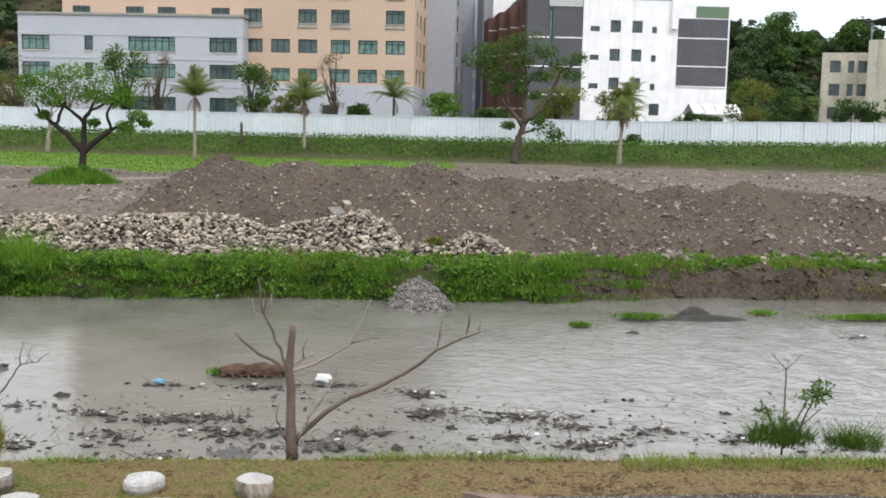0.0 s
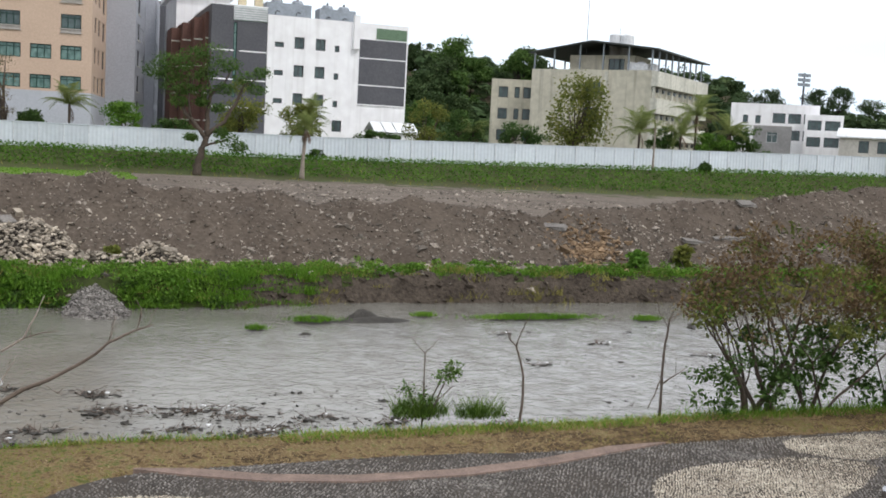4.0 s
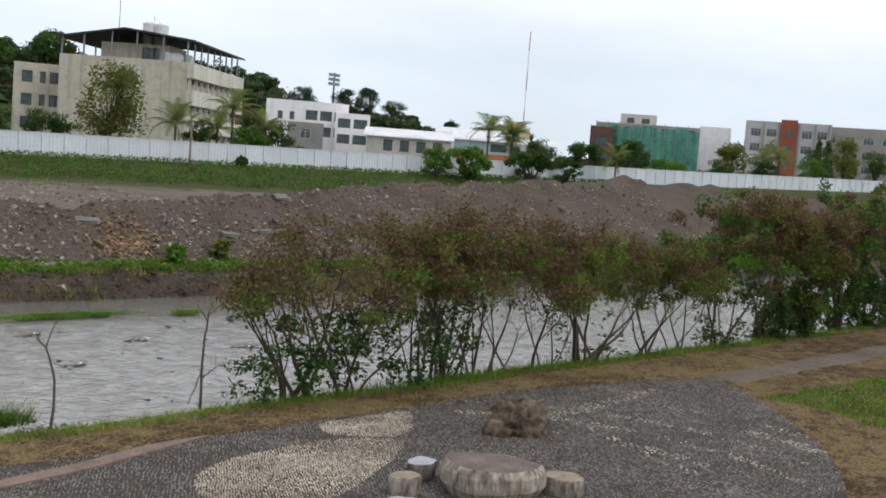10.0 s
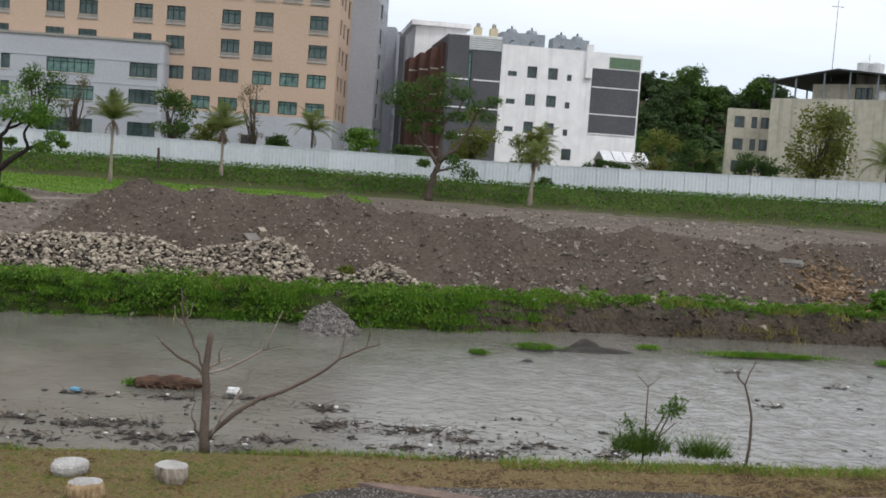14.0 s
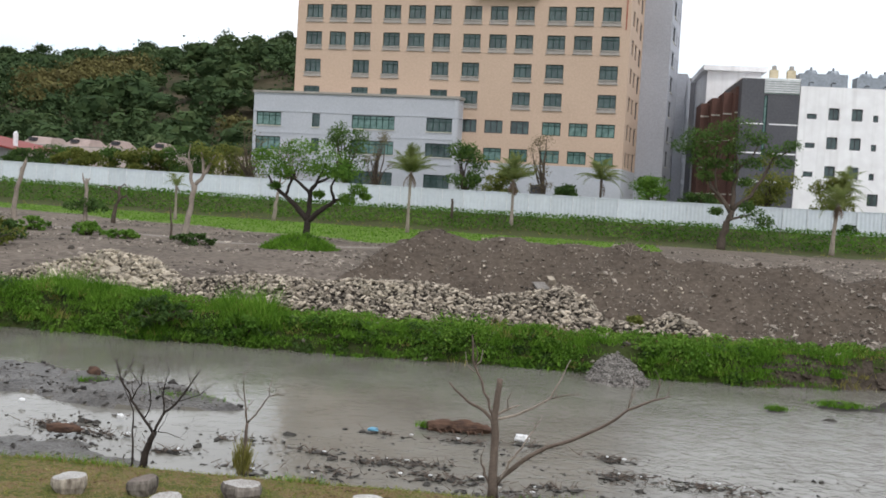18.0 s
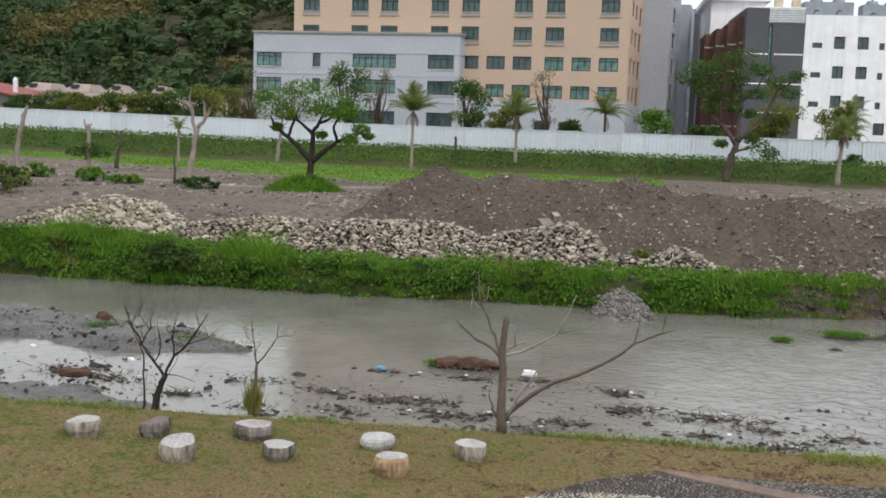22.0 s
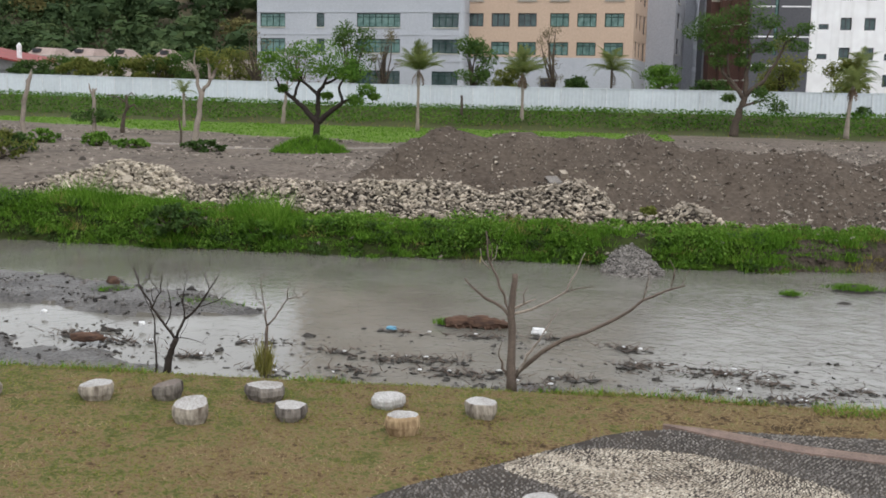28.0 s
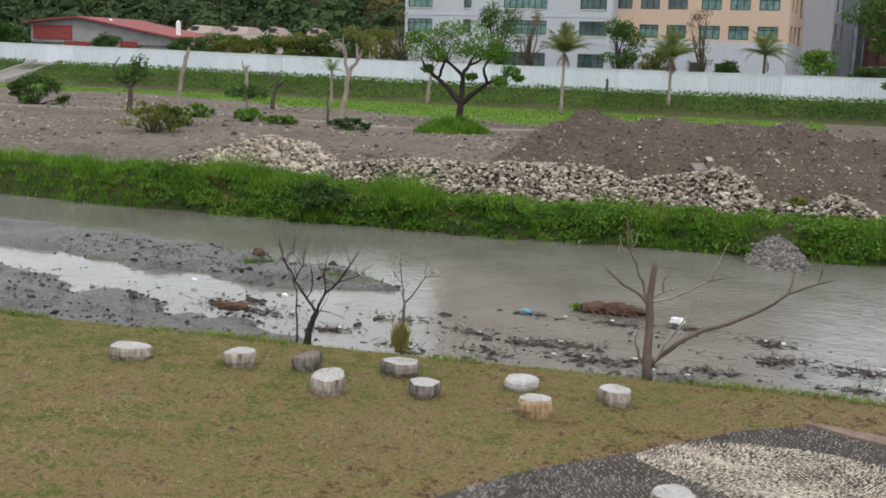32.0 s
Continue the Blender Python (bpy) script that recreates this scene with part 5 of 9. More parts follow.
def palm(x, y, trunk_h, r, frond, label, fronds=13, dry=0, bark=None, z=None, seed=1, name="palm_tree", lean=0.0, group="palms", upright=False):
    rnd = random.Random(seed)
    z = ground_z(x, y) - 0.05 if z is None else z
    root = empty(name, pose(x, y, z))
    tagged(root, label, "palm", group)
    b = Build()
    pts = [(lean * (k / 8) ** 2, 0, trunk_h * k / 8) for k in range(9)]
    b.tube([(0, 0, -0.2)] + pts[1:], [r * (1.25 - 0.5 * min(1, k / 3)) + 0.02 * r * (k % 2) for k in range(9)], 8)
    part("trunk", b, bark or M_BARKPALE, root, smooth=True)
    for k in range(fronds):
        a = k * 2.4 + rnd.uniform(-0.3, 0.3)
        tilt = rnd.uniform(-82, -8) if upright else rnd.uniform(-70, 12)
        m = Matrix.Translation((lean, 0, trunk_h)) @ Matrix.Rotation(a, 4, "Z") @ Matrix.Rotation(radians(tilt), 4, "Y")
        child("frond", frond_mesh(frond, M_PALM, rnd.choice((0.4, 0.6, 0.8) if upright else (0.7, 0.9, 1.1))), root, m)
    for k in range(dry):
        m = Matrix.Translation((lean, 0, trunk_h - 0.1)) @ Matrix.Rotation(rnd.uniform(0, math.tau), 4, "Z") @ Matrix.Rotation(radians(rnd.uniform(50, 75)), 4, "Y")
        child("dry_frond", frond_mesh(frond * 0.6, M_DRYFROND, 0.7, "d"), root, m)
    return root


# trees on the far bank, from the dug flat to the levee toe
def branching(x, y, label, lines, bark, name="tree", category="tree", group="", z=None):
    """A tree of drawn limbs: each line a list of (dx, dy, dz, radius)."""
    z = ground_z(x, y) if z is None else z
    root = empty(name, pose(x, y, z))
    tagged(root, label, category, group)
    for i, line in enumerate(lines):
        b = Build()
        pts, rad = [Vector(line[0][:3])], [line[0][3]]
        for a, c in zip(line, line[1:]):
            va, vc = Vector(a[:3]), Vector(c[:3])
            wig = (vc - va).length * 0.075
            for s in (0.33, 0.67, 1.0):
                q = va.lerp(vc, s)
                if s < 1:
                    q += Vector((noise.noise(q * 3 + Vector((i, 0, 0))), noise.noise(q * 3 + Vector((0, i, 7))), 0.5 * noise.noise(q * 3 + Vector((5, 0, i))))) * wig * 2
                pts.append(q)
                rad.append(a[3] + (c[3] - a[3]) * s)
        b.tube(pts, rad, 7)
        part("trunk" if i == 0 else "branch", b, bark, root, smooth=True)
    return root


# the spreading tree on its grassy mound
t1 = branching(-16.9, 64.8, "dark spreading tree with fresh green leaves on a grassy mound", [
    [(0, 0, -0.3, 0.32), (0.0, 0, 0.5, 0.22), (0.05, 0, 1.3, 0.2)],
    [(0.05, 0, 1.25, 0.2), (-0.6, 0.1, 1.9, 0.17), (-1.5, 0.2, 2.7, 0.13), (-2.2, 0.2, 3.2, 0.09), (-2.6, 0.1, 3.9, 0.05)],
    [(0.05, 0, 1.3, 0.18), (0.05, 0.2, 2.2, 0.16), (0.1, 0.1, 3.0, 0.14), (0.5, 0, 3.6, 0.1), (0.9, 0.2, 4.6, 0.05)],
    [(0.05, 0, 1.2, 0.19), (0.9, -0.2, 1.9, 0.16), (1.7, -0.2, 2.5, 0.12), (2.3, 0.1, 2.8, 0.08), (3.0, 0.2, 3.2, 0.04)],
    [(0.1, 0.1, 2.9, 0.12), (-0.6, 0.3, 3.5, 0.09), (-1.3, 0.2, 4.0, 0.07), (-1.6, 0, 4.8, 0.04)],
    [(1.7, -0.2, 2.5, 0.1), (1.6, -0.7, 3.4, 0.08), (2.0, -0.7, 4.1, 0.05)],
    [(-1.5, 0.2, 2.7, 0.1), (-1.3, 0.7, 3.6, 0.08), (-1.0, 0.9, 4.6, 0.05)],
    [(0.5, 0, 3.6, 0.09), (1.5, 0.2, 4.1, 0.06), (2.1, 0.1, 4.5, 0.04)]], M_BARKDARK)
cl = [(-2.6, 0, 4.5, 1.0), (-1.7, 0, 5.2, 1.0), (-0.7, 0.2, 5.7, 0.9), (0.5, 0, 5.6, 1.1), (1.5, 0.1, 5.0, 1.0), (2.4, 0, 4.4, 0.8), (3.1, 0.2, 3.3, 0.5), (2.6, -0.5, 2.7, 0.5), (-0.2, 0.6, 4.6, 0.8),
      (-1.5, -0.4, 4.2, 0.7), (0.9, -0.5, 4.4, 0.7), (2.0, -0.7, 4.2, 0.6), (-3.0, 0, 5.2, 0.6), (3.6, 0.2, 2.9, 0.3), (0.6, 0.2, 2.9, 0.35), (-2.2, 0.3, 3.3, 0.35)]
p = blob_points([c[:3] for c in cl], [[c[3] * 1.1, c[3] * 1.1, c[3] * 0.66] for c in cl], 6800)
raw_mesh("crown", leaf_verts(p, 0.15, 0.6, 0.7), 4, M_LEAF, t1)

# the tall ragged tree at the levee toe
t2 = branching(11.4, 90.4, "tall ragged tree with a bent trunk and sparse crown", [
    [(0, 0, -0.2, 0.42), (0.05, 0, 1.2, 0.31), (0.5, 0, 2.6, 0.26), (0.7, 0, 3.2, 0.22)],
    [(0.6, 0, 3.0, 0.2), (-0.6, 0.2, 4.6, 0.16), (-1.6, 0.2, 6.3, 0.12), (-2.7, 0, 7.8, 0.08), (-3.4, 0, 8.6, 0.05)],
    [(0.7, 0, 3.2, 0.22), (0.7, 0.2, 5.0, 0.18), (0.9, 0, 7.0, 0.14), (0.5, 0.1, 8.8, 0.09), (0.8, 0, 10.2, 0.05)],
    [(0.7, 0, 3.2, 0.2), (2.1, 0, 4.5, 0.15), (3.0, 0.1, 6.0, 0.12), (3.6, 0, 7.6, 0.08), (5.0, 0.1, 8.4, 0.04)],
    [(0.9, 0, 6.6, 0.12), (2.0, 0.3, 7.6, 0.08), (2.6, 0.3, 8.8, 0.05)],
    [(-0.6, 0.2, 4.6, 0.1), (-0.9, -0.3, 6.4, 0.08), (-0.6, -0.3, 8.0, 0.05)],
    [(0.5, 0, 2.4, 0.12), (1.6, 0, 2.8, 0.08), (2.4, 0, 3.0, 0.05)]], M_BARK)
cl = [(-3.5, 0, 8.4, 1.1), (-2.4, 0, 8.0, 0.9), (-1.5, 0, 9.0, 1.0), (-0.5, 0.2, 9.8, 1.1), (0.8, 0, 10.2, 1.2), (2.4, 0.2, 9.2, 1.0), (3.6, 0, 8.2, 0.9), (5.0, 0, 8.7, 0.8), (4.6, 0, 7.3, 0.8), (-1.2, 0, 7.0, 0.8),
      (0.5, 0, 8.2, 0.9), (2.0, 0, 7.2, 0.8), (2.5, 0, 2.9, 1.1), (3.4, 0, 2.4, 0.7), (1.8, 0, 3.6, 0.6), (-0.6, 0, 3.1, 0.5), (0.2, 0, 6.0, 0.6),
      (-2.0, 0.2, 7.2, 1.2), (-0.8, 0, 8.4, 1.3), (0.3, 0.3, 7.0, 1.0), (-2.6, 0, 9.2, 1.0), (1.2, 0, 9.0, 1.1), (-1.6, 0, 6.0, 0.7), (1.6, 0, 5.6, 0.6)]
p = blob_points([c[:3] for c in cl], [[c[3] * 1.1, c[3], c[3] * 0.62] for c in cl], 8600)
raw_mesh("crown", leaf_verts(p, 0.19, 0.6, 0.7), 4, M_LEAFMID, t2)

palm(-13.9, 85.2, 5.0, 0.15, 2.5, "young palm with upright olive fronds at the levee toe", 34, 4, seed=3, lean=0.05, upright=True)
palm(-6.3, 96.0, 4.3, 0.17, 2.8, "palm with hanging dry fronds on the levee", 30, 4, seed=4, upright=True)
palm(20.1, 90.0, 4.3, 0.2, 2.4, "leaning palm with a drooping dry frond", 24, 5, seed=5, lean=0.25)
palm(57.0, 94.7, 4.6, 0.12, 1.3, "thin young palm with a small crown", 9, 2, seed=6)
palm(-32.4, 82.7, 2.9, 0.13, 1.6, "small palm with a thin trunk", 11, 1, seed=7)

branching(-21.2, 55.6, "pollarded bleached tree with cut limbs", [
    [(0, 0, -0.2, 0.21), (0.1, 0, 1.0, 0.16), (0.3, 0, 2.4, 0.145), (0.45, 0, 3.2, 0.13)],
    [(0.4, 0, 2.9, 0.11), (0.15, 0.1, 3.5, 0.09), (0.1, 0.1, 4.2, 0.1), (-0.35, 0.1, 4.6, 0.06)],
    [(0.45, 0, 3.1, 0.11), (0.9, 0, 3.7, 0.09), (1.3, 0.1, 4.4, 0.1), (1.5, 0.1, 4.9, 0.05)],
    [(0.9, 0, 3.7, 0.1), (0.8, 0.2, 4.4, 0.08), (0.6, 0.2, 5.0, 0.04)],
    [(0.1, 0.1, 3.9, 0.08), (0.0, 0.1, 4.6, 0.05), (0.1, 0, 5.3, 0.02)]], M_BARKPALE)
p = blob_points([(0.9, 0.1, 4.9), (1.4, 0.1, 4.7), (0.5, 0.1, 5.1), (1.6, 0.1, 4.3)], [[0.5, 0.5, 0.35]] * 4, 420)
raw_mesh("crown", leaf_verts(p, 0.2, 0.6, 0.6), 4, M_LEAFOLIVE, bpy.context.scene.objects["tree.002"])
branching(-33.5, 60.1, "bleached bare trunk with a broken top", [
    [(0, 0, -0.2, 0.20), (-0.1, 0, 1.0, 0.155), (0.05, 0, 2.0, 0.14), (0.3, 0, 2.9, 0.13), (0.5, 0, 3.7, 0.11), (0.6, 0, 4.0, 0.07)],
    [(0.35, 0, 3.0, 0.09), (0.25, 0.1, 3.5, 0.07), (0.6, 0.1, 4.2, 0.04)]], M_BARKPALE)
t4 = branching(-30.3, 62.6, "pollarded trunk with dark regrowth round its foot", [
    [(0, 0, -0.2, 0.17), (0.0, 0, 1.2, 0.13), (0.05, 0, 2.4, 0.11), (0.0, 0, 3.1, 0.08)],
    [(0.03, 0, 2.6, 0.07), (-0.2, 0, 3.1, 0.05), (-0.25, 0, 3.4, 0.03)],
    [(0.0, 0, 2.7, 0.06), (0.25, 0, 3.1, 0.04)]], M_BARKPALE)
p = blob_points([(-0.8, 0, 1.4), (0.0, 0, 1.3), (0.9, 0, 1.35), (0.3, 0.2, 1.7)], [[0.6, 0.6, 0.28]] * 4, 520)
raw_mesh("crown", leaf_verts(p, 0.22, 0.8, 0.6), 4, M_LEAFDARK, t4)
branching(-32.5, 71.5, "small half-dead tree with ragged twigs", [
    [(0, 0, -0.1, 0.18), (0.1, 0, 1.0, 0.14), (0.4, 0, 1.9, 0.1), (0.3, 0, 2.6, 0.07)],
    [(0.3, 0, 1.6, 0.08), (0.9, 0, 2.0, 0.06), (1.1, 0, 1.6, 0.03)],
    [(0.35, 0, 2.0, 0.07), (-0.3, 0, 2.5, 0.05), (-1.2, 0, 2.6, 0.03)],
    [(0.3, 0, 2.4, 0.06), (0.7, 0, 2.8, 0.04), (1.0, 0, 2.5, 0.02)]], M_BARK)
t5 = branching(-36.3, 58.9, "small dark tree with a bare side limb", [
    [(0, 0, -0.1, 0.2), (0.05, 0, 0.9, 0.16), (0.1, 0, 1.6, 0.13), (0.6, 0, 2.6, 0.09), (0.8, 0, 3.4, 0.05)],
    [(0.1, 0, 1.4, 0.1), (-0.7, 0, 2.1, 0.08), (-1.1, 0, 2.8, 0.05), (-0.6, 0, 3.4, 0.03)],
    [(0.4, 0, 2.2, 0.08), (0.2, 0.2, 3.0, 0.05), (0.4, 0.2, 3.5, 0.03)]], M_BARK)
p = blob_points([(0.7, 0, 3.1), (0.3, 0, 2.7), (0.9, 0, 2.5), (0.1, 0, 2.2), (-0.5, 0, 2.1)], [[0.5, 0.5, 0.45]] * 5, 520)
raw_mesh("crown", leaf_verts(p, 0.2, 0.5, 0.6), 4, M_LEAFDARK, t5)
branching(-27.0, 92.0, "thin bare tree before the fence", [
    [(0, 0, -0.1, 0.2), (0.1, 0, 1.5, 0.16), (0.35, 0, 3.0, 0.12), (0.5, 0, 4.4, 0.06)],
    [(0.3, 0, 2.6, 0.07), (-0.3, 0, 3.6, 0.04)], [(0.35, 0, 3.0, 0.07), (1.0, 0, 3.8, 0.03)]], M_BARKPALE)
branching(-22.6, 57.2, "thin dead sapling stick", [[(0, 0, -0.1, 0.08), (0.0, 0, 0.9, 0.06), (-0.15, 0, 1.8, 0.03)]], M_BARK)
branching(-11.9, 97.5, "short grey stake in the levee slope", [[(0, 0, -0.1, 0.13), (0.02, 0, 1.4, 0.12), (0.0, 0, 1.9, 0.11)]], M_BARK, name="stake", category="stake")


# shrubs and trees behind the fence
def clump_tree(x, y, z0, top, width, label, m_leaf, n, leaf, seed, bark=None, name="tree", depthy=None, group=""):
    """A tree or bush of several clumps on forked stems."""
    rnd = random.Random(seed)
    root = empty(name, pose(x, y, z0))
    tagged(root, label, "tree" if name == "tree" else "bush", group)
    h = top - z0
    b = Build()
    cs, rr = [], []
    low, high = (0.12, 0.9) if name == "bush" else (0.27, 0.97)
    fork = Vector((rnd.uniform(-0.04, 0.04) * h, 0, h * low * 0.8))
    if name != "bush":
        b.tube([(0, 0, -0.2), fork * 0.5, fork], [0.028 * h + 0.04, 0.022 * h + 0.03, 0.018 * h + 0.02], 6)
    for k in range(int(15 + 5 * width / max(h, 1))):
        a, q, t = rnd.uniform(0, math.tau), rnd.random() ** 0.55, rnd.random() ** 0.8
        r = min(width, h) * rnd.uniform(0.09, 0.19)
        bulge = math.sin(math.pi * (0.16 + 0.76 * t)) ** 0.7
        c = Vector((math.cos(a) * q * bulge * (width * 0.5 - r * 0.6), math.sin(a) * q * bulge * ((depthy or width) * 0.5 - r * 0.6), h * (low + (high - low) * t)))
        c.z = min(c.z, h - r * 0.75)
        cs.append(tuple(c))
        rr.append([r * rnd.uniform(0.9, 1.5), r * 1.2, r * (rnd.uniform(0.55, 0.85) if name == "bush" else rnd.uniform(0.7, 1.25))])
        base = fork if name != "bush" else Vector((rnd.uniform(-0.2, 0.2), rnd.uniform(-0.2, 0.2), 0.0))
        mid = base.lerp(c, 0.5) + Vector((rnd.uniform(-0.05, 0.05) * h, 0, h * 0.05))
        b.tube([base, mid, c], [0.010 * h + 0.015, 0.007 * h + 0.012, 0.012], 4, cap=False)
    part("trunk", b, bark or M_BARK, root, smooth=True)
    raw_mesh("crown", leaf_verts(blob_points(cs, rr, n), leaf, 0.5, 0.75), 4, m_leaf, root)
    return root


for i, (x, dy, top, wd, kind, label) in enumerate((
        (-24.6, 6, 10.8, 5.6, "mid", "feathery green tree behind the fence"), (-21.5, 6, 9.8, 4.0, "brown", "thin brownish tree behind the fence"), (-12.1, 6, 8.8, 5.5, "mid", "pale olive tree behind the fence"),
        (-4.3, 6, 10.1, 4.2, "brown", "thin bare-twigged tree behind the fence"), (-8.6, 5, 6.4, 5.0, "olive", "olive shrub behind the fence"), (6.3, 5, 6.6, 5.6, "leaf", "round green bush behind the fence"), (-1.8, 5, 5.3, 3.0, "dark", "small dark bush behind the fence"),
        (11.0, 6, 5.2, 5.0, "dark", "dark shrub behind the fence"), (17.4, 6, 9.2, 6.2, "olive", "yellow-green tree behind the fence"), (23.0, 6, 7.0, 5.0, "olive", "olive tree behind the fence"), (35.7, 6, 8.4, 5.0, "olive", "olive-brown tree behind the fence"),
        (30.5, 4, 5.2, 6.0, "dark", "low dark hedge behind the fence"), (39.5, 6, 7.6, 5.0, "dark", "dark green tree behind the fence"), (45.4, 5, 6.9, 7.0, "dark", "dark green bushy tree behind the fence"), (52.0, 6, 11.6, 9.5, "olive", "large light olive tree before the apartment block"),
        (62.0, 6, 7.6, 5.0, "dark", "dark shrub behind the fence"), (72.0, 6, 8.0, 6.0, "dark", "dark shrub beside palms"), (67.0, 5, 6.9, 6.0, "leaf", "bright green bush behind the fence"), (-49, 8, 7.0, 10, "olive", "olive bushes behind the fence"),
        (-42.5, 8, 7.6, 7, "dark", "dark bushy tree behind the fence"), (-35.4, 6, 10.0, 5, "brown", "thin brown tree behind the fence"), (-56, 8, 6.6, 9, "olive", "olive bushes behind the fence"), (-63, 8, 6.2, 8, "dark", "dark bushes behind the fence"),
        (-92, 8, 7.8, 9, "dark", "dark green tree beside the red-roofed shed"), (-99, 9, 7.8, 8, "leaf", "green tree beside the red-roofed shed"), (-31.5, 8, 8.2, 5, "brown", "thin brown tree behind the fence"), (-73, 6, 6.2, 6, "dark", "dark shrubs behind the fence"), (-52.5, 9, 7.2, 9, "mid", "green bushes behind the fence"), (-46, 9, 7.4, 8, "mid", "green bushes behind the fence"), (-38.8, 9, 7.8, 8, "olive", "olive bushes behind the fence"), (-59.5, 9, 6.9, 8, "mid", "green bushes behind the fence"),
        (91.5, -3, 7.0, 9.0, "leaf", "bright bushy shrubs in a gap of the fence"), (101.5, -3, 7.0, 9.0, "dark", "dark bushy shrubs in a gap of the fence"), (86.5, -3, 6.6, 4.0, "leaf", "pale green shrub before the fence"), (108.5, -2, 6.6, 5.0, "dark", "dark shrub before the fence"),
        (112, 6, 8.8, 8, "dark", "dark trees behind the fence"), (121, 6, 8.8, 9, "dark", "dark trees behind the fence"), (130, 6, 9.8, 9, "dark", "dark green trees before the scaffolding"), (139, 6, 8.6, 8, "leaf", "green shrubs before the scaffolding"),
        (153, 5, 11.2, 9, "olive", "yellow-olive tree behind the fence"), (162, 5, 9.4, 7, "dark", "dark shrub behind the fence"), (146, 3, 8.6, 7, "dark", "dark shrub behind the fence"), (176, 5, 12.0, 8, "dark", "dark green tree before the grey block"), (185, 5, 14.5, 9, "olive", "yellow-green tree beside the pines"),
        (196, 5, 13.0, 8, "dark", "dark tree beside the pines"), (170, 2, 10.5, 6, "leaf", "green shrub behind the fence"))):
    ml = {"leaf": M_LEAF, "mid": M_LEAFMID, "dark": M_LEAFDARK, "olive": M_LEAFOLIVE, "brown": M_TWIGGY}[kind]
    y = fence_y(x) + dy
    z0 = ground_z(x, y)
    nm = "bush" if ("bush" in label or "shrub" in label or "hedge" in label) else "tree"
    sp = kind == "brown"
    clump_tree(x, y, z0, top, wd, label, ml, int((700 if sp else 1500) + wd * (80 if sp else 330)), 0.15 if sp else (0.3 if wd > 8 else 0.22), 100 + i, name=nm, depthy=min(wd, 5))
for i, (x, dy, h, fr) in enumerate(((1.6, 6, 4.4, 2.6), (24.2, 6, 4.6, 2.4), (58.6, 5, 4.2, 3.0), (65.7, 6, 6.6, 3.2), (69.2, 5, 4.4, 2.8), (62.8, 4, 4.0, 2.6), (40.8, 6, 3.6, 2.2), (116.6, -3, 3.6, 3.0), (114.0, 18, 10.2, 3.4), (117.8, 17, 10.0, 3.4), (119.5, 19, 9.0, 3.2), (161.0, 2, 5.2, 3.4), (172.0, 12, 9.4, 4.0))):
    y = fence_y(x) + dy
    palm(x, y, h * 0.95, 0.16, fr * 1.25, "green coconut palm by the white fence", 17, 1, bark=M_BARK, z=max(ground_z(x, y), 0.3), seed=40 + i, group="coconut palms")


def pine(x, y, h, seed):
    rnd = random.Random(seed)
    root = empty("pine_tree", pose(x, y, ground_z(x, y)))
    tagged(root, "slim dark conifer beside the grey block", "tree", "conifers")
    b = Build()
    b.tube([(0, 0, 0), (0, 0, h)], [0.25, 0.04], 6)
    cs, rr = [], []
    for k in range(26):
        t = 0.12 + 0.87 * k / 26
        r = (1 - t) * h * 0.17 + 0.25
        for j in range(3):
            a = rnd.uniform(0, math.tau)
            c = Vector((math.cos(a) * r * 0.7, math.sin(a) * r * 0.7, h * t))
            b.tube([(0, 0, h * t), c], [0.05, 0.02], 3, cap=False)
            cs.append(tuple(c))
            rr.append([r * 0.55, r * 0.55, 0.35])
    part("trunk", b, M_BARKDARK, root)
    raw_mesh("crown", leaf_verts(blob_points(cs, rr, 1700), 0.42, 0.1, 0.5), 4, M_LEAFDARK, root)


pine(187.5, 94, 13.5, 1)
pine(191.3, 94, 13.6, 2)
pine(199.5, 93, 12.0, 3)


# ---- wooded hills ----
def hill_left(x, y):
    ridge = lerp_table(((-420, 18), (-300, 26), (-178, 29.5), (-135, 31.5), (-104, 35), (-84, 38), (-40, 42), (20, 30), (70, 18)), x)
    return ridge * sstep(150, 300, y + 6 * n2(x, y, 0.02, 1)) * (1 - 0.55 * sstep(310, 430, y)) + 3.5 * n2(x, y, 0.025, 2.0) * sstep(150, 220, y)


def hill_right(x, y):
    ridge = lerp_table(((55, 14), (75, 20.5), (100, 19.5), (135, 22), (152, 21), (170, 15), (200, 14.5), (215, 11), (240, 9), (300, 6)), x)
    return ridge * sstep(178, 232, y) * (1 - 0.6 * sstep(240, 330, y)) + 2.0 * n2(x, y, 0.03, 4.0) * sstep(178, 210, y)


M_HILLSOIL = mat("wooded_hill_soil", (0.10, 0.078, 0.05), 0.95, (0.04, 0.042, 0.022), 0.05, 0.4, 0.3, 0.3)


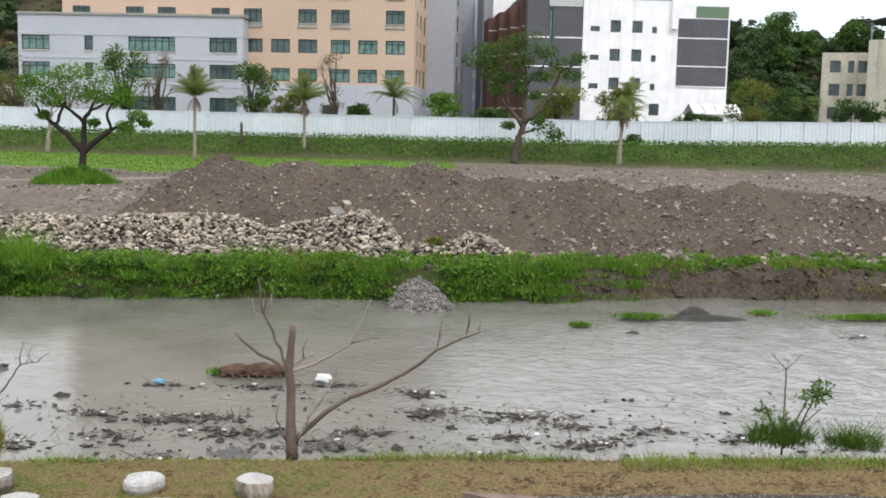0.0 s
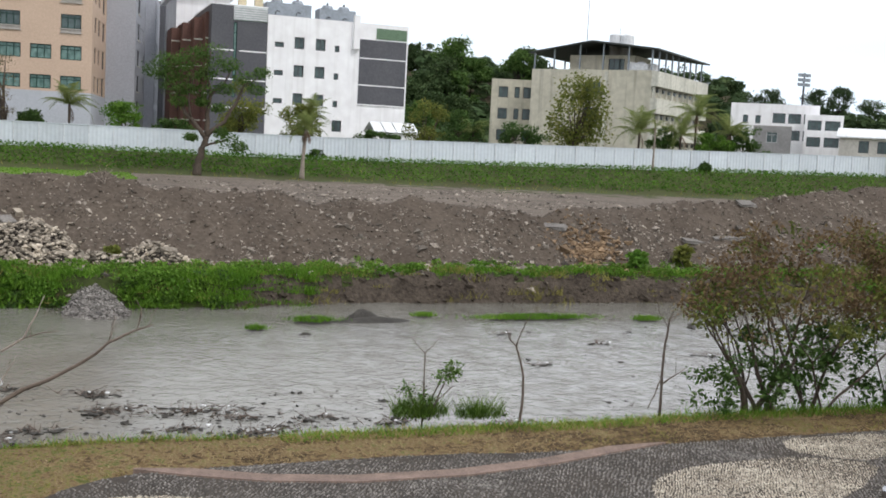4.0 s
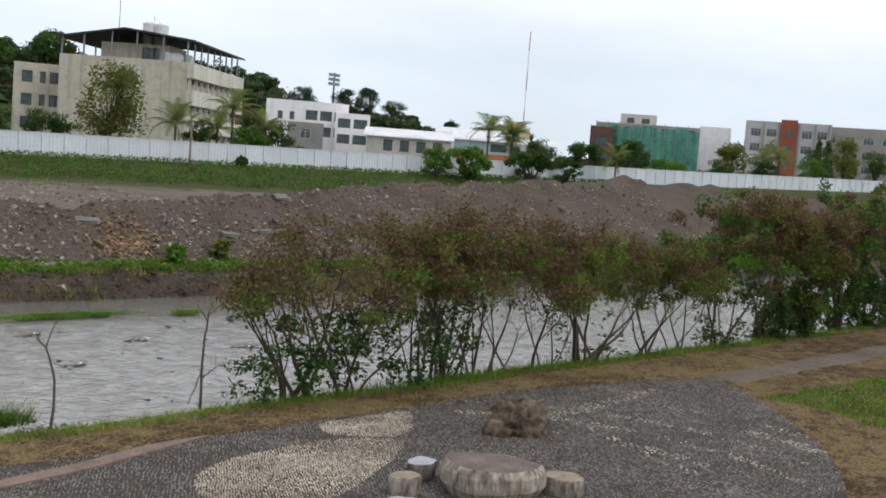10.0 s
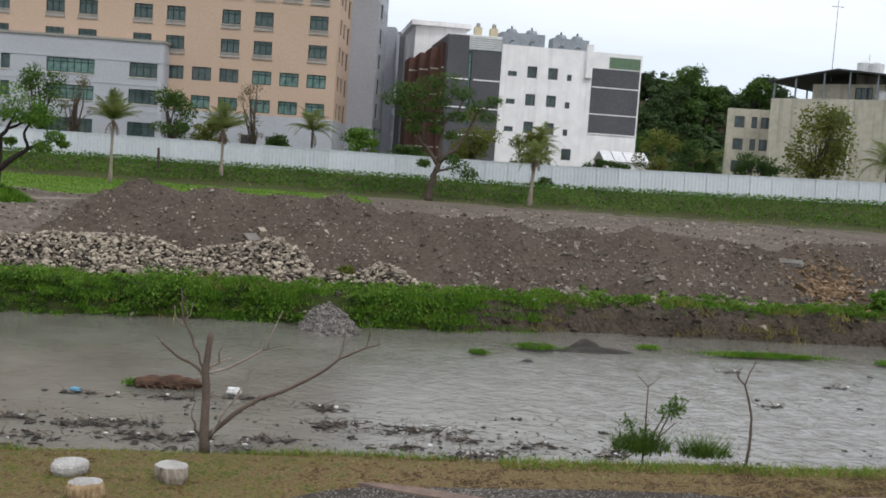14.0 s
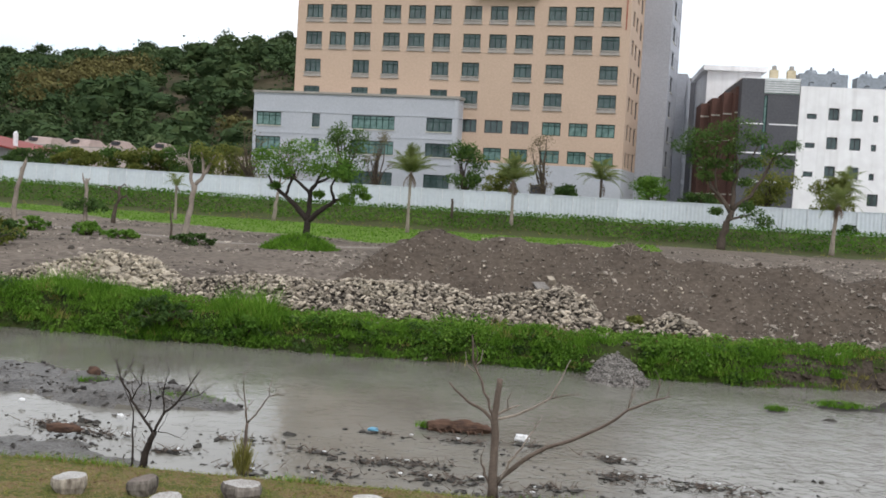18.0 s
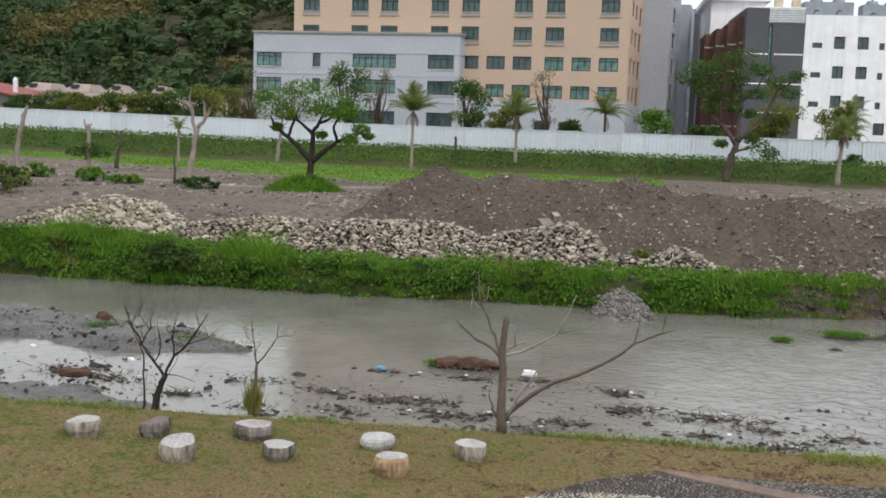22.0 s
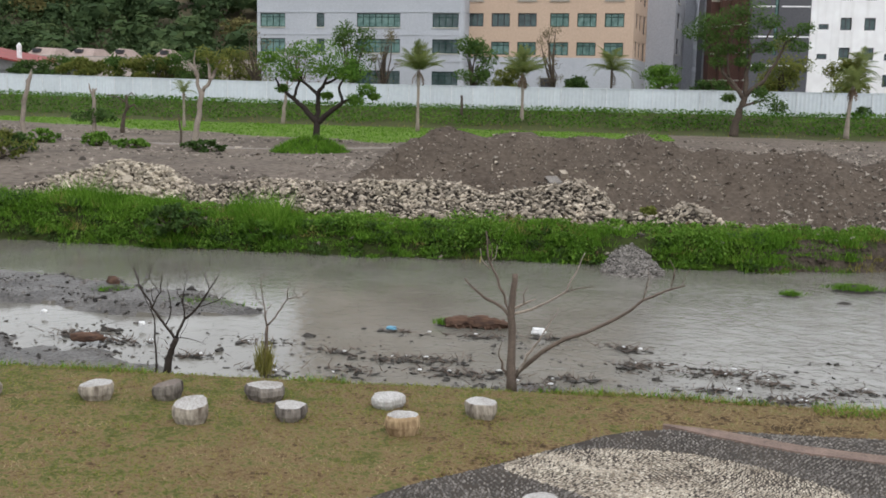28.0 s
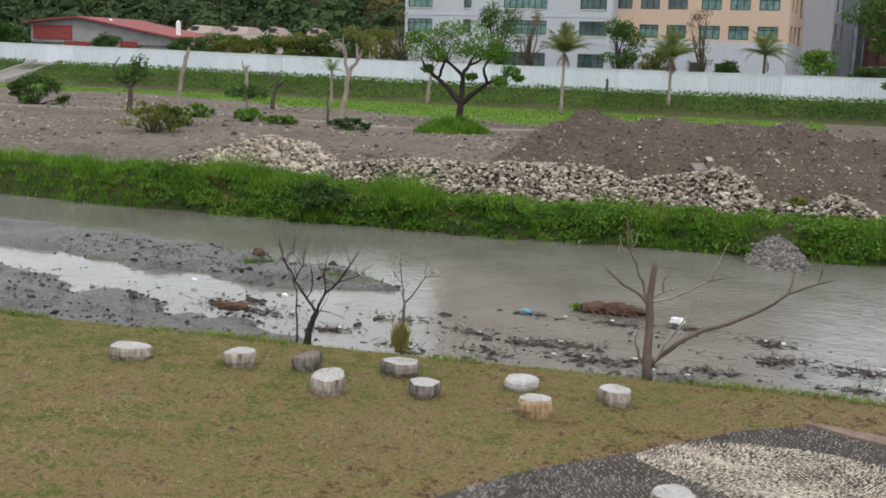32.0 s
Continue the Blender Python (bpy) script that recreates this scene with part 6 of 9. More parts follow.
def hill(name, label, f, xs, ys, count, rmin, rmax, seed, keep=None):
    b = Build()
    nx = len(xs)
    b.v = [(x, y, f(x, y) - 0.6) for y in ys for x in xs]
    for j in range(len(ys) - 1):
        for i in range(nx - 1):
            b.f.append((j * nx + i, j * nx + i + 1, (j + 1) * nx + i + 1, (j + 1) * nx + i))
            b.mi.append(0)
    tagged(b.obj(name, M_HILLSOIL, smooth=True), label, "hill", kind="structure")
    rnd = random.Random(seed)
    cs, rr = [], []
    for k in range(count):
        x, y = rnd.uniform(xs[0], xs[-1]), ys[0] + 160 * rnd.random()
        z = f(x, y)
        if z < 1.0 and rnd.random() < 0.5 or (keep and not keep(x, y, rnd)):
            continue
        r = rnd.uniform(rmin, rmax)
        for q in range(3):
            cs.append((x + rnd.uniform(-0.7, 0.7) * r, y + rnd.uniform(-0.7, 0.7) * r, z + r * rnd.uniform(0.4, 0.9)))
            rr.append([r * 0.75, r * 0.75, r * 0.5])
    return cs, rr


def bare_slope(x, y, rnd):
    """A bare brown scar under the ridge, thinly grown over; woods everywhere else."""
    u, v = (x + 86 + 0.35 * (y - 240)) / 16, (y - 238) / 34
    return u * u + v * v > 1 + 0.9 * n2(x, y, 0.05, 31.0) or rnd.random() < 0.36


BLOB = bmesh.new()
bmesh.ops.create_icosphere(BLOB, subdivisions=2, radius=1.0)
BLOB.verts.ensure_lookup_table()
BLOB_V = np.array([v.co[:] for v in BLOB.verts])
BLOB_F = np.array([[v.index for v in f.verts] for f in BLOB.faces])
BLOB.free()


def crown_bodies(name, label, cs, rr, m):
    """Lumpy tree crowns seen from afar, each a ragged shell of leafy facets."""
    out = []
    for c, r in zip(cs, rr):
        v = BLOB_V * (1 + RNG.uniform(-0.3, 0.2, (len(BLOB_V), 1))) * r + c
        out.append((v[BLOB_F] + RNG.normal(0, 0.12, (len(BLOB_F), 3, 3)) * r).reshape(-1, 3))
    tagged(raw_mesh(name, np.concatenate(out), 3, m), label, "woods", kind="stuff")


cs, rr = hill("hill_left", "wooded hillside with a bare brown scar", hill_left, axis((-430, 80, 9)), axis((150, 430, 9)), 4600, 2.4, 5.6, 5, bare_slope)
cs, rr = np.array(cs), np.array(rr)
dry = np.array([((x + 116) / 12) ** 2 + ((y - 238) / 20) ** 2 < 1 + 0.8 * n2(x, y, 0.06, 37.0) or n2(x, y, 0.05, 38.0) > 0.62 for x, y, _ in cs])
tint = RNG.random(len(cs)) < 0.33
for nm, sel, m, lab, n in (("dry_hillside", dry, M_WOODSDRY, "half-dry yellowish bamboo and scrub on the hillside", 40000), ("hillside", ~dry & ~tint, M_WOODS, "dense dark green hillside woods", 150000),
                           ("light_hillside", ~dry & tint, M_WOODSLIGHT, "lighter green crowns among the hillside woods", 80000)):
    crown_bodies(nm + "_crowns", lab, cs[sel][::4], rr[sel][::4] * 0.85, m)
    w = raw_mesh(nm + "_trees", leaf_verts(blob_points(cs[sel], rr[sel] * 1.12, n), 0.7, 0.6, 0.8), 4, m)
    tagged(w, lab, "woods", kind="stuff")
cs, rr = hill("hill_right", "low wooded ridge behind the buildings", hill_right, axis((50, 310, 6)), axis((178, 330, 6)), 2600, 1.8, 3.4, 6)
cs, rr = np.array(cs), np.array(rr)
crown_bodies("ridge_crowns", "dark green crowns on the low ridge", cs[::4], rr[::4] * 1.1, M_WOODS)
w = raw_mesh("ridge_trees", leaf_verts(blob_points(cs, rr * 1.2, 80000), 0.6, 0.5, 0.8), 4, M_WOODS)
tagged(w, "dark green woods on the low ridge", "woods", kind="stuff")
for i, (x, y, top, wd) in enumerate(((76, 228, 26, 9), (84, 229, 25, 8), (101, 226, 26.5, 10), (92, 230, 24, 6), (159, 230, 23.5, 8), (171, 230, 22.0, 9), (186, 230, 23, 9), (193, 230, 24, 8), (203, 230, 21.5, 8), (210, 230, 18, 6), (226, 230, 18.5, 5),
                                     (240, 232, 17, 7), (252, 230, 18, 8), (262, 231, 17, 8))):
    clump_tree(x, y, hill_right(x, y) - 0.5, top, wd, "dark umbrella-crowned tree on the ridge line", M_WOODS, 2600, 0.45, 300 + i, bark=M_BARKDARK, group="ridge trees")
rr2 = random.Random(404)
for i in range(26):
    x, y = 57 + 44 * rr2.random(), 176 + 40 * rr2.random()
    z0 = hill_right(x, y) - 0.5
    clump_tree(x, y, z0, z0 + rr2.uniform(8, 11.5), rr2.uniform(8, 11), "dense dark green tree on the low ridge", rr2.choice((M_WOODS, M_WOODSLIGHT, M_LEAFMID)), 2300, 0.55, 420 + i, bark=M_BARKDARK, group="ridge trees")
for i, (x, top) in enumerate(((-172, 38.5), (-160, 39.5), (-141, 39.5), (-128, 41.5), (-116, 41.5), (-104, 46), (-95, 43), (-86, 46), (-150, 38.5), (-181, 38), (-134, 39), (-110, 41))):
    clump_tree(x, 300, hill_left(x, 300) - 1.0, top, 9, "dark tree standing on the hill's skyline", M_WOODS, 2600, 0.5, 330 + i, bark=M_BARKDARK, group="skyline trees")


# ---- near bank: paving, stump stools, rock ----
LEAF_A = ((-0.92, 11.2), (-0.5, 11.66), (0.02, 11.96), (0.8, 12.06), (1.44, 11.95), (2.3, 11.5), (2.9, 10.9), (2.6, 10.1), (1.4, 9.7), (0.3, 10.2), (-0.05, 10.58), (-0.54, 10.87))
LEAF_B = ((6.9, 10.9), (7.1, 11.3), (7.7, 11.78), (9.0, 12.0), (10.0, 12.0), (10.9, 11.5), (10.2, 10.9), (9.2, 10.3), (8.2, 9.8), (7.2, 9.6), (6.7, 10.2))
LEAF_C = ((9.95, 12.3), (10.25, 12.85), (11.2, 12.85), (12.2, 12.9), (11.8, 12.3), (11.0, 11.6), (10.3, 11.9))
LEAF_A, LEAF_B, LEAF_C = softened(LEAF_A), softened(LEAF_B), softened(LEAF_C)
BORDER = ((1.0, 12.98), (1.6, 12.76), (2.5, 12.36), (3.5, 12.14), (4.9, 12.14), (6.2, 12.38), (7.4, 12.76), (8.3, 12.92))


M_CEMENT = mat("dark_cement_bed", (0.075, 0.062, 0.05), 0.9, (0.035, 0.03, 0.026), 1.2, 25, 0.5, 0.006)
M_PEBBLEDARK = mat("dark_pebble", (0.155, 0.142, 0.13), 0.65, (0.06, 0.053, 0.047), 0.9, 14, 0.2, 0.004, light=(0.26, 0.24, 0.215), island=0.6)
M_PEBBLEWHITE = mat("white_pebble", (0.46, 0.405, 0.32), 0.7, (0.17, 0.135, 0.10), 1.1, 16, 0.2, 0.004, light=(0.68, 0.63, 0.53), island=0.35)
M_BORDER = mat("reddish_gravel_border", (0.265, 0.19, 0.155), 0.9, (0.12, 0.09, 0.075), 3.5, 40, 0.4, 0.006)
M_PATH = mat("worn_cement_path", (0.17, 0.14, 0.112), 0.95, (0.09, 0.07, 0.05), 0.8, 12, 0.4, 0.01)
b = Build()
b.add([(x, y, 0.012) for x, y in PLAZA], [tuple(range(len(PLAZA)))])
b.add([(x, y, -0.2) for x, y in PLAZA], [])
for i in range(len(PLAZA)):
    j = (i + 1) % len(PLAZA)
    o = len(PLAZA)
    b.f.append((i, o + i, o + j, j))
    b.mi.append(0)
paving = tagged(b.obj("pavement", M_CEMENT), "pebble-set cement plaza with pale leaf-shaped figures", "pavement", kind="structure")
b = Build()
L = [Vector((x, y, 0)) for x, y in BORDER]
vs = []
for i, p in enumerate(L):
    d = (L[min(i + 1, len(L) - 1)] - L[max(i - 1, 0)]).normalized()
    s = Vector((-d.y, d.x, 0)) * (0.13 if 0 < i < len(L) - 1 else 0.02)
    vs += [p - s + Vector((0, 0, 0.036)), p + s + Vector((0, 0, 0.036)), p - s - Vector((0, 0, 0.02)), p + s - Vector((0, 0, 0.02))]
fs = []
for i in range(len(L) - 1):
    o, q = i * 4, i * 4 + 4
    fs += [(o, q, q + 1, o + 1), (o + 2, q + 2, q, o), (o + 1, q + 1, q + 3, o + 3)]
b.add(vs, fs)
tagged(b.obj("trim_border", M_BORDER), "curved reddish gravel border strip in the plaza", "border", kind="structure")
b = Build()
runs = axis((20.2, 46, 0.4))
for i, x in enumerate(runs):
    mid = 11.95 + 0.002 * (x - 20) ** 2 + 0.02 * (x - 20)
    wide = 0.5 + 0.12 * n2(x, 0, 0.9, 3.0) + 0.12 * n2(x, 0, 2.4, 8.0)
    for k in range(5):
        yy = mid + (k - 2) / 2 * wide
        b.v.append((x, yy, ground_z(x, yy) + (0.022 if 0 < k < 4 else -0.01)))
    if i:
        for k in range(4):
            o = (i - 1) * 5 + k
            b.f.append((o, o + 5, o + 6, o + 1))
            b.mi.append(0)
tagged(b.obj("path", M_PATH), "worn cement path along the bank", "path", kind="structure")


def pebbles(name, label, inside_fn, x0, x1, y0, y1, step, m, seed, size, keep=1.0, z=0.012):
    """Pebbles pressed into the cement in wavering rows: low domes, longer than wide."""
    rnd = random.Random(seed)
    vs, fs = [], []
    y, row = y0, 0
    while y < y1:
        x = x0 + (row % 2) * step * 0.5
        while x < x1:
            wob = 0.34 * n2(x, y, 0.8, seed) + 0.12 * n2(x, y, 2.1, seed + 2)
            px, py = x + 0.4 * wob + rnd.uniform(-0.24, 0.24) * step, y + wob + rnd.uniform(-0.2, 0.2) * step
            if rnd.random() < keep and inside_fn(px, py):
                a = 1.25 + 1.6 * n2(px, py, 0.5, seed + 5) + rnd.uniform(-0.45, 0.45)
                ca, sa = math.cos(a), math.sin(a)
                rl, rs, h = size * rnd.uniform(0.42, 0.66), size * rnd.uniform(0.2, 0.32), size * rnd.uniform(0.25, 0.42)
                o = len(vs)
                for k in range(6):
                    q = k * math.tau / 6
                    u, v = math.cos(q) * rl, math.sin(q) * rs
                    vs.append((px + u * ca - v * sa, py + u * sa + v * ca, z))
                vs.append((px + rnd.uniform(-0.2, 0.2) * rs, py + rnd.uniform(-0.2, 0.2) * rs, z + h))
                fs += [(o + k, o + (k + 1) % 6, o + 6) for k in range(6)]
            x += step
        y += step * 0.8
        row += 1
    b = Build()
    b.add(vs, fs)
    ob = b.obj(name, m, paving, smooth=True)
    ob["label"], ob["kind"] = label, "stuff"
    return ob


def white_zone(x, y):
    return inside(LEAF_A, x, y) or inside(LEAF_B, x, y) or inside(LEAF_C, x, y)


def streak(x, y):
    """Worn arcs of pale pebbles round the table."""
    r, a = math.hypot(x - 10.5, (y - 8.8)), math.atan2(y - 8.8, x - 10.5)
    return (abs(r - 4.3) < 0.13 and -0.6 < a < 1.0 or abs(y - (11.4 + 0.12 * (x - 14))) < 0.16 and 13.3 < x < 18 or abs(x - 13.6 - 0.3 * (y - 9)) < 0.12 and 8 < y < 11.2
            or abs(r - 5.2) < 0.10 and -0.3 < a < 1.1 or abs(r - 3.4) < 0.12 and -0.2 < a < 0.9 and n2(x, y, 0.9, 4) > -0.1 or abs(r - 6.7) < 0.12 and -0.5 < a < 0.6 and n2(x, y, 0.9, 5) > 0 or abs(r - 6.0) < 0.2 and -0.55 < a < 0.05 and n2(x, y, 1.5, 3) > -0.1) and n2(x, y, 2.2, 9) > -0.3


pebbles("white_pebbles", "cream and white pebbles set in leaf shapes", white_zone, -1.2, 12.4, 9.5, 13.1, 0.041, M_PEBBLEWHITE, 3, 0.043, 0.92)
pebbles("dark_pebbles", "small dark grey pebbles set in cement", lambda x, y: inside(PLAZA, x, y) and not white_zone(x, y) and n2(x, y, 0.7, 17) > -0.9 and (inside(PLAZA, x - 0.3, y + 0.3) or n2(x, y, 3.0, 27) > -0.3), -3.6, 20.4, 6.3, 13.2, 0.054, M_PEBBLEDARK, 4, 0.051)
pebbles("pale_pebble_streaks", "worn streaks of pale pebbles in the plaza", lambda x, y: inside(PLAZA, x, y) and not white_zone(x, y) and streak(x, y), 8, 20, 6.5, 13.0, 0.06, M_PEBBLEWHITE, 6, 0.056, 0.34, 0.018)

M_STUMPBARK = mat("weathered_stump_side", (0.47, 0.42, 0.35), 0.9, (0.07, 0.05, 0.036), 7.0, 20, 0.9, 0.03, stretch=(1, 1, 0.35))
M_STUMPWARM = mat("ochre_stump_side", (0.50, 0.37, 0.22), 0.9, (0.16, 0.10, 0.055), 7.0, 20, 0.9, 0.03, stretch=(1, 1, 0.4))
M_STUMPDARK = mat("dark_stump_side", (0.27, 0.24, 0.21), 0.9, (0.035, 0.028, 0.024), 7.0, 20, 0.9, 0.03, stretch=(1, 1, 0.35))


def ring_material(name, pale, mid):
    m = mat(name, pale, 0.75, mid, 3.0, 35, 0.3, 0.004)
    nt = m.node_tree
    bs = nt.nodes["Principled BSDF"]
    tc = nt.nodes.new("ShaderNodeTexCoord")
    wv = nt.nodes.new("ShaderNodeTexWave")
    wv.wave_type, wv.rings_direction = "RINGS", "Z"
    wv.inputs["Scale"].default_value, wv.inputs["Distortion"].default_value, wv.inputs["Detail"].default_value = 14, 2.5, 2
    nt.links.new(tc.outputs["Object"], wv.inputs["Vector"])
    mx = nt.nodes.new("ShaderNodeMix")
    mx.data_type, mx.blend_type = "RGBA", "MULTIPLY"
    mx.inputs[0].default_value = 0.25
    src = bs.inputs["Base Color"].links[0].from_socket
    nt.links.new(src, mx.inputs[6])
    nt.links.new(wv.outputs["Color"], mx.inputs[7])
    nt.links.new(mx.outputs[2], bs.inputs["Base Color"])
    return m


M_CUTPALE = ring_material("pale_sawn_face", (0.58, 0.57, 0.55), (0.27, 0.245, 0.22))
M_CUTBROWN = ring_material("brown_sawn_face", (0.25, 0.205, 0.175), (0.10, 0.08, 0.066))


def stump(x, y, w, d, h, label, seed, side=None, face=None, turn=0, name="stump_stool", category="stool", group="stump stools on the lawn", bulge=0.06, tilt=(0, 0), z=None):
    rnd = random.Random(seed)
    z = (ground_z(x, y) if z is None else z) - 0.03
    root = empty(name, pose(x, y, z, 0, 0, turn))
    tagged(root, label, category, group)
    n = 16
    h *= 0.92 if group == "stump stools on the lawn" else 1.0
    wob = [1 + 0.09 * math.sin(2 * k * math.tau / n + seed * 1.7) + 0.06 * math.sin(3 * k * math.tau / n + seed) + 0.06 * math.sin(5 * k * math.tau / n + seed * 2) + rnd.uniform(-0.05, 0.05) for k in range(n)]
    torn = [rnd.uniform(-0.05, 0.05) for _ in range(n)]

    def ring(zz, f):
        return [(math.cos(k * math.tau / n) * w / 2 * f * wob[k], math.sin(k * math.tau / n) * d / 2 * f * (wob[k] if f > 0.5 else 1),
                 zz + (tilt[0] * math.cos(k * math.tau / n) + tilt[1] * math.sin(k * math.tau / n)) * f * (zz / h) + torn[k] * h * (0.9 if 0.1 * h < zz < 0.9 * h else 0)) for k in range(n)]
    b = Build()
    levels = ((-0.03, 0.76), (0.12 * h, 0.82 + bulge * 0.5), (h * 0.5, 0.97 + bulge), (h * 0.82, 1 + bulge * 0.6), (h * 0.96, 0.985), (h, 0.95))
    vs = [p for zz, f in levels for p in ring(zz, f)]
    fs = [(i * n + k, i * n + (k + 1) % n, (i + 1) * n + (k + 1) % n, (i + 1) * n + k) for i in range(len(levels) - 1) for k in range(n)]
    b.add(vs, fs)
    part("bark", b, side or M_STUMPBARK, root)
    b = Build()
    vs = ring(h, 0.952) + ring(h + 0.006, 0.6) + ring(h - 0.002, 0.25)
    fs = [(i * n + k, i * n + (k + 1) % n, (i + 1) * n + (k + 1) % n, (i + 1) * n + k) for i in range(2) for k in range(n)] + [tuple(2 * n + k for k in range(n))]
    b.add(vs, fs)
    part("cut_face", b, face or M_CUTPALE, root, "pale sawn top", smooth=True)
    return root


stump(-7.75, 12.5, 0.56, 0.44, 0.22, "wide low weathered stump stool on the lawn", 1)
stump(-6.25, 12.75, 0.46, 0.42, 0.24, "pale weathered stump stool with torn bark", 2, tilt=(0.03, 0))
stump(-5.35, 12.95, 0.38, 0.38, 0.25, "brown streaked stump stool on the lawn", 3, M_STUMPDARK, M_CUTBROWN, tilt=(0.03, 0.0))
stump(-4.7, 12.08, 0.40, 0.36, 0.30, "pale stump stool tilted towards the river path", 4, face=M_CUTPALE, tilt=(0.0, 0.05))
stump(-4.08, 13.1, 0.46, 0.42, 0.24, "dark-sided stump stool with a pale top", 5, M_STUMPDARK, bulge=0.1)
stump(-3.55, 12.38, 0.40, 0.38, 0.22, "grey stump stool with a smooth pale top", 6, M_STUMPDARK)
stump(-2.47, 13.12, 0.44, 0.40, 0.19, "low pale grey stump stool", 7, M_CUTPALE)
stump(-2.1, 12.1, 0.36, 0.36, 0.28, "yellowish stump stool with a domed top", 8, M_STUMPWARM, bulge=0.12)
stump(-1.25, 12.95, 0.40, 0.40, 0.25, "tapered brown stump stool with a pale top", 9, bulge=0.0)
stump(-0.35, 10.0, 0.46, 0.42, 0.27, "pale stump stool standing on the plaza pebbles", 10, bulge=0.1)
G2 = "stump stools round the table"
stump(10.0, 8.97, 1.16, 1.0, 0.53, "broad brown stump table on the pebble plaza", 20, None, M_CUTBROWN, -38, "stump_table", "table", "", 0.1)
M_CUTWARM = ring_material("warm_sawn_face", (0.44, 0.37, 0.29), (0.20, 0.15, 0.105))
M_CUTBLUE = ring_material("bluish_sawn_face", (0.50, 0.52, 0.56), (0.30, 0.30, 0.32))
for i, (x, y, w, lab, sd, fc) in enumerate(((9.7, 9.92, 0.43, "grey stump stool with a bluish pale top", M_STUMPDARK, M_CUTBLUE), (9.05, 9.53, 0.38, "cracked pale stump stool beside the table", None, M_CUTWARM), (10.87, 8.46, 0.52, "yellowish stump stool beside the table", None, M_CUTWARM),
                                           (10.8, 9.44, 0.44, "bluish-topped stump stool behind the table", M_STUMPDARK, M_CUTBLUE), (9.4, 8.15, 0.40, "pale-topped stump stool before the table", M_STUMPDARK, M_CUTPALE), (8.33, 8.76, 0.46, "pale stump stool on the plaza pebbles", M_STUMPDARK, M_CUTBLUE))):
    stump(x, y, w, w * 0.93, 0.35, lab, 30 + i, sd, fc, group=G2, bulge=0.02)


def boulder(name, label, x, y, sx, sy, sz, seed, m, turn=0, z=None, sub=3):
    bm = bmesh.new()
    bmesh.ops.create_icosphere(bm, subdivisions=sub, radius=1.0)
    for v in bm.verts:
        p = v.co * 1.3 + Vector((seed, 0, 0))
        crack = abs(noise.noise(p * 1.9 + Vector((3, 1, 7))))
        ledge = abs(noise.noise(Vector((p.x * 1.2, p.y * 1.2, p.z * 4.2 + seed))))
        k = 1 + 0.34 * noise.noise(p * 1.2) + 0.16 * noise.noise(p * 3.0) + 0.07 * noise.noise(p * 7.0) - 0.14 * max(0.0, 0.16 - crack) / 0.16 - 0.16 * max(0.0, 0.2 - ledge) / 0.2
        v.co = Vector((v.co.x * sx, v.co.y * sy, max(v.co.z, -0.55) * sz)) * k
    me = bpy.data.meshes.new(name)
    bm.to_mesh(me)
    bm.free()
    me.materials.append(m)
    me.polygons.foreach_set("use_smooth", [True] * len(me.polygons))
    ob = new(name, me)
    ob.matrix_world = pose(x, y, (ground_z(x, y) if z is None else z) + sz * 0.45, 0, 0, turn)
    return tagged(ob, label, "rock")


M_ROCK = mat("weathered_rock", (0.15, 0.108, 0.075), 0.9, (0.016, 0.012, 0.009), 2.6, 9, 0.9, 0.05, light=(0.27, 0.215, 0.16))
boulder("boulder", "craggy brown boulder on the pebble plaza", 12.78, 10.95, 0.52, 0.4, 0.46, 4.2, M_ROCK, -20, sub=4)

# ---- dead saplings and shrubs on the near bank ----

def twiggy(lines, seed, count, size):
    """Drawn limbs with thin upswept twigs added along them."""
    rnd = random.Random(seed)
    out = list(lines)
    for _ in range(count):
        line = rnd.choice(lines[1:] or lines)
        k = rnd.randrange(max(0, len(line) - 3), len(line) - 1)
        p = Vector(line[k][:3]).lerp(Vector(line[k + 1][:3]), rnd.random())
        d = Vector((rnd.uniform(-0.75, 0.75), rnd.uniform(-0.3, 0.3), 1)).normalized() * size * rnd.uniform(0.5, 1.2)
        r = min(0.011, line[k + 1][3] * 0.9)
        q = p + d * 0.5 + Vector((rnd.uniform(-0.05, 0.05), 0, 0))
        out.append([(*p, r), (*q, r * 0.7), (*(p + d), r * 0.35)])
    return out


def sapling(x, y, label, lines, name="dead_sapling"):
    lines = [[(*p[:3], p[3] * (0.72 if i or x > 0 else 1.0)) for p in line] for i, line in enumerate(lines)]
    lines = twiggy(lines, int(abs(x) * 100), {-5: 26, -4: 12, -1: 14}.get(int(x), 3), 0.42 if x < -5 else 0.3)
    return branching(x, y, label, lines, M_BARKDARK if x < -5 else M_DEADWOOD, name, "tree", "dead saplings on the bank", z=-0.05)


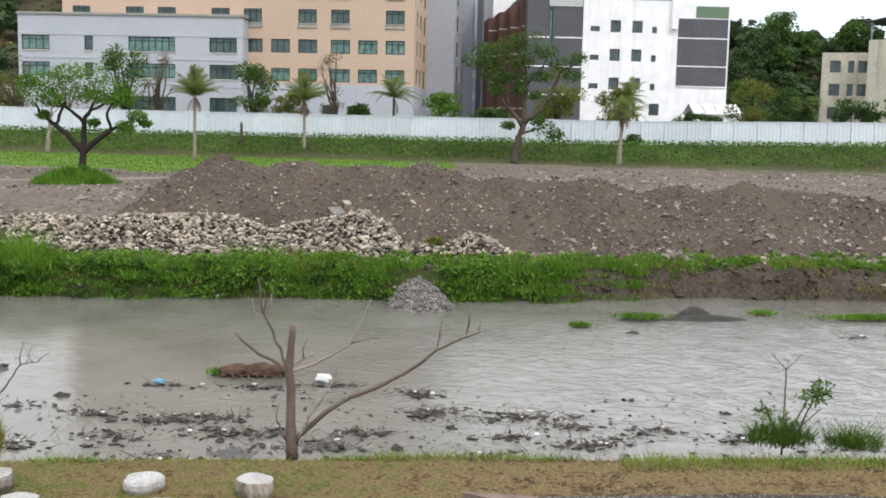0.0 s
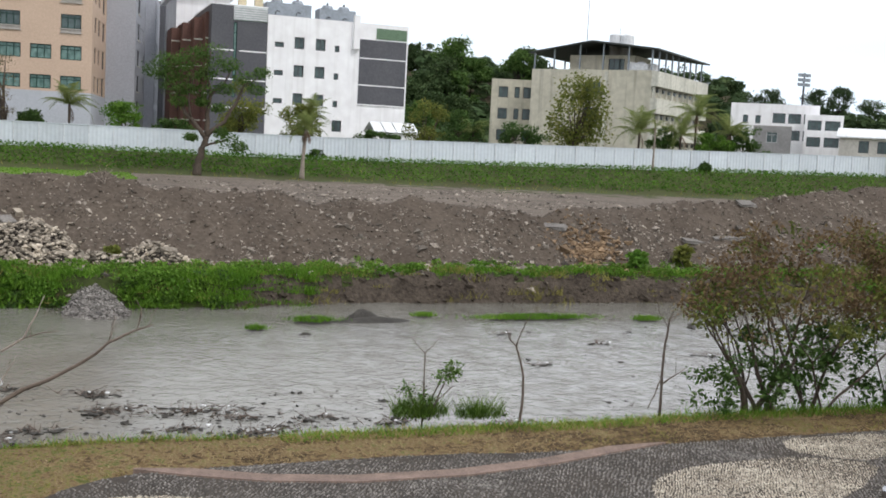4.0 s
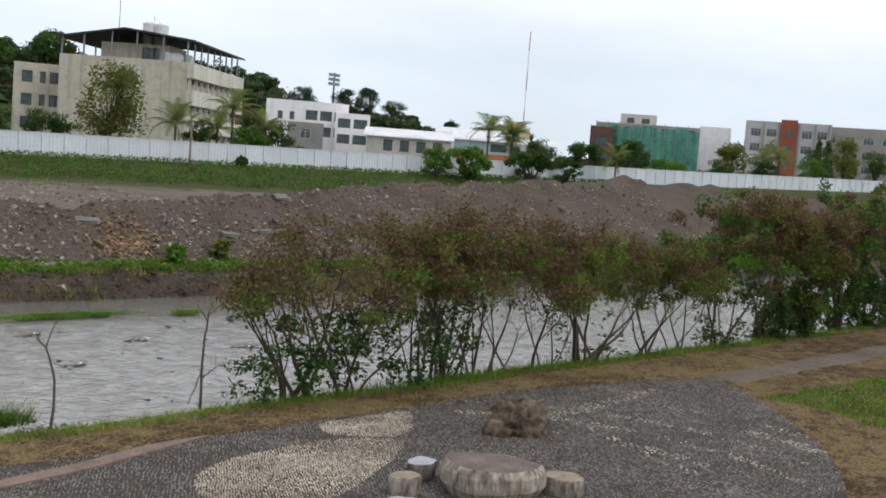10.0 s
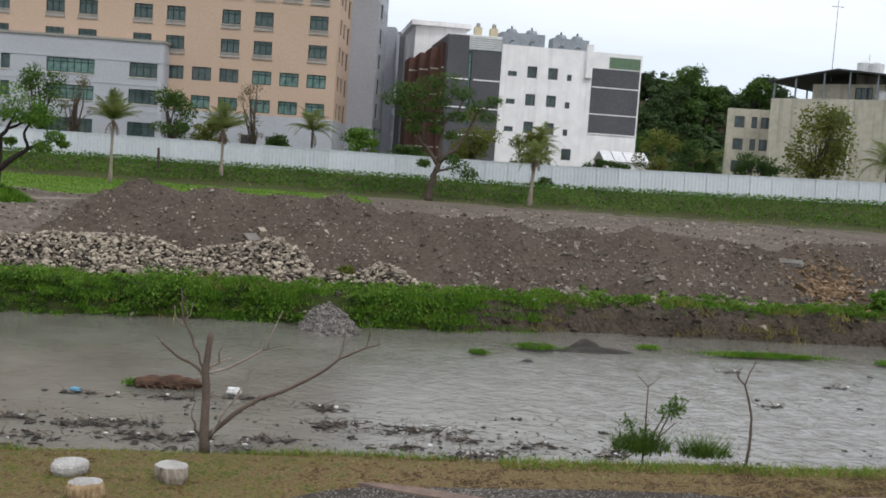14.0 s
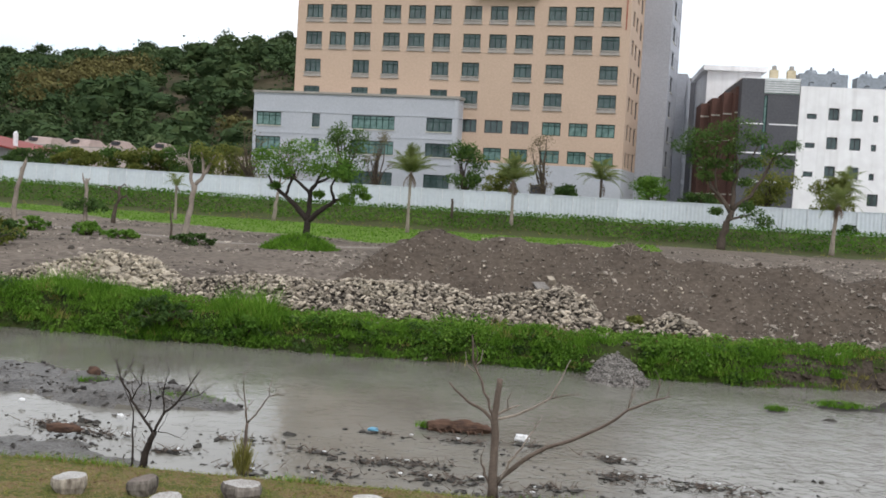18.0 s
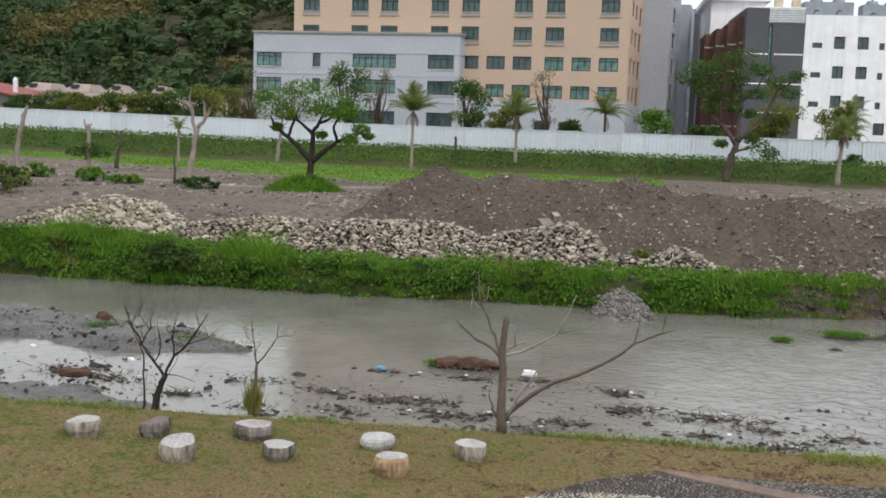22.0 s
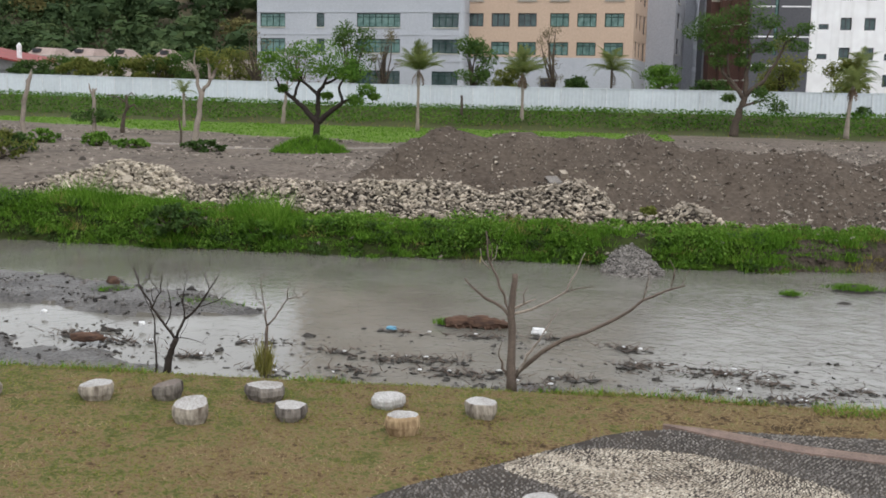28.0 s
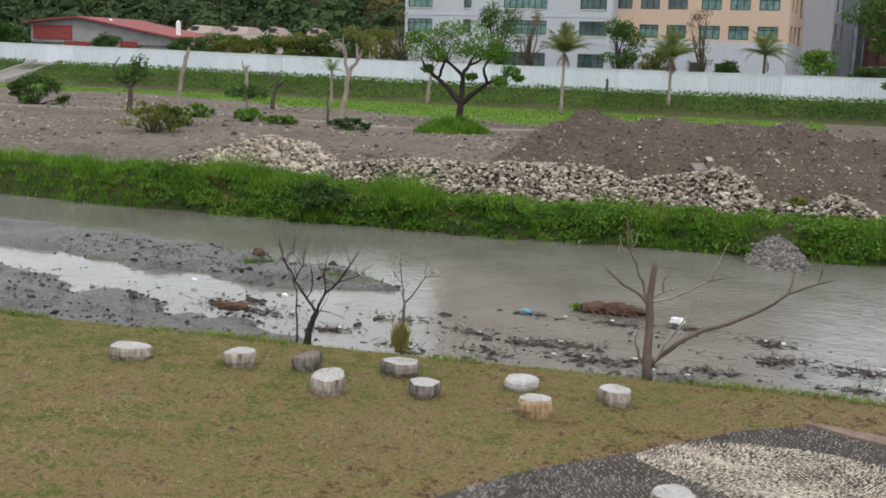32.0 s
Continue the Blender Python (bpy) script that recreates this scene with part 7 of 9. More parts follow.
d2 = sapling(-1.0, 14.8, "bare dead tree with a cut top and one long sweeping limb", [
    [(0.0, 0, -0.15, 0.08), (-0.02, 0, 0.4, 0.06), (-0.04, 0, 0.95, 0.054), (-0.02, 0, 1.25, 0.046), (0.0, 0, 1.56, 0.04)],
    [(-0.04, 0, 0.92, 0.035), (-0.25, 0.02, 1.12, 0.03), (-0.42, 0, 1.2, 0.026), (-0.7, -0.05, 1.47, 0.015)],
    [(-0.05, 0.0, 1.0, 0.026), (-0.22, 0.05, 1.35, 0.024), (-0.36, 0.04, 1.7, 0.022), (-0.40, 0.02, 1.95, 0.018), (-0.42, 0.0, 2.15, 0.01)],
    [(-0.36, 0.04, 1.7, 0.014), (-0.28, 0.0, 1.78, 0.012), (-0.26, 0, 1.95, 0.006)],
    [(-0.36, 0.04, 1.62, 0.012), (-0.46, 0.0, 1.72, 0.010), (-0.5, 0, 1.9, 0.005)],
    [(-0.04, 0, 0.98, 0.03), (0.25, 0.03, 1.06, 0.026), (0.5, 0.0, 1.2, 0.022), (0.72, 0.0, 1.34, 0.018), (0.85, 0, 1.62, 0.014), (0.96, 0.0, 1.9, 0.007)],
    [(0.72, 0, 1.34, 0.012), (0.95, -0.05, 1.42, 0.009), (1.15, -0.05, 1.44, 0.005)],
    [(-0.03, 0, 1.05, 0.028), (0.16, -0.03, 1.16, 0.022), (0.3, -0.03, 1.22, 0.01)],
    [(0.03, 0, 0.05, 0.05), (0.22, 0.02, 0.28, 0.048), (0.4, 0.0, 0.45, 0.045), (0.72, 0, 0.66, 0.04), (1.15, 0, 0.84, 0.036), (1.5, 0, 1.04, 0.03), (1.78, 0, 1.27, 0.026), (2.1, 0, 1.42, 0.02), (2.34, 0, 1.5, 0.012)],
    [(1.95, 0, 1.36, 0.014), (2.14, 0, 1.44, 0.013), (2.19, 0, 1.66, 0.016)],
    [(1.78, 0, 1.27, 0.012), (1.82, 0.02, 1.45, 0.009), (1.86, 0, 1.62, 0.004)],
    [(0.05, -0.02, 0.1, 0.03), (0.2, -0.05, 0.42, 0.026), (0.36, -0.05, 0.62, 0.02), (0.5, 0, 0.86, 0.012), (0.62, 0, 1.1, 0.005)],
    [(-0.05, 0, 0.05, 0.035), (-0.14, -0.03, 0.2, 0.028), (-0.17, -0.02, 0.34, 0.02)]])
for k, limb in enumerate(d2.children):
    if k in (2, 3, 4, 6, 9, 10):
        limb.data.materials[0] = M_BARKPALE
sapling(-5.97, 14.35, "bare dark sapling with fanned twigs", [
    [(0, 0, -0.1, 0.06), (0.1, 0, 0.3, 0.048), (0.18, 0, 0.5, 0.04)],
    [(0.16, 0, 0.48, 0.03), (-0.02, 0, 0.72, 0.026), (-0.18, 0, 0.92, 0.022), (-0.34, 0, 1.2, 0.016), (-0.44, 0, 1.5, 0.007)],
    [(0.18, 0, 0.5, 0.032), (0.3, 0.02, 0.78, 0.026), (0.5, 0, 0.96, 0.022), (0.68, 0, 1.22, 0.015), (0.84, 0, 1.54, 0.006)],
    [(-0.18, 0, 0.92, 0.016), (-0.05, 0.02, 1.15, 0.012), (-0.02, 0, 1.45, 0.005)],
    [(0.3, 0, 0.78, 0.018), (0.28, 0.02, 1.1, 0.013), (0.36, 0, 1.4, 0.006)],
    [(0.02, 0, 0.68, 0.014), (0.1, 0, 1.0, 0.011), (0.06, 0, 1.3, 0.005)],
    [(0.5, 0, 0.96, 0.012), (0.82, 0, 1.08, 0.008), (1.1, 0, 1.32, 0.003)],
    [(-0.34, 0, 1.2, 0.010), (-0.2, 0, 1.4, 0.007), (-0.22, 0, 1.62, 0.003)],
    [(0.68, 0, 1.22, 0.010), (0.62, 0, 1.42, 0.006), (0.7, 0, 1.6, 0.003)],
    [(-0.14, 0, -0.1, 0.024), (-0.15, 0, 0.5, 0.018), (-0.2, 0, 0.9, 0.012), (-0.42, 0, 1.3, 0.004)],
    [(0.18, 0, 0.5, 0.012), (0.36, 0, 0.5, 0.008), (0.62, 0, 0.42, 0.003)]])
sL = sapling(-4.5, 14.45, "thin forked dead sapling with a tuft at its foot", [
    [(0, 0, -0.1, 0.032), (0.0, 0, 0.35, 0.026), (0.02, 0, 0.72, 0.022)],
    [(0.02, 0, 0.7, 0.018), (-0.02, 0, 1.0, 0.014), (-0.06, 0, 1.42, 0.006)],
    [(0.02, 0, 0.72, 0.018), (0.18, 0, 0.92, 0.015), (0.32, 0, 1.12, 0.012), (0.36, 0, 1.42, 0.005)],
    [(0.32, 0, 1.12, 0.010), (0.52, 0, 1.15, 0.007), (0.66, 0, 1.28, 0.003)],
    [(-0.02, 0, 1.0, 0.008), (-0.14, 0, 1.1, 0.005), (-0.16, 0, 1.3, 0.003)]])
raw_mesh("tuft", blade_verts(blob_points([(-0.03, 0, 0.12)], [[0.13, 0.13, 0.2]], 420), 0.24, 0.012, 0.3), 3, M_BLADEOLIVE, sL)
sapling(6.96, 15.0, "thin crooked dead sapling", [
    [(0, 0, -0.2, 0.035), (0.04, 0, 0.3, 0.03), (0.03, 0, 0.6, 0.026), (-0.08, 0, 0.98, 0.022), (-0.12, 0, 1.08, 0.02)],
    [(-0.1, 0, 1.05, 0.016), (-0.25, 0, 1.2, 0.013), (-0.3, 0, 1.36, 0.007)],
    [(-0.12, 0, 1.08, 0.016), (-0.06, 0, 1.3, 0.012), (0.06, 0, 1.5, 0.008), (0.22, 0, 1.72, 0.004)]])
sapling(9.5, 15.0, "thin straight dead sapling with side twigs", [
    [(0, 0, -0.2, 0.036), (-0.02, 0, 0.6, 0.03), (0.0, 0, 1.1, 0.026), (0.05, 0, 1.5, 0.02), (0.12, 0, 1.62, 0.012)],
    [(-0.02, 0, 0.4, 0.018), (0.24, 0, 0.56, 0.013), (0.46, 0, 0.68, 0.007)],
    [(-0.02, 0, 0.5, 0.016), (-0.12, 0, 0.25, 0.013), (-0.24, 0, 0.0, 0.01)],
    [(0.04, 0, 1.45, 0.014), (0.25, 0, 1.6, 0.01), (0.42, 0, 1.75, 0.005)],
    [(0.03, 0, 1.35, 0.012), (-0.15, 0, 1.6, 0.008), (-0.22, 0, 1.9, 0.004)]])
sapling(5.42, 15.2, "slender forked twig rising from a bank shrub", [
    [(0, 0, -0.2, 0.02), (0.0, 0, 0.5, 0.016), (-0.01, 0, 0.98, 0.013)],
    [(-0.01, 0, 0.96, 0.01), (-0.16, 0, 1.1, 0.007), (-0.26, 0, 1.22, 0.003)], [(-0.01, 0, 0.96, 0.01), (0.12, 0, 1.08, 0.007), (0.24, 0, 1.22, 0.003)]])
sh = empty("bank_shrub", pose(5.3, 14.85, -0.05))
tagged(sh, "small leafy shrub with grass at its foot on the bank", "shrub")
b = Build()
for a, c in (((-0.1, 0, 0), (-0.25, 0, 0.55)), ((0.0, 0, 0), (0.3, 0, 0.68)), ((0.1, 0, 0), (0.42, 0, 0.78)), ((0, 0, 0), (0.05, 0.1, 0.5)), ((0.0, 0, 0), (0.5, 0.1, 0.5))):
    b = Build()
    b.tube([a, Vector(a).lerp(Vector(c), 0.5) + Vector((0, 0, 0.05)), c], [0.014, 0.011, 0.006], 5)
    part("stem", b, M_BARK, sh)
raw_mesh("crown", leaf_verts(blob_points([(-0.25, 0, 0.5), (0.3, 0, 0.66), (0.46, 0, 0.82), (0.0, 0, 0.35), (-0.3, 0, 0.25), (0.45, 0, 0.72)], [[0.14, 0.12, 0.1]] * 6, 420), 0.075, 0.4, 0.4), 4, M_LEAFMID, sh)
raw_mesh("grass_tuft", blade_verts(np.concatenate([blob_points([(-0.2, 0, 0.1), (0.1, 0, 0.1)], [[0.3, 0.18, 0.08]] * 2, 900), blob_points([(0.78, 0, 0.05), (1.05, 0, 0.04)], [[0.3, 0.18, 0.05]] * 2, 700)]), RNG.uniform(0.1, 0.36, 1600), 0.012, 0.8), 3, M_BLADEBANK, sh)


def bank_shrub(x, y, h, spread, label, seed, stems, low, high, low_n, high_n, leaf=0.085, high_m=None, low_m=None, lean=0.0, r=0.035, low_top=0.45):
    """A many-stemmed shrub: dark leaves low down, a thin half-withered crown above, all in ragged sprays."""
    rnd = random.Random(seed)
    edge = near_edge(x) + 0.02
    h *= rnd.uniform(0.82, 1.08)
    x, y = x * edge / y, edge
    root = empty("shrub", pose(x, y, -0.12))
    tagged(root, label, "shrub", "shrubs along the bank")
    tips = []
    for k in range(stems):
        b = Build()
        a = k * math.tau / stems + rnd.uniform(-0.6, 0.6)
        q = rnd.uniform(0.2, 1.25)
        limbs(b, (rnd.uniform(-0.35, 0.35), rnd.uniform(-0.2, 0.2), 0), (math.cos(a) * spread * q * 1.25 + lean, math.sin(a) * spread * 0.7 * q, 0.95), h * rnd.uniform(0.32, 0.48), r * rnd.uniform(0.55, 1.1), 2, rnd, tips, 0.75, 0.05, 6, (2, 3))
        for _ in range(5):
            q0 = tips[-1 - rnd.randrange(min(8, len(tips)))]
            q1 = q0 + Vector((rnd.uniform(-0.5, 0.5), rnd.uniform(-0.3, 0.3), rnd.uniform(0.1, 0.5)))
            b.tube([q0, q0.lerp(q1, 0.5) + Vector((rnd.uniform(-0.05, 0.05), 0, 0.03)), q1], [0.008, 0.006, 0.003], 4, cap=False)
            tips.append(q1)
        part("stem", b, M_BARK, root, smooth=True)
    cs = [list(t) for t in tips]
    half = max(0.5, spread * h * 0.55)
    for _ in range(int(len(cs) * 0.28)):
        t = rnd.random() ** 0.8
        cs.append([rnd.uniform(-1, 1) * half * (0.55 + 0.45 * math.sin(math.pi * t)) + lean, rnd.uniform(-0.6, 0.5), h * (0.42 + 0.52 * t)])
    cs = np.array(cs)
    cs[:, 2] = np.minimum(cs[:, 2], h * RNG.uniform(0.74, 0.97, len(cs)))
    rad = np.stack([RNG.uniform(0.12, 0.36, len(cs)), RNG.uniform(0.12, 0.3, len(cs)), RNG.uniform(0.09, 0.24, len(cs))], 1)
    t = cs[:, 2] / h
    pick = RNG.random(len(cs))
    dry = (pick < (0.36 if x < 18.5 else 0.26) + 0.5 * np.clip((t - 0.5) / 0.4, 0, 1)) if high_m is not M_LEAF and high_m is not M_LEAFDARK else pick < 0.15
    young = ~dry & (RNG.random(len(cs)) < 0.18)
    yellow = ~dry & ~young & (RNG.random(len(cs)) < 0.35)
    rest = ~dry & ~young & ~yellow
    for nm, sel, m, share, size in (("crown", rest, high_m or M_LEAFBUSH, 1.0, 1.0), ("dry_crown", dry, M_LEAFBROWN, 1.0, 0.9), ("young_leaves", young, M_LEAF, 0.8, 1.0), ("yellowing_leaves", yellow, M_LEAFOLIVE, 0.9, 1.0)):
        if high_n and sel.any():
            p = blob_points(cs[sel], rad[sel], int(high_n * 2.3 * share * sel.mean()))
            raw_mesh(nm, leaf_verts(p, leaf * size, 0.3, 0.55), 4, m, root)
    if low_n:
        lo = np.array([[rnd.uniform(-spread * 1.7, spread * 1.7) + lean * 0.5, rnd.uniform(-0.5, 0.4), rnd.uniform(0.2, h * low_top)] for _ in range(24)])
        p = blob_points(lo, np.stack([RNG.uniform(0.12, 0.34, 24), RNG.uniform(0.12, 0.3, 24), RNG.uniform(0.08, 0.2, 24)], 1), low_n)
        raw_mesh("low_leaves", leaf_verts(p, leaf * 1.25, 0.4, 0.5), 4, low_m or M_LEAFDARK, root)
    p = np.stack([RNG.normal(0, spread + 0.2, 420), RNG.normal(-0.12, 0.14, 420), np.full(420, 0.06)], 1)
    raw_mesh("foot_grass", blade_verts(p, 0.2, 0.014, 0.5), 3, M_BLADE, root)["kind"] = "stuff"
    return root


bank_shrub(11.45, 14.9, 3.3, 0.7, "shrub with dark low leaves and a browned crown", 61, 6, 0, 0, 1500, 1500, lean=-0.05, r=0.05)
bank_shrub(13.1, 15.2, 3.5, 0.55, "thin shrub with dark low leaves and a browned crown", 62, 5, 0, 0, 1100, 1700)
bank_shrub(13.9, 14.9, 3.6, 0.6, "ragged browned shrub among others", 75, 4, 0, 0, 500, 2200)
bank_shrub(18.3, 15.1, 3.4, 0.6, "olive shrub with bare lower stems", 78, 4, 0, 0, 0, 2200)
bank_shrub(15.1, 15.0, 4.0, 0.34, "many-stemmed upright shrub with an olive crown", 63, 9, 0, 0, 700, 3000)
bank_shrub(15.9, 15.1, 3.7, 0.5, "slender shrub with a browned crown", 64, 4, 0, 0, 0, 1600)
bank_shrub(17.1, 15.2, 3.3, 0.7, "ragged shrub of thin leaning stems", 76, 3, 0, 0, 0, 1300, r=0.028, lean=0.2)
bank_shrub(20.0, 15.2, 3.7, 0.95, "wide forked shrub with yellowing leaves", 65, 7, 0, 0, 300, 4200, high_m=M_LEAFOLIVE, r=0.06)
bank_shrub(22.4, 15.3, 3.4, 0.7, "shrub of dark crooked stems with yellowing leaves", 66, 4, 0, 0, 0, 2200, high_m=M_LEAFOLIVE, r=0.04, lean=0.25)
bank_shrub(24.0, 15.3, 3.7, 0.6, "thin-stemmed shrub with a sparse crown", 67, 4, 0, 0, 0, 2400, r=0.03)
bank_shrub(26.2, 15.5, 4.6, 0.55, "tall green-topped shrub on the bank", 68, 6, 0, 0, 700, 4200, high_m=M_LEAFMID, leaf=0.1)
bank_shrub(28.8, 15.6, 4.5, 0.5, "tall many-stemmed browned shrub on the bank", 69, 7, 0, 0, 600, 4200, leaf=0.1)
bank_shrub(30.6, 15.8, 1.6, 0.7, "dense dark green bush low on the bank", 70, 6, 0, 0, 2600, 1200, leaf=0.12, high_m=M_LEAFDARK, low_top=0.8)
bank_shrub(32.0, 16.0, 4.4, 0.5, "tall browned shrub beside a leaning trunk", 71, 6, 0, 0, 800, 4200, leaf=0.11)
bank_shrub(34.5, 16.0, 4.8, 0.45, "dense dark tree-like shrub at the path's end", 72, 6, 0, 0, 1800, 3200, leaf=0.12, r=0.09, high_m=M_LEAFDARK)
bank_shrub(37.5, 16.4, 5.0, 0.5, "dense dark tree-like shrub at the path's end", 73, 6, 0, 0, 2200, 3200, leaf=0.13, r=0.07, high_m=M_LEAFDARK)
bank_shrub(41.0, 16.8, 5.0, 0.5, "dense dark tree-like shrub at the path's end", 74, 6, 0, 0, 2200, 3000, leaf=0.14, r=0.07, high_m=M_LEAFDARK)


# ---- far bank: rubble heaps, stones, spill, slabs ----
M_STONE = mat("pale_rubble_stone", (0.37, 0.318, 0.248), 0.9, (0.16, 0.132, 0.104), 1.2, 9, 0.4, 0.02, spread=0.68, light=(0.47, 0.42, 0.345))
M_STONEJOIN = mat("mixed_rubble_stone", (0.37, 0.318, 0.248), 0.9, (0.16, 0.132, 0.104), 1.2, 12, 0.4, 0.02, light=(0.47, 0.42, 0.345), island=0.68)
M_STONEYELLOW = mat("yellowish_rubble_stone", (0.37, 0.325, 0.255), 0.9, (0.22, 0.185, 0.14), 1.2, 12, 0.4, 0.02, light=(0.46, 0.41, 0.33), island=0.55)
M_SMALLSTONE = mat("small_pale_stone", (0.27, 0.235, 0.195), 0.9, (0.14, 0.118, 0.098), 1.0, 14, 0.3, 0.02, light=(0.36, 0.32, 0.275), island=0.75)
M_OCHRE = mat("ochre_stone", (0.24, 0.165, 0.10), 0.9, (0.14, 0.095, 0.06), 3.0, 9, 0.4, 0.02, island=0.4)
M_GREYSTONE = mat("grey_gravel", (0.205, 0.188, 0.17), 0.9, (0.095, 0.087, 0.08), 3.0, 20, 0.3, 0.01, light=(0.30, 0.28, 0.255), island=0.6)
ICO = bmesh.new()
bmesh.ops.create_icosphere(ICO, subdivisions=1, radius=1.0)
ICO.verts.ensure_lookup_table()
ICO_V = np.array([v.co[:] for v in ICO.verts])
ICO_F = [tuple(v.index for v in f.verts) for f in ICO.faces]
ICO.free()


def stone_shape(seed):
    r = np.random.default_rng(seed)
    v = ICO_V * (1 + r.uniform(-0.26, 0.26, (len(ICO_V), 1)))
    v[:, 2] = np.clip(v[:, 2], -r.uniform(0.55, 0.9), r.uniform(0.55, 0.9))
    return v * np.array([r.uniform(1.0, 1.45), r.uniform(0.65, 1.0), r.uniform(0.42, 0.75)])


SHAPES = [stone_shape(k) for k in range(14)]
# small stones: eight rough faces are enough
OCT_F = [(0, 2, 4), (2, 1, 4), (1, 3, 4), (3, 0, 4), (2, 0, 5), (1, 2, 5), (3, 1, 5), (0, 3, 5)]


def small_shape(seed):
    r = np.random.default_rng(100 + seed)
    v = np.array([(1, 0, 0), (-1, 0, 0), (0, 1, 0), (0, -1, 0), (0, 0, 1), (0, 0, -1)], dtype=float)
    return (v + r.uniform(-0.22, 0.22, v.shape)) * np.array([r.uniform(1.05, 1.5), r.uniform(0.8, 1.1), r.uniform(0.55, 0.9)])


SMALL = [small_shape(k) for k in range(14)]


def spin(rnd):
    return np.array(Euler((rnd.uniform(-0.7, 0.7), rnd.uniform(-0.7, 0.7), rnd.uniform(0, 6.28))).to_matrix())


def joined_stones(name, label, places, m, seed, parent=None, category="stones", small=True):
    """places: (x, y, z, radius)."""
    rnd = random.Random(seed)
    vs, fs = [], []
    for x, y, z, r in places:
        v = ((SMALL if small else SHAPES)[rnd.randrange(14)] @ spin(rnd).T) * r + np.array([x, y, z])
        o = len(vs)
        vs.extend(map(tuple, v))
        fs.extend([(a + o, b_ + o, c + o) for a, b_, c in (OCT_F if small else ICO_F)])
    b = Build()
    b.v, b.f, b.mi = vs, fs, [0] * len(fs)
    ob = b.obj(name, m, parent)
    ob["kind"] = "stuff"
    return tagged(ob, label, "" if parent else category)


HEAP = ((-20.6, -0.2), (-19.8, 0.35), (-18.6, 0.65), (-17.1, 1.1), (-15.4, 0.95), (-13.6, 0.4), (-12.6, 0.5), (-11.4, 0.68), (-9, 0.62), (-6.8, 0.78), (-5, 0.75), (-3.3, 0.42), (-2.2, 0.65), (-0.3, 0.9), (0.5, 0.5), (1.0, 0.02), (2.1, 0.0), (3.0, 0.42), (3.8, 0.15), (4.6, -0.2))


def heap_z(x, y):
    zc = lerp_table(HEAP, x) + 0.10 * n2(x, y, 1.1, 41)
    g = ground_z(x, y)
    yc = 35.0 + (zc + 0.1) / 0.45
    front = -0.22 + (y - 34.55) * 0.55
    back = zc - (y - yc) * 0.7
    return max(g - 0.05, min(front, back, zc))


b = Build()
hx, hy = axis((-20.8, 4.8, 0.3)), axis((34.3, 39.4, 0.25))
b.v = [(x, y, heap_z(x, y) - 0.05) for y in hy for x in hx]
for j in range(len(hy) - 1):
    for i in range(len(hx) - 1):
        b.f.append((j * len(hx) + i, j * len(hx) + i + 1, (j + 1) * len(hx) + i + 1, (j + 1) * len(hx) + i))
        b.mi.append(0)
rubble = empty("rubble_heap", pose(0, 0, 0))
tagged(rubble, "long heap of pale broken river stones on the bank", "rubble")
# core coloured near black: stands in for the shade between the stones
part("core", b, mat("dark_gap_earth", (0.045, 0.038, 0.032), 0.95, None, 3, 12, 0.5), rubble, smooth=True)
rnd = random.Random(77)
places = []
while len(places) < 8200:
    x, y = rnd.uniform(-20.5, 4.6), rnd.uniform(34.45, 38.6)
    z = heap_z(x, y)
    if z < ground_z(x, y) + 0.02 and rnd.random() < 0.93:
        continue
    big = 1.3 if -19 < x < -14 else (0.9 if x > 1.5 else 1.0)
    r = 0.061 * big * math.exp(rnd.gauss(0, 0.34))
    places.append((x, y, z + rnd.uniform(-0.02, 0.05), min(r, 0.3)))
single = [p for p in places if -6.2 < p[0] < 1.2 and 0.075 < p[3] < 0.14][:300]
chosen = set(single)
STONE_MESH = []
for k, v in enumerate(SHAPES):
    me = bpy.data.meshes.new("stone")
    me.from_pydata([tuple(p) for p in v], [], ICO_F)
    me.materials.append(M_STONE)
    STONE_MESH.append(me)
yellow = [p for p in places if p not in chosen and n2(p[0], p[1], 0.6, 43) + (0.42 if -19 < p[0] < -13.6 else -0.3) > 0.1]
chosen |= set(yellow)
joined_stones("stone_rest", "pale broken stones of the heap", [p for p in places if p not in chosen], M_STONEJOIN, 5, rubble, small=False)
joined_stones("yellowish_stone_rest", "yellowish broken stones of the heap", yellow, M_STONEYELLOW, 15, rubble, small=False)

# stones strewn over the spoil ridge, thicker at its foot
places, ochre = [], []
while len(places) < 21000:
    x = rnd.uniform(-9, 60)
    zc = lerp_table(CREST, x)
    t = rnd.random() ** (1.9 if x > 5 else 1.0)
    y = 35.1 + t * max(0.4, (zc + 0.2) / 0.6 + 0.4)
    if n2(x, y, 0.55, 51) < rnd.uniform(-0.75, 0.35) or (x < 6 and rnd.random() < 0.15):
        continue
    r = (0.027 if x > 6 else 0.02) * math.exp(rnd.gauss(0, 0.55)) * (1.45 if t < 0.15 and x > 4 else 1)
    places.append((x, y, ground_z(x, y) + r * 0.2, min(r, 0.17)))
for _ in range(560):
    x, y = 19.6 + rnd.gauss(0, 0.7), 36.5 + rnd.gauss(0, 0.75)
    ochre.append((x, y, ground_z(x, y) + 0.02, 0.07 * math.exp(rnd.gauss(0, 0.4))))
for _ in range(1100):
    x = rnd.uniform(4.4, 34)
    y = 34.95 + abs(rnd.gauss(0, 0.35))
    r = 0.055 * math.exp(rnd.gauss(0, 0.4))
    places.append((x, y, ground_z(x, y) + r * 0.25, min(r, 0.16)))
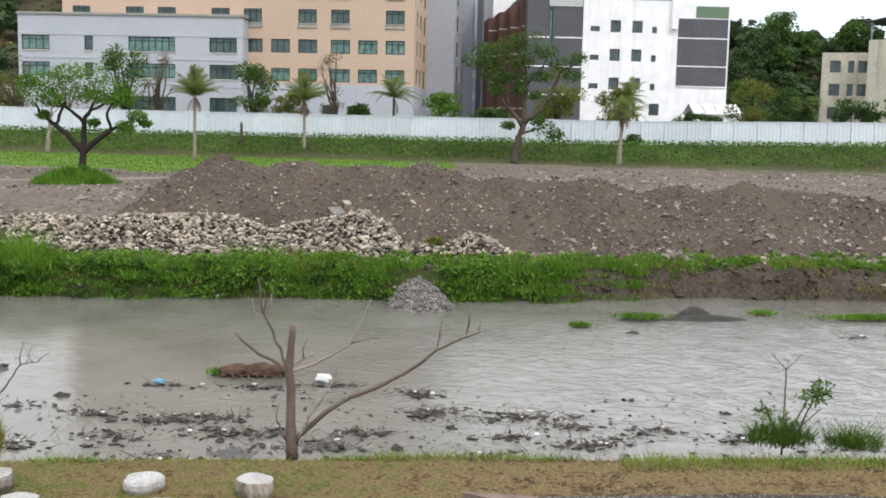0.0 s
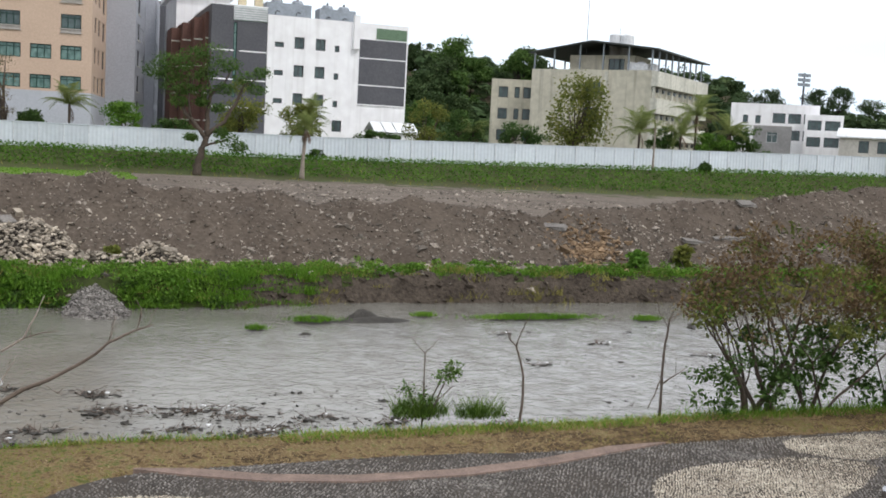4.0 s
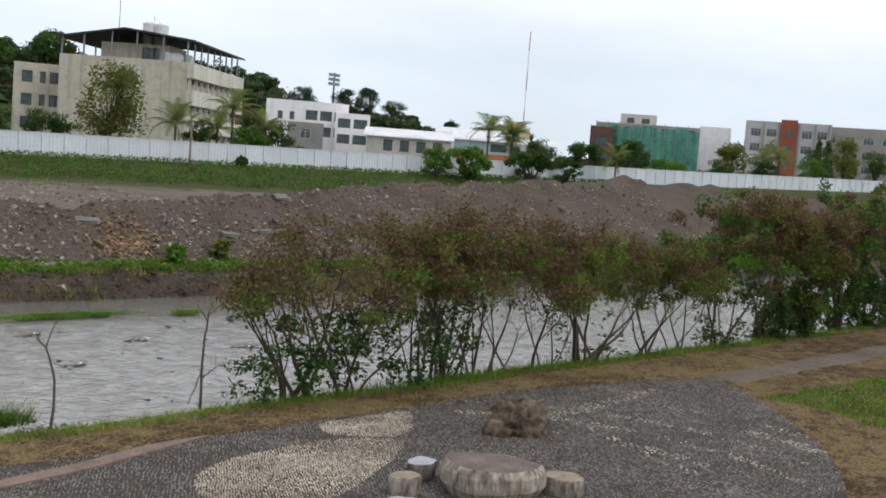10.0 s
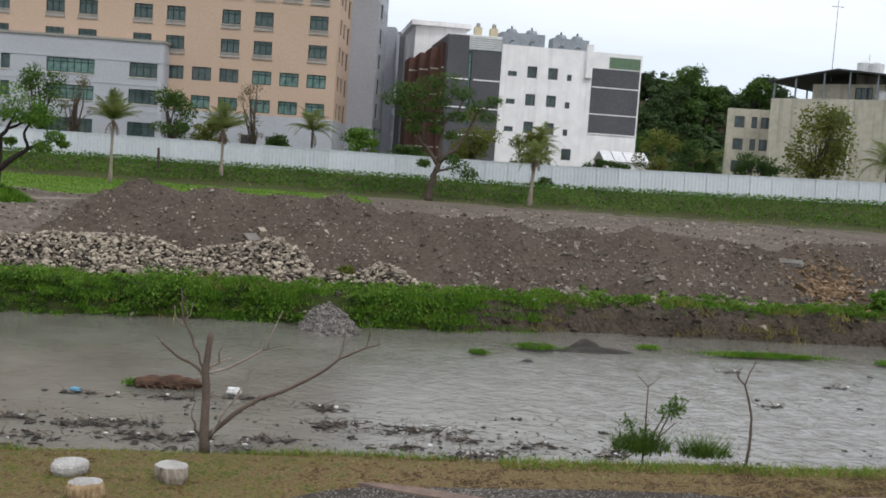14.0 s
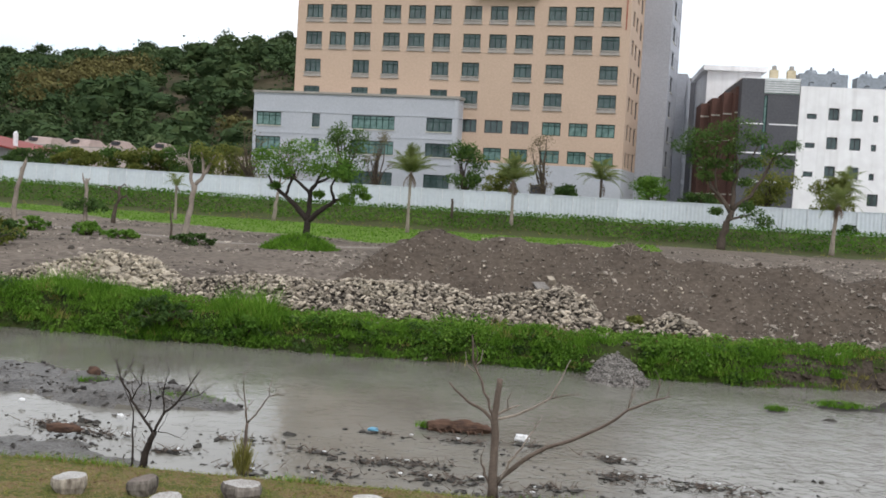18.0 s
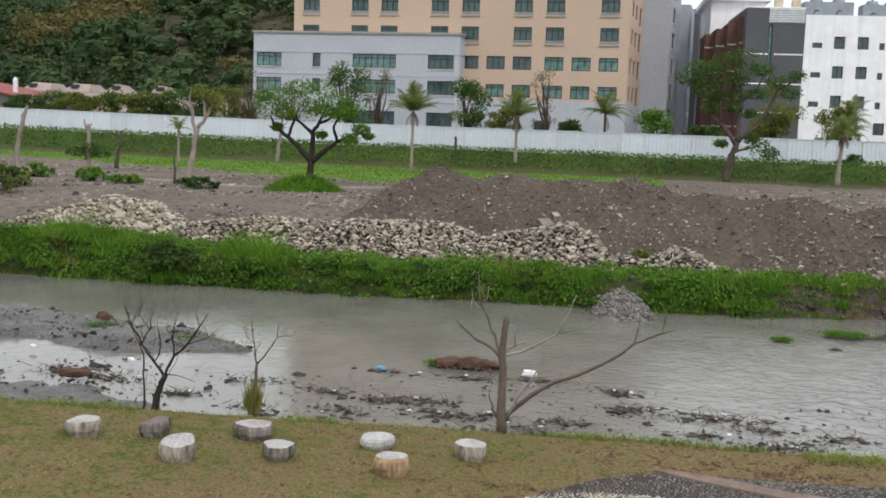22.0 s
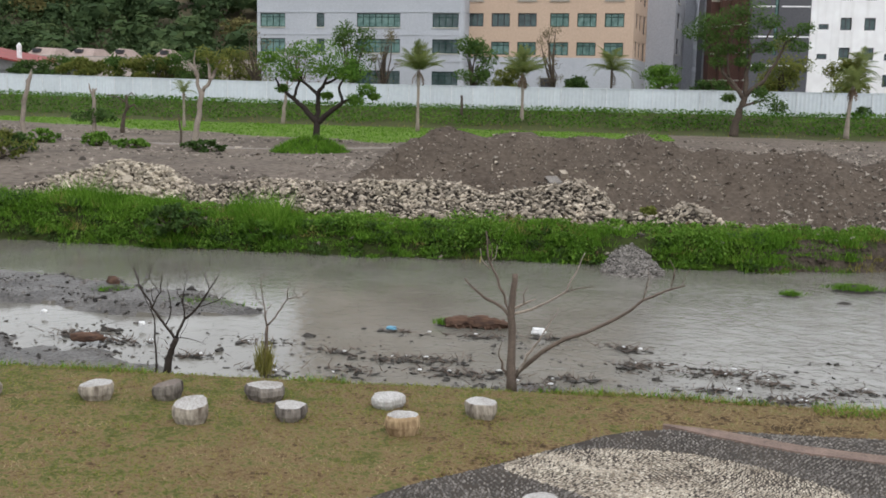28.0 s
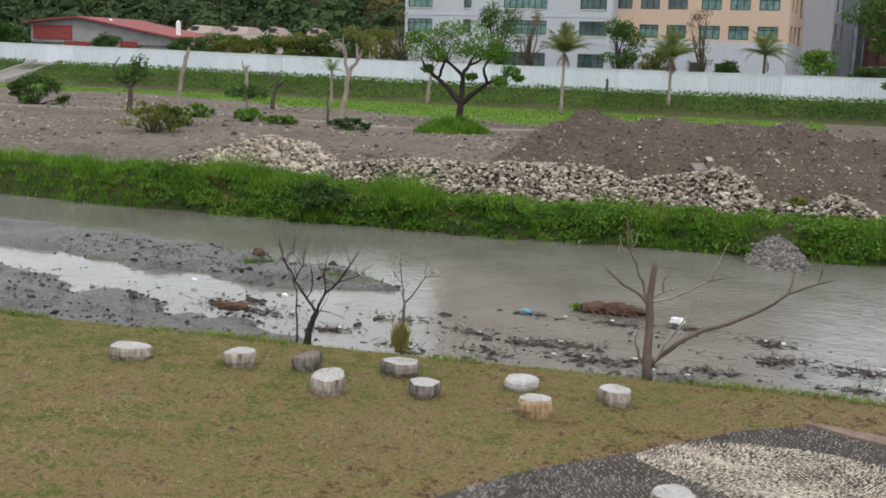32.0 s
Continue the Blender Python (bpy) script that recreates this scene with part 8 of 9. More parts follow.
joined_stones("strewn_stones", "pale stones strewn over the dug earth", places, M_SMALLSTONE, 6)
joined_stones("ochre_rubble", "patch of ochre broken stones in the earth slope", ochre, M_OCHRE, 7)
# clods and dark lumps that break the earth's surface
places = []
while len(places) < 9000:
    x = rnd.uniform(-10, 45)
    zc = lerp_table(CREST, x)
    y = 35.2 + rnd.random() * max(0.4, (zc + 0.2) / 0.6 + 0.6)
    places.append((x, y, ground_z(x, y) - 0.01, min(0.085, 0.022 * math.exp(rnd.gauss(0, 0.5)))))
joined_stones("earth_clods", "clods of dug grey-brown earth", places, M_DIRT, 8, category="earth")
places = []
while len(places) < 8200:
    x, y = rnd.uniform(-62, 40), rnd.uniform(39, 82)
    if zone(x, y, 0) != 6:
        continue
    if n2(x, y, 0.2, 61) < rnd.uniform(-0.3, 0.5):
        continue
    places.append((x, y, ground_z(x, y) + 0.01, min(0.2, 0.055 * math.exp(rnd.gauss(0, 0.5)))))
joined_stones("flat_stones", "stones scattered over the dug flat", places, M_SMALLSTONE, 9)
places = []
while len(places) < 130:
    x = rnd.uniform(-14, 36)
    y = far_edge(x) + abs(rnd.gauss(0, 0.9))
    places.append((x, y, ground_z(x, y) + 0.02, 0.06 * math.exp(rnd.gauss(0, 0.5))))
joined_stones("bank_stones", "stray stones in the bank grass", places, M_SMALLSTONE, 10)


def slab(x, y, w, d, t, label, tilt, turn, m, name="concrete_slab"):
    b = Build()
    b.box(-w / 2, -d / 2, -t / 2, w / 2, d / 2, t / 2)
    b.v = [Vector(p) + Vector((0.06 * math.sin(7 * i), 0.07 * math.sin(5 * i + 1), 0.02 * math.sin(3 * i))) for i, p in enumerate(b.v)]
    ob = b.obj(name, m)
    ob.matrix_world = pose(x, y, ground_z(x, y) + t * 0.4, *tilt, turn)
    return tagged(ob, label, "slab")


slab(-1.28, 37.55, 0.52, 0.5, 0.1, "broken grey concrete slab lying on the earth slope", (31, 0), 32, M_GREYSTONE)
slab(-0.95, 37.95, 0.26, 0.36, 0.2, "pale stone block lying on the earth slope", (30, 0), 20, M_STONE, "stone_block")
slab(18.6, 38.0, 1.0, 0.4, 0.1, "flat concrete slab near the ridge top", (28, 0), -40, M_GREYSTONE)
slab(28.5, 39.4, 0.9, 0.5, 0.1, "flat concrete slab near the ridge top", (25, 0), 10, M_GREYSTONE)
slab(24.5, 37.0, 1.3, 0.35, 0.12, "pale broken concrete beam in the earth slope", (20, 5), 8, M_GREYSTONE, "concrete_beam")
slab(26.4, 37.3, 1.6, 0.3, 0.12, "pale broken concrete beam in the earth slope", (20, -4), -6, M_GREYSTONE, "concrete_beam")

branching(1.75, 39.3, "dry twigs standing on the earth ridge", [
    [(0, 0, -0.1, 0.02), (0.1, 0, 0.25, 0.015), (0.3, 0, 0.5, 0.006)], [(0, 0, 0, 0.016), (-0.2, 0, 0.2, 0.012), (-0.45, 0, 0.3, 0.005)],
    [(0.05, 0, 0.1, 0.014), (0.35, 0.1, 0.2, 0.01), (0.6, 0.1, 0.45, 0.004)], [(0, 0, 0.1, 0.012), (-0.05, 0, 0.35, 0.009), (-0.15, 0, 0.6, 0.004)],
    [(0.1, 0, 0.25, 0.01), (0.05, 0, 0.45, 0.007), (0.12, 0, 0.7, 0.003)]], M_BARKPALE, "dry_twigs", "twigs")

# gravel spill running down to the water
spill = empty("gravel_spill", pose(1.2, 31.9, 0))
tagged(spill, "fan of grey gravel spilled down to the water", "gravel")
b = Build()


def spill_z(u, v):
    """A fan: narrow at its head on the bank, wide and flat where it meets the water."""
    t = min(1.0, max(0.0, (0.95 - v) / 2.6))
    half = 0.35 + 0.65 * t ** 0.7 + 0.16 * n2(u, v, 1.4, 31)
    q = abs(u - 0.22 * t) / half
    return -0.60 - 0.66 * t - 0.16 * (0.4 + t) * q ** 2 - (0.5 * (q - 1) if q > 1 else 0) + 0.09 * n2(u, v, 1.6, 3) + 0.04 * n2(u, v, 4.0, 5) - (0.5 * (v - 0.95) if v > 0.95 else 0)


gx, gy = axis((-1.6, 1.6, 0.13)), axis((-2.1, 1.5, 0.15))
b.v = [(x, y, spill_z(x, y)) for y in gy for x in gx]
for j in range(len(gy) - 1):
    for i in range(len(gx) - 1):
        b.f.append((j * len(gx) + i, j * len(gx) + i + 1, (j + 1) * len(gx) + i + 1, (j + 1) * len(gx) + i))
        b.mi.append(0)
part("mound", b, M_GREYSTONE, spill, smooth=True)
places = []
while len(places) < 4200:
    u, v = rnd.uniform(-1.4, 1.5), rnd.uniform(-1.9, 1.2)
    if spill_z(u, v) > -1.22:
        places.append((u, v, spill_z(u, v) + 0.01, 0.024 * math.exp(rnd.gauss(0, 0.45))))
places += [(x, y, z + 0.03, min(r * 1.7, 0.07)) for x, y, z, r in places[::23]]
joined_stones("gravel", "loose grey gravel", places, M_GREYSTONE, 11, spill)

# ---- in the river: log, rubbish, silt islets ----
M_LOG = mat("rotten_red_brown_wood", (0.15, 0.088, 0.06), 0.95, (0.035, 0.024, 0.02), 5, 16, 0.9, 0.04, stretch=(0.3, 1, 1))
lg = empty("driftwood_log", pose(-2.35, 23.15, WATER + 0.05, 0, 0, 4))
tagged(lg, "rotten reddish-brown log stranded in the shallows", "log")
b = Build()
ts = [k / 16 for k in range(17)]
b.tube([(-0.72 + 1.44 * t, 0.05 * math.sin(5 * t), 0.03 + 0.05 * math.sin(math.pi * t)) for t in ts], [0.05 + 0.09 * math.sin(math.pi * (0.15 + 0.8 * t)) ** 0.6 for t in ts], 14)
b.v = [p + Vector((0.06, 0.06, 0.06)) * noise.noise(p * 6.0) + Vector((0, 0.05, 0.05)) * noise.noise(Vector((p.x * 2, p.y * 16, p.z * 16))) for p in b.v]
part("trunk", b, M_LOG, lg)
for k in range(7):
    b = Build()
    b.tube([(-0.5 + 0.16 * k, -0.12, 0.02), (-0.4 + 0.15 * k, -0.36 - 0.06 * (k % 3), -0.02 + 0.03 * (k % 2))], [0.022, 0.008], 5)
    part("splinter", b, M_LOG, lg)
M_BAGW = mat("white_plastic_bag", (0.75, 0.75, 0.74), 0.45, (0.55, 0.55, 0.55), 5, 20, 0.5, 0.02)
M_BAGB = mat("blue_plastic_bag", (0.15, 0.36, 0.5), 0.45, None, 5, 20, 0.5, 0.02)
M_SILTSTONE = mat("silty_pebble", (0.12, 0.11, 0.10), 0.85, (0.04, 0.037, 0.034), 4, 12, 0.4, 0.02, light=(0.28, 0.26, 0.24), island=0.8)
M_SILT = mat("black_silt", (0.072, 0.066, 0.058), 0.75, (0.032, 0.03, 0.027), 3, 16, 0.9, 0.04)
boulder("plastic_bag", "crumpled white plastic bag caught in debris", -1.0, 22.75, 0.16, 0.12, 0.11, 1.7, M_BAGW, z=WATER + 0.02)["category"] = "bag"
boulder("plastic_bag", "crumpled pale blue plastic bag on the silt", -0.2, 16.3, 0.12, 0.09, 0.05, 2.7, M_BAGB, z=WATER + 0.08)["category"] = "bag"
boulder("plastic_bag", "pale blue plastic scrap in the shallows", -4.2, 22.6, 0.12, 0.08, 0.05, 3.7, M_BAGB, z=WATER + 0.0)["category"] = "bag"
boulder("plastic_bag", "small white plastic scrap on the silt", -9.4, 21.4, 0.08, 0.07, 0.06, 5.7, M_BAGW, z=WATER + 0.1)["category"] = "bag"
boulder("plastic_bag", "small white plastic scrap on the silt", -12.0, 22.1, 0.08, 0.06, 0.05, 6.1, M_BAGW, z=WATER + 0.1)["category"] = "bag"
boulder("rusty_lump", "low rust-brown heap of rubbish on the silt", -9.9, 19.9, 0.36, 0.2, 0.12, 8.3, M_LOG, z=WATER + 0.1)
boulder("rusty_lump", "rust-brown lump on the silt bank", -12.0, 25.6, 0.2, 0.15, 0.15, 6.7, M_LOG, z=WATER + 0.1)


def debris(x, y, w, d, label, seed, n=26):
    r2 = random.Random(seed)
    root = empty("debris_pile", pose(x, y, WATER, 0, 0, r2.uniform(-12, 12)))
    tagged(root, label, "debris", "debris piles in the shallows")
    b = Build()
    bm = [(r2.gauss(0, w * 0.32), r2.gauss(0, d * 0.3), r2.uniform(-0.02, 0.03), r2.uniform(0.02, 0.065)) for _ in range(n * 2)]
    for px, py, pz, r in bm:
        v = (SHAPES[r2.randrange(len(SHAPES))] @ spin(r2).T) * np.array([r * 1.4, r, r * 0.55]) + np.array([px, py, pz])
        b.add([tuple(q) for q in v], ICO_F)
    part("silt", b, M_SILT, root)["kind"] = "stuff"
    b = Build()
    for _ in range(n + n // 2):
        px, py, a = r2.gauss(0, w * 0.35), r2.gauss(0, d * 0.3), r2.uniform(0, 6.28)
        l = r2.uniform(0.05, 0.24)
        b.tube([(px, py, 0.03), (px + math.cos(a) * l, py + math.sin(a) * l, r2.uniform(0.03, 0.16))], [0.009, 0.004], 4)
    part("twig_tangle", b, M_DEADWOOD, root)["kind"] = "stuff"
    b = Build()
    for _ in range(max(1, n // 12)):
        px, py, r = r2.gauss(0, w * 0.3), r2.gauss(0, d * 0.3), r2.uniform(0.02, 0.045)
        v = SHAPES[r2.randrange(len(SHAPES))] * r + np.array([px, py, 0.07])
        b.add([tuple(q) for q in v], ICO_F)
    part("litter", b, M_BAGW, root)["kind"] = "stuff"


DEB = ((-3.2, 20.0, 1.6, 0.5, 40), (-2.2, 19.2, 1.8, 0.6, 46), (-1.1, 18.4, 1.4, 0.6, 30), (-2.2, 22.2, 1.0, 0.3, 16), (-0.7, 22.4, 0.9, 0.25, 14), (0.8, 21.8, 0.8, 0.4, 24), (1.1, 20.4, 0.9, 0.7, 30), (2.8, 20.2, 1.5, 0.6, 44), (3.4, 19.6, 0.9, 0.4, 18),
       (4.9, 19.4, 0.8, 0.3, 14), (6.2, 18.9, 0.7, 0.3, 12), (-4.9, 20.3, 1.2, 0.4, 16), (-4.3, 18.9, 1.0, 0.6, 18), (-5.8, 18.6, 1.0, 0.6, 18), (-9.3, 20.2, 1.2, 0.35, 26), (-3.9, 22.3, 1.0, 0.25, 10), (7.9, 18.4, 1.4, 0.3, 16), (9.0, 18.0, 1.0, 0.3, 12),
       (14.4, 26.0, 0.6, 0.25, 10), (12.2, 27.6, 0.5, 0.2, 7), (-6.5, 20.8, 1.0, 0.4, 12), (0.2, 17.3, 1.2, 0.5, 24), (-2.9, 17.6, 1.5, 0.5, 34), (-3.9, 17.2, 0.8, 0.4, 18), (-4.8, 17.3, 0.9, 0.35, 20), (-0.2, 19.2, 0.8, 0.45, 20), (2.2, 19.0, 0.7, 0.4, 16), (3.6, 18.6, 1.2, 0.5, 34), (-7.6, 19.4, 1.0, 0.4, 20), (-10.4, 20.6, 1.3, 0.5, 30), (1.9, 18.0, 0.8, 0.5, 12), (11.4, 23.5, 0.6, 0.25, 8), (16.5, 24.2, 0.7, 0.3, 9), (20.3, 25.0, 0.7, 0.3, 9), (18.2, 22.4, 0.7, 0.3, 9), (22.6, 22.0, 0.8, 0.3, 9))
for i, (x, y, w, d, n) in enumerate(DEB):
    debris(x, y, w, d, "dark silt and twigs with scraps in the shallows", 500 + i, n)
r3 = random.Random(9)
places = []
for _ in range(300):
    x, y = r3.uniform(-14, 7), 16.4 + 5.5 * r3.random() ** 1.2
    places.append((x, y, WATER - 0.01, 0.04 * math.exp(r3.gauss(0, 0.5))))
for _ in range(260):
    x, y = r3.uniform(11, 34), r3.uniform(17, 29)
    places.append((x, y, WATER - 0.02, 0.045 * math.exp(r3.gauss(0, 0.5))))
joined_stones("shallows_lumps", "dark lumps standing out of the shallows", places, M_SILT, 12)


def islet(x, y, w, d, h, label, seed, grass, m):
    root = empty("islet", pose(x, y, WATER))
    tagged(root, label, "islet")
    b = Build()
    n, rings = 18, 5
    vs = [(0, 0, h)]
    for i in range(1, rings + 1):
        t = i / rings
        for k in range(n):
            a = k * math.tau / n
            q = t * (1 + 0.25 * noise.noise(Vector((math.cos(a) + seed, math.sin(a), 0.3))))
            vs.append((math.cos(a) * w / 2 * q, math.sin(a) * d / 2 * q, h * (1 - t ** 1.6) - 0.08 * t + 0.04 * noise.noise(Vector((t * 3 + seed, a, 1)))))
    fs = [(0, 1 + k, 1 + (k + 1) % n) for k in range(n)]
    for i in range(rings - 1):
        for k in range(n):
            o = 1 + i * n
            fs.append((o + k, o + n + k, o + n + (k + 1) % n, o + (k + 1) % n))
    b.add(vs, fs)
    part("silt", b, m, root, smooth=True)
    if grass:
        p = np.stack([RNG.normal(0, w * 0.2, grass), RNG.normal(0, d * 0.2, grass), np.full(grass, h * 0.4)], 1)
        raw_mesh("grass", blade_verts(p, 0.13, 0.025, 0.6), 3, M_BLADE, root)["kind"] = "stuff"
    return root


islet(7.15, 29.7, 1.5, 0.8, 0.2, "silt hump with a yellowish tuft of grass", 1, 900, M_SILT)
islet(8.9, 29.9, 3.4, 0.9, 0.15, "long low spit of black silt", 4, 0, M_SILT)
islet(8.7, 30.1, 1.5, 0.6, 0.34, "bare black silt heap on the spit", 2, 0, M_SILT)
islet(5.3, 28.6, 0.7, 0.4, 0.12, "tiny grassy islet of dark silt", 3, 260, M_SILT)
islet(6.5, 27.9, 0.7, 0.3, 0.07, "low bare silt hump", 14, 0, M_SILT)
islet(14.2, 30.0, 4.4, 0.7, 0.14, "long low grassy islet of silt", 5, 2600, M_SILT)
islet(10.8, 30.6, 0.9, 0.4, 0.1, "small grassy islet of dark silt", 6, 350, M_SILT)
islet(18.0, 29.6, 1.2, 0.6, 0.14, "small grassy islet of dark silt", 7, 500, M_SILT)
islet(-9.0, 23.9, 2.2, 0.5, 0.2, "grassy hump on the silt bank", 8, 500, M_SILT)
islet(-11.6, 24.9, 1.4, 0.4, 0.2, "grassy hump on the silt bank", 9, 300, M_SILT)
islet(-3.15, 23.2, 0.4, 0.3, 0.12, "tuft of grass on a silt hump beside the log", 10, 160, M_SILT)
islet(0.0, 16.9, 2.0, 1.2, 0.16, "smooth dark silt tongue under the bank", 11, 0, M_SILT)

# ---- grass and weeds ----
def rand_xy(n, x0, x1, y0, y1):
    return RNG.uniform(x0, x1, n), RNG.uniform(y0, y1, n)


def scatter(n, x0, x1, y0, y1, ok, sink=0.02):
    xs, ys = rand_xy(n, x0, x1, y0, y1)
    out = []
    for x, y in zip(xs, ys):
        if ok(x, y):
            out.append((x, y, ground_z(x, y) - sink))
    return np.array(out)


def grass(name, label, p, h, w, m, lean=0.4):
    return tagged(raw_mesh(name, blade_verts(p, h, w, lean), 3, m), label, "grass", kind="stuff")


# the dry lawn on the near bank
p = scatter(190000, -13.5, 23, 7.5, 14.7, lambda x, y: y < near_edge(x) + 0.25 and not inside(PLAZA, x + 0.45 * n2(x, y, 1.3, 5.0), y + 0.2 * n2(x, y, 1.6, 8.0) - 0.12) and math.hypot(x, y) < 27)
k = np.array([0.65 * n2(x, y, 0.5, 71) + 0.6 * n2(x, y, 1.6, 72) + 0.30 - 0.48 * sstep(-2, 4, x) + 0.45 * sstep(2.0, 0.2, near_edge(x) - y) * sstep(4, -2, x) - 0.2 * sstep(3.0, 5.5, near_edge(x) - y) + 0.3 * n2(x, y, 6.0, 77) + RNG.normal(0, 0.24) for x, y, _ in p])
grass("dry_lawn_grass", "short dry straw-coloured lawn", p[k < 0.1], 0.045, 0.014, M_BLADEDRY, 1.5)
grass("olive_lawn_grass", "short half-green lawn grass", p[(k >= 0.1) & (k < 0.42)], 0.05, 0.014, M_BLADEOLIVE, 1.3)
grass("green_lawn_grass", "short green lawn grass patches", p[k >= 0.42], 0.055, 0.014, M_BLADELAWN, 1.2)
p = scatter(110000, -14, 40, 13.6, 15.4, lambda x, y: (-0.5 if x > 2 else -0.22) < y - near_edge(x) < 0.3 and n2(x, y, 0.5, 73) > (-0.35 if x > 3 else 0.05), 0.03)
half = RNG.random(len(p)) < 0.5
grass("bank_edge_grass", "lush green grass along the near bank edge", p[half], 0.13, 0.016, M_BLADE, 0.7)
grass("bank_edge_straw", "yellowish grass along the near bank edge", p[~half], 0.11, 0.016, M_BLADEOLIVE, 0.9)
p = scatter(34000, 19, 34, 5, 11, lambda x, y: y < 10.4 - 0.03 * (x - 22) and x > 19.6 + 0.5 * n2(x, y, 0.6, 5) + max(0, (9 - y)) * -0.4)
grass("green_lawn_patch", "green lawn beside the cement path", p, 0.09, 0.034, M_BLADE, 0.6)


# the far bank
def far_ok(x, y):
    fe = far_edge(x)
    if x < 5.5:
        return fe + 0.05 < y < 34.9 and n2(x, y, 0.8, 74) > -0.55 and not (abs(x - 1.25) < 0.8 and y < 33.0)
    if x > 33:
        return fe + 0.2 < y < 36.2 and n2(x, y, 0.6, 74) > -0.3
    return fe + 0.5 < y < 34.9 and n2(x, y, 0.8, 74) > -0.4


p = scatter(70000, -60, 60, 31.6, 36.2, far_ok)
hh = np.array([(0.10 if x < 5.5 else 0.09) + 0.08 * n2(x, y, 1.1, 75) + 0.42 * sstep(-11, -17, x) * (0.7 + 0.5 * n2(x, y, 0.7, 76)) + 0.45 * sstep(33, 38, x) for x, y, _ in p])
grass("far_bank_grass", "lush green grass and reeds on the far bank", p, hh, 0.035, M_BLADE, 0.45)
q = p[RNG.random(len(p)) < 0.24]
q = q + np.stack([RNG.normal(0, 0.1, len(q)), RNG.normal(0, 0.1, len(q)), RNG.uniform(0.0, 0.13, len(q))], 1)
tagged(raw_mesh("bank_weeds", leaf_verts(q, 0.12, 0.6, 0.6), 4, M_WEED), "broad-leaved weeds on the far bank", "weeds", kind="stuff")
q = p[(RNG.random(len(p)) < 0.12)]
q = q + np.stack([0 * q[:, 0], 0 * q[:, 0], RNG.uniform(0.05, 0.16, len(q))], 1)
tagged(raw_mesh("withered_weeds", leaf_verts(q, 0.11, 0.4, 0.5), 4, M_LEAFBROWN), "withered brown weeds on the far bank", "weeds", kind="stuff")
# tussocks and leafy clumps that give the bank its lumps and dark hollows
def tussocks(n, x0, x1, blades, tall, seed, ok, m, name, label, dy=(0.0, 2.3)):
    rnd = random.Random(seed)
    pts, hs = [], []
    while n:
        x = rnd.uniform(x0, x1)
        y = far_edge(x) + dy[0] + (dy[1] - dy[0]) * rnd.random()
        n -= 1
        if not ok(x, y):
            continue
        z, s, h = ground_z(x, y) - 0.05, rnd.uniform(0.10, 0.28), tall * rnd.uniform(0.5, 1.2) * (1 + 1.1 * n2(x, y, 0.55, 88))
        for _ in range(blades):
            pts.append((x + rnd.gauss(0, s), y + rnd.gauss(0, s), z))
            hs.append(h * rnd.uniform(0.6, 1.1))
    tagged(raw_mesh(name, blade_verts(np.array(pts), np.array(hs), 0.03, 0.6), 3, m), label, "grass", kind="stuff")


def off_spill(x, y):
    return not (abs(x - 1.25) < 0.85 and y < 33.1)


tussocks(620, -24, 8, 70, 0.26, 81, off_spill, M_BLADE, "grass_tussocks", "green grass tussocks on the far bank", (0.0, 1.0))
tussocks(260, -60, -9.5, 90, 0.55, 82, off_spill, M_BLADE, "reed_tussocks", "tall green reeds on the far bank", (0.0, 1.6))
tussocks(240, 5.5, 36, 70, 0.17, 83, off_spill, M_BLADE, "bank_lip_grass", "green grass along the lip of the cut bank", (0.75, 1.5))
tussocks(900, 33, 68, 70, 0.85, 84, off_spill, M_BLADE, "downstream_grass", "tall bright grass on the far bank", (0.2, 3.0))
tussocks(300, -22, 22, 40, 0.22, 85, off_spill, M_BLADEOLIVE, "straw_tussocks", "yellowed grass tussocks on the far bank")
r4 = random.Random(86)
cs, rr = [], []
for _ in range(900):
    x = r4.uniform(-22, 30)
    y = far_edge(x) + r4.uniform(0.05, 2.4)
    if (x > 5.5 and y < far_edge(x) + 0.7) or not off_spill(x, y):
        continue
    s = r4.uniform(0.08, 0.2)
    cs.append((x, y, ground_z(x, y) + s * 0.55))
    rr.append([s * 1.3, s * 1.1, s * 0.7])
deep = []
for _ in range(170):
    x = r4.uniform(-20, 5.2)
    y = far_edge(x) + r4.uniform(-0.1, 0.6)
    if not off_spill(x, y):
        continue
    s = r4.uniform(0.16, 0.42) * (1 + 0.9 * n2(x, y, 0.4, 90))
    deep.append((x, y, ground_z(x, y) + s * 0.5, s))
for nm, m, sel, lab in (("dark_bank_weeds", M_LEAFDARK, deep[::3], "dark leafy weeds hanging over the water"), ("bright_bank_weeds", M_LEAF, deep[1::3], "bright green weeds hanging over the water"), ("broad_bank_weeds", M_WEED, deep[2::3], "broad-leaved weeds hanging over the water")):
    tagged(raw_mesh(nm, leaf_verts(blob_points([q[:3] for q in sel], [[q[3] * 1.2, q[3], q[3] * 0.75] for q in sel], 110 * len(sel)), 0.11, 0.5, 0.6), 4, m), lab, "weeds", kind="stuff")
tagged(raw_mesh("leafy_clumps", leaf_verts(blob_points(cs, rr, 42000), 0.085, 0.5, 0.6), 4, M_WEED), "leafy weed clumps on the far bank", "weeds", kind="stuff")
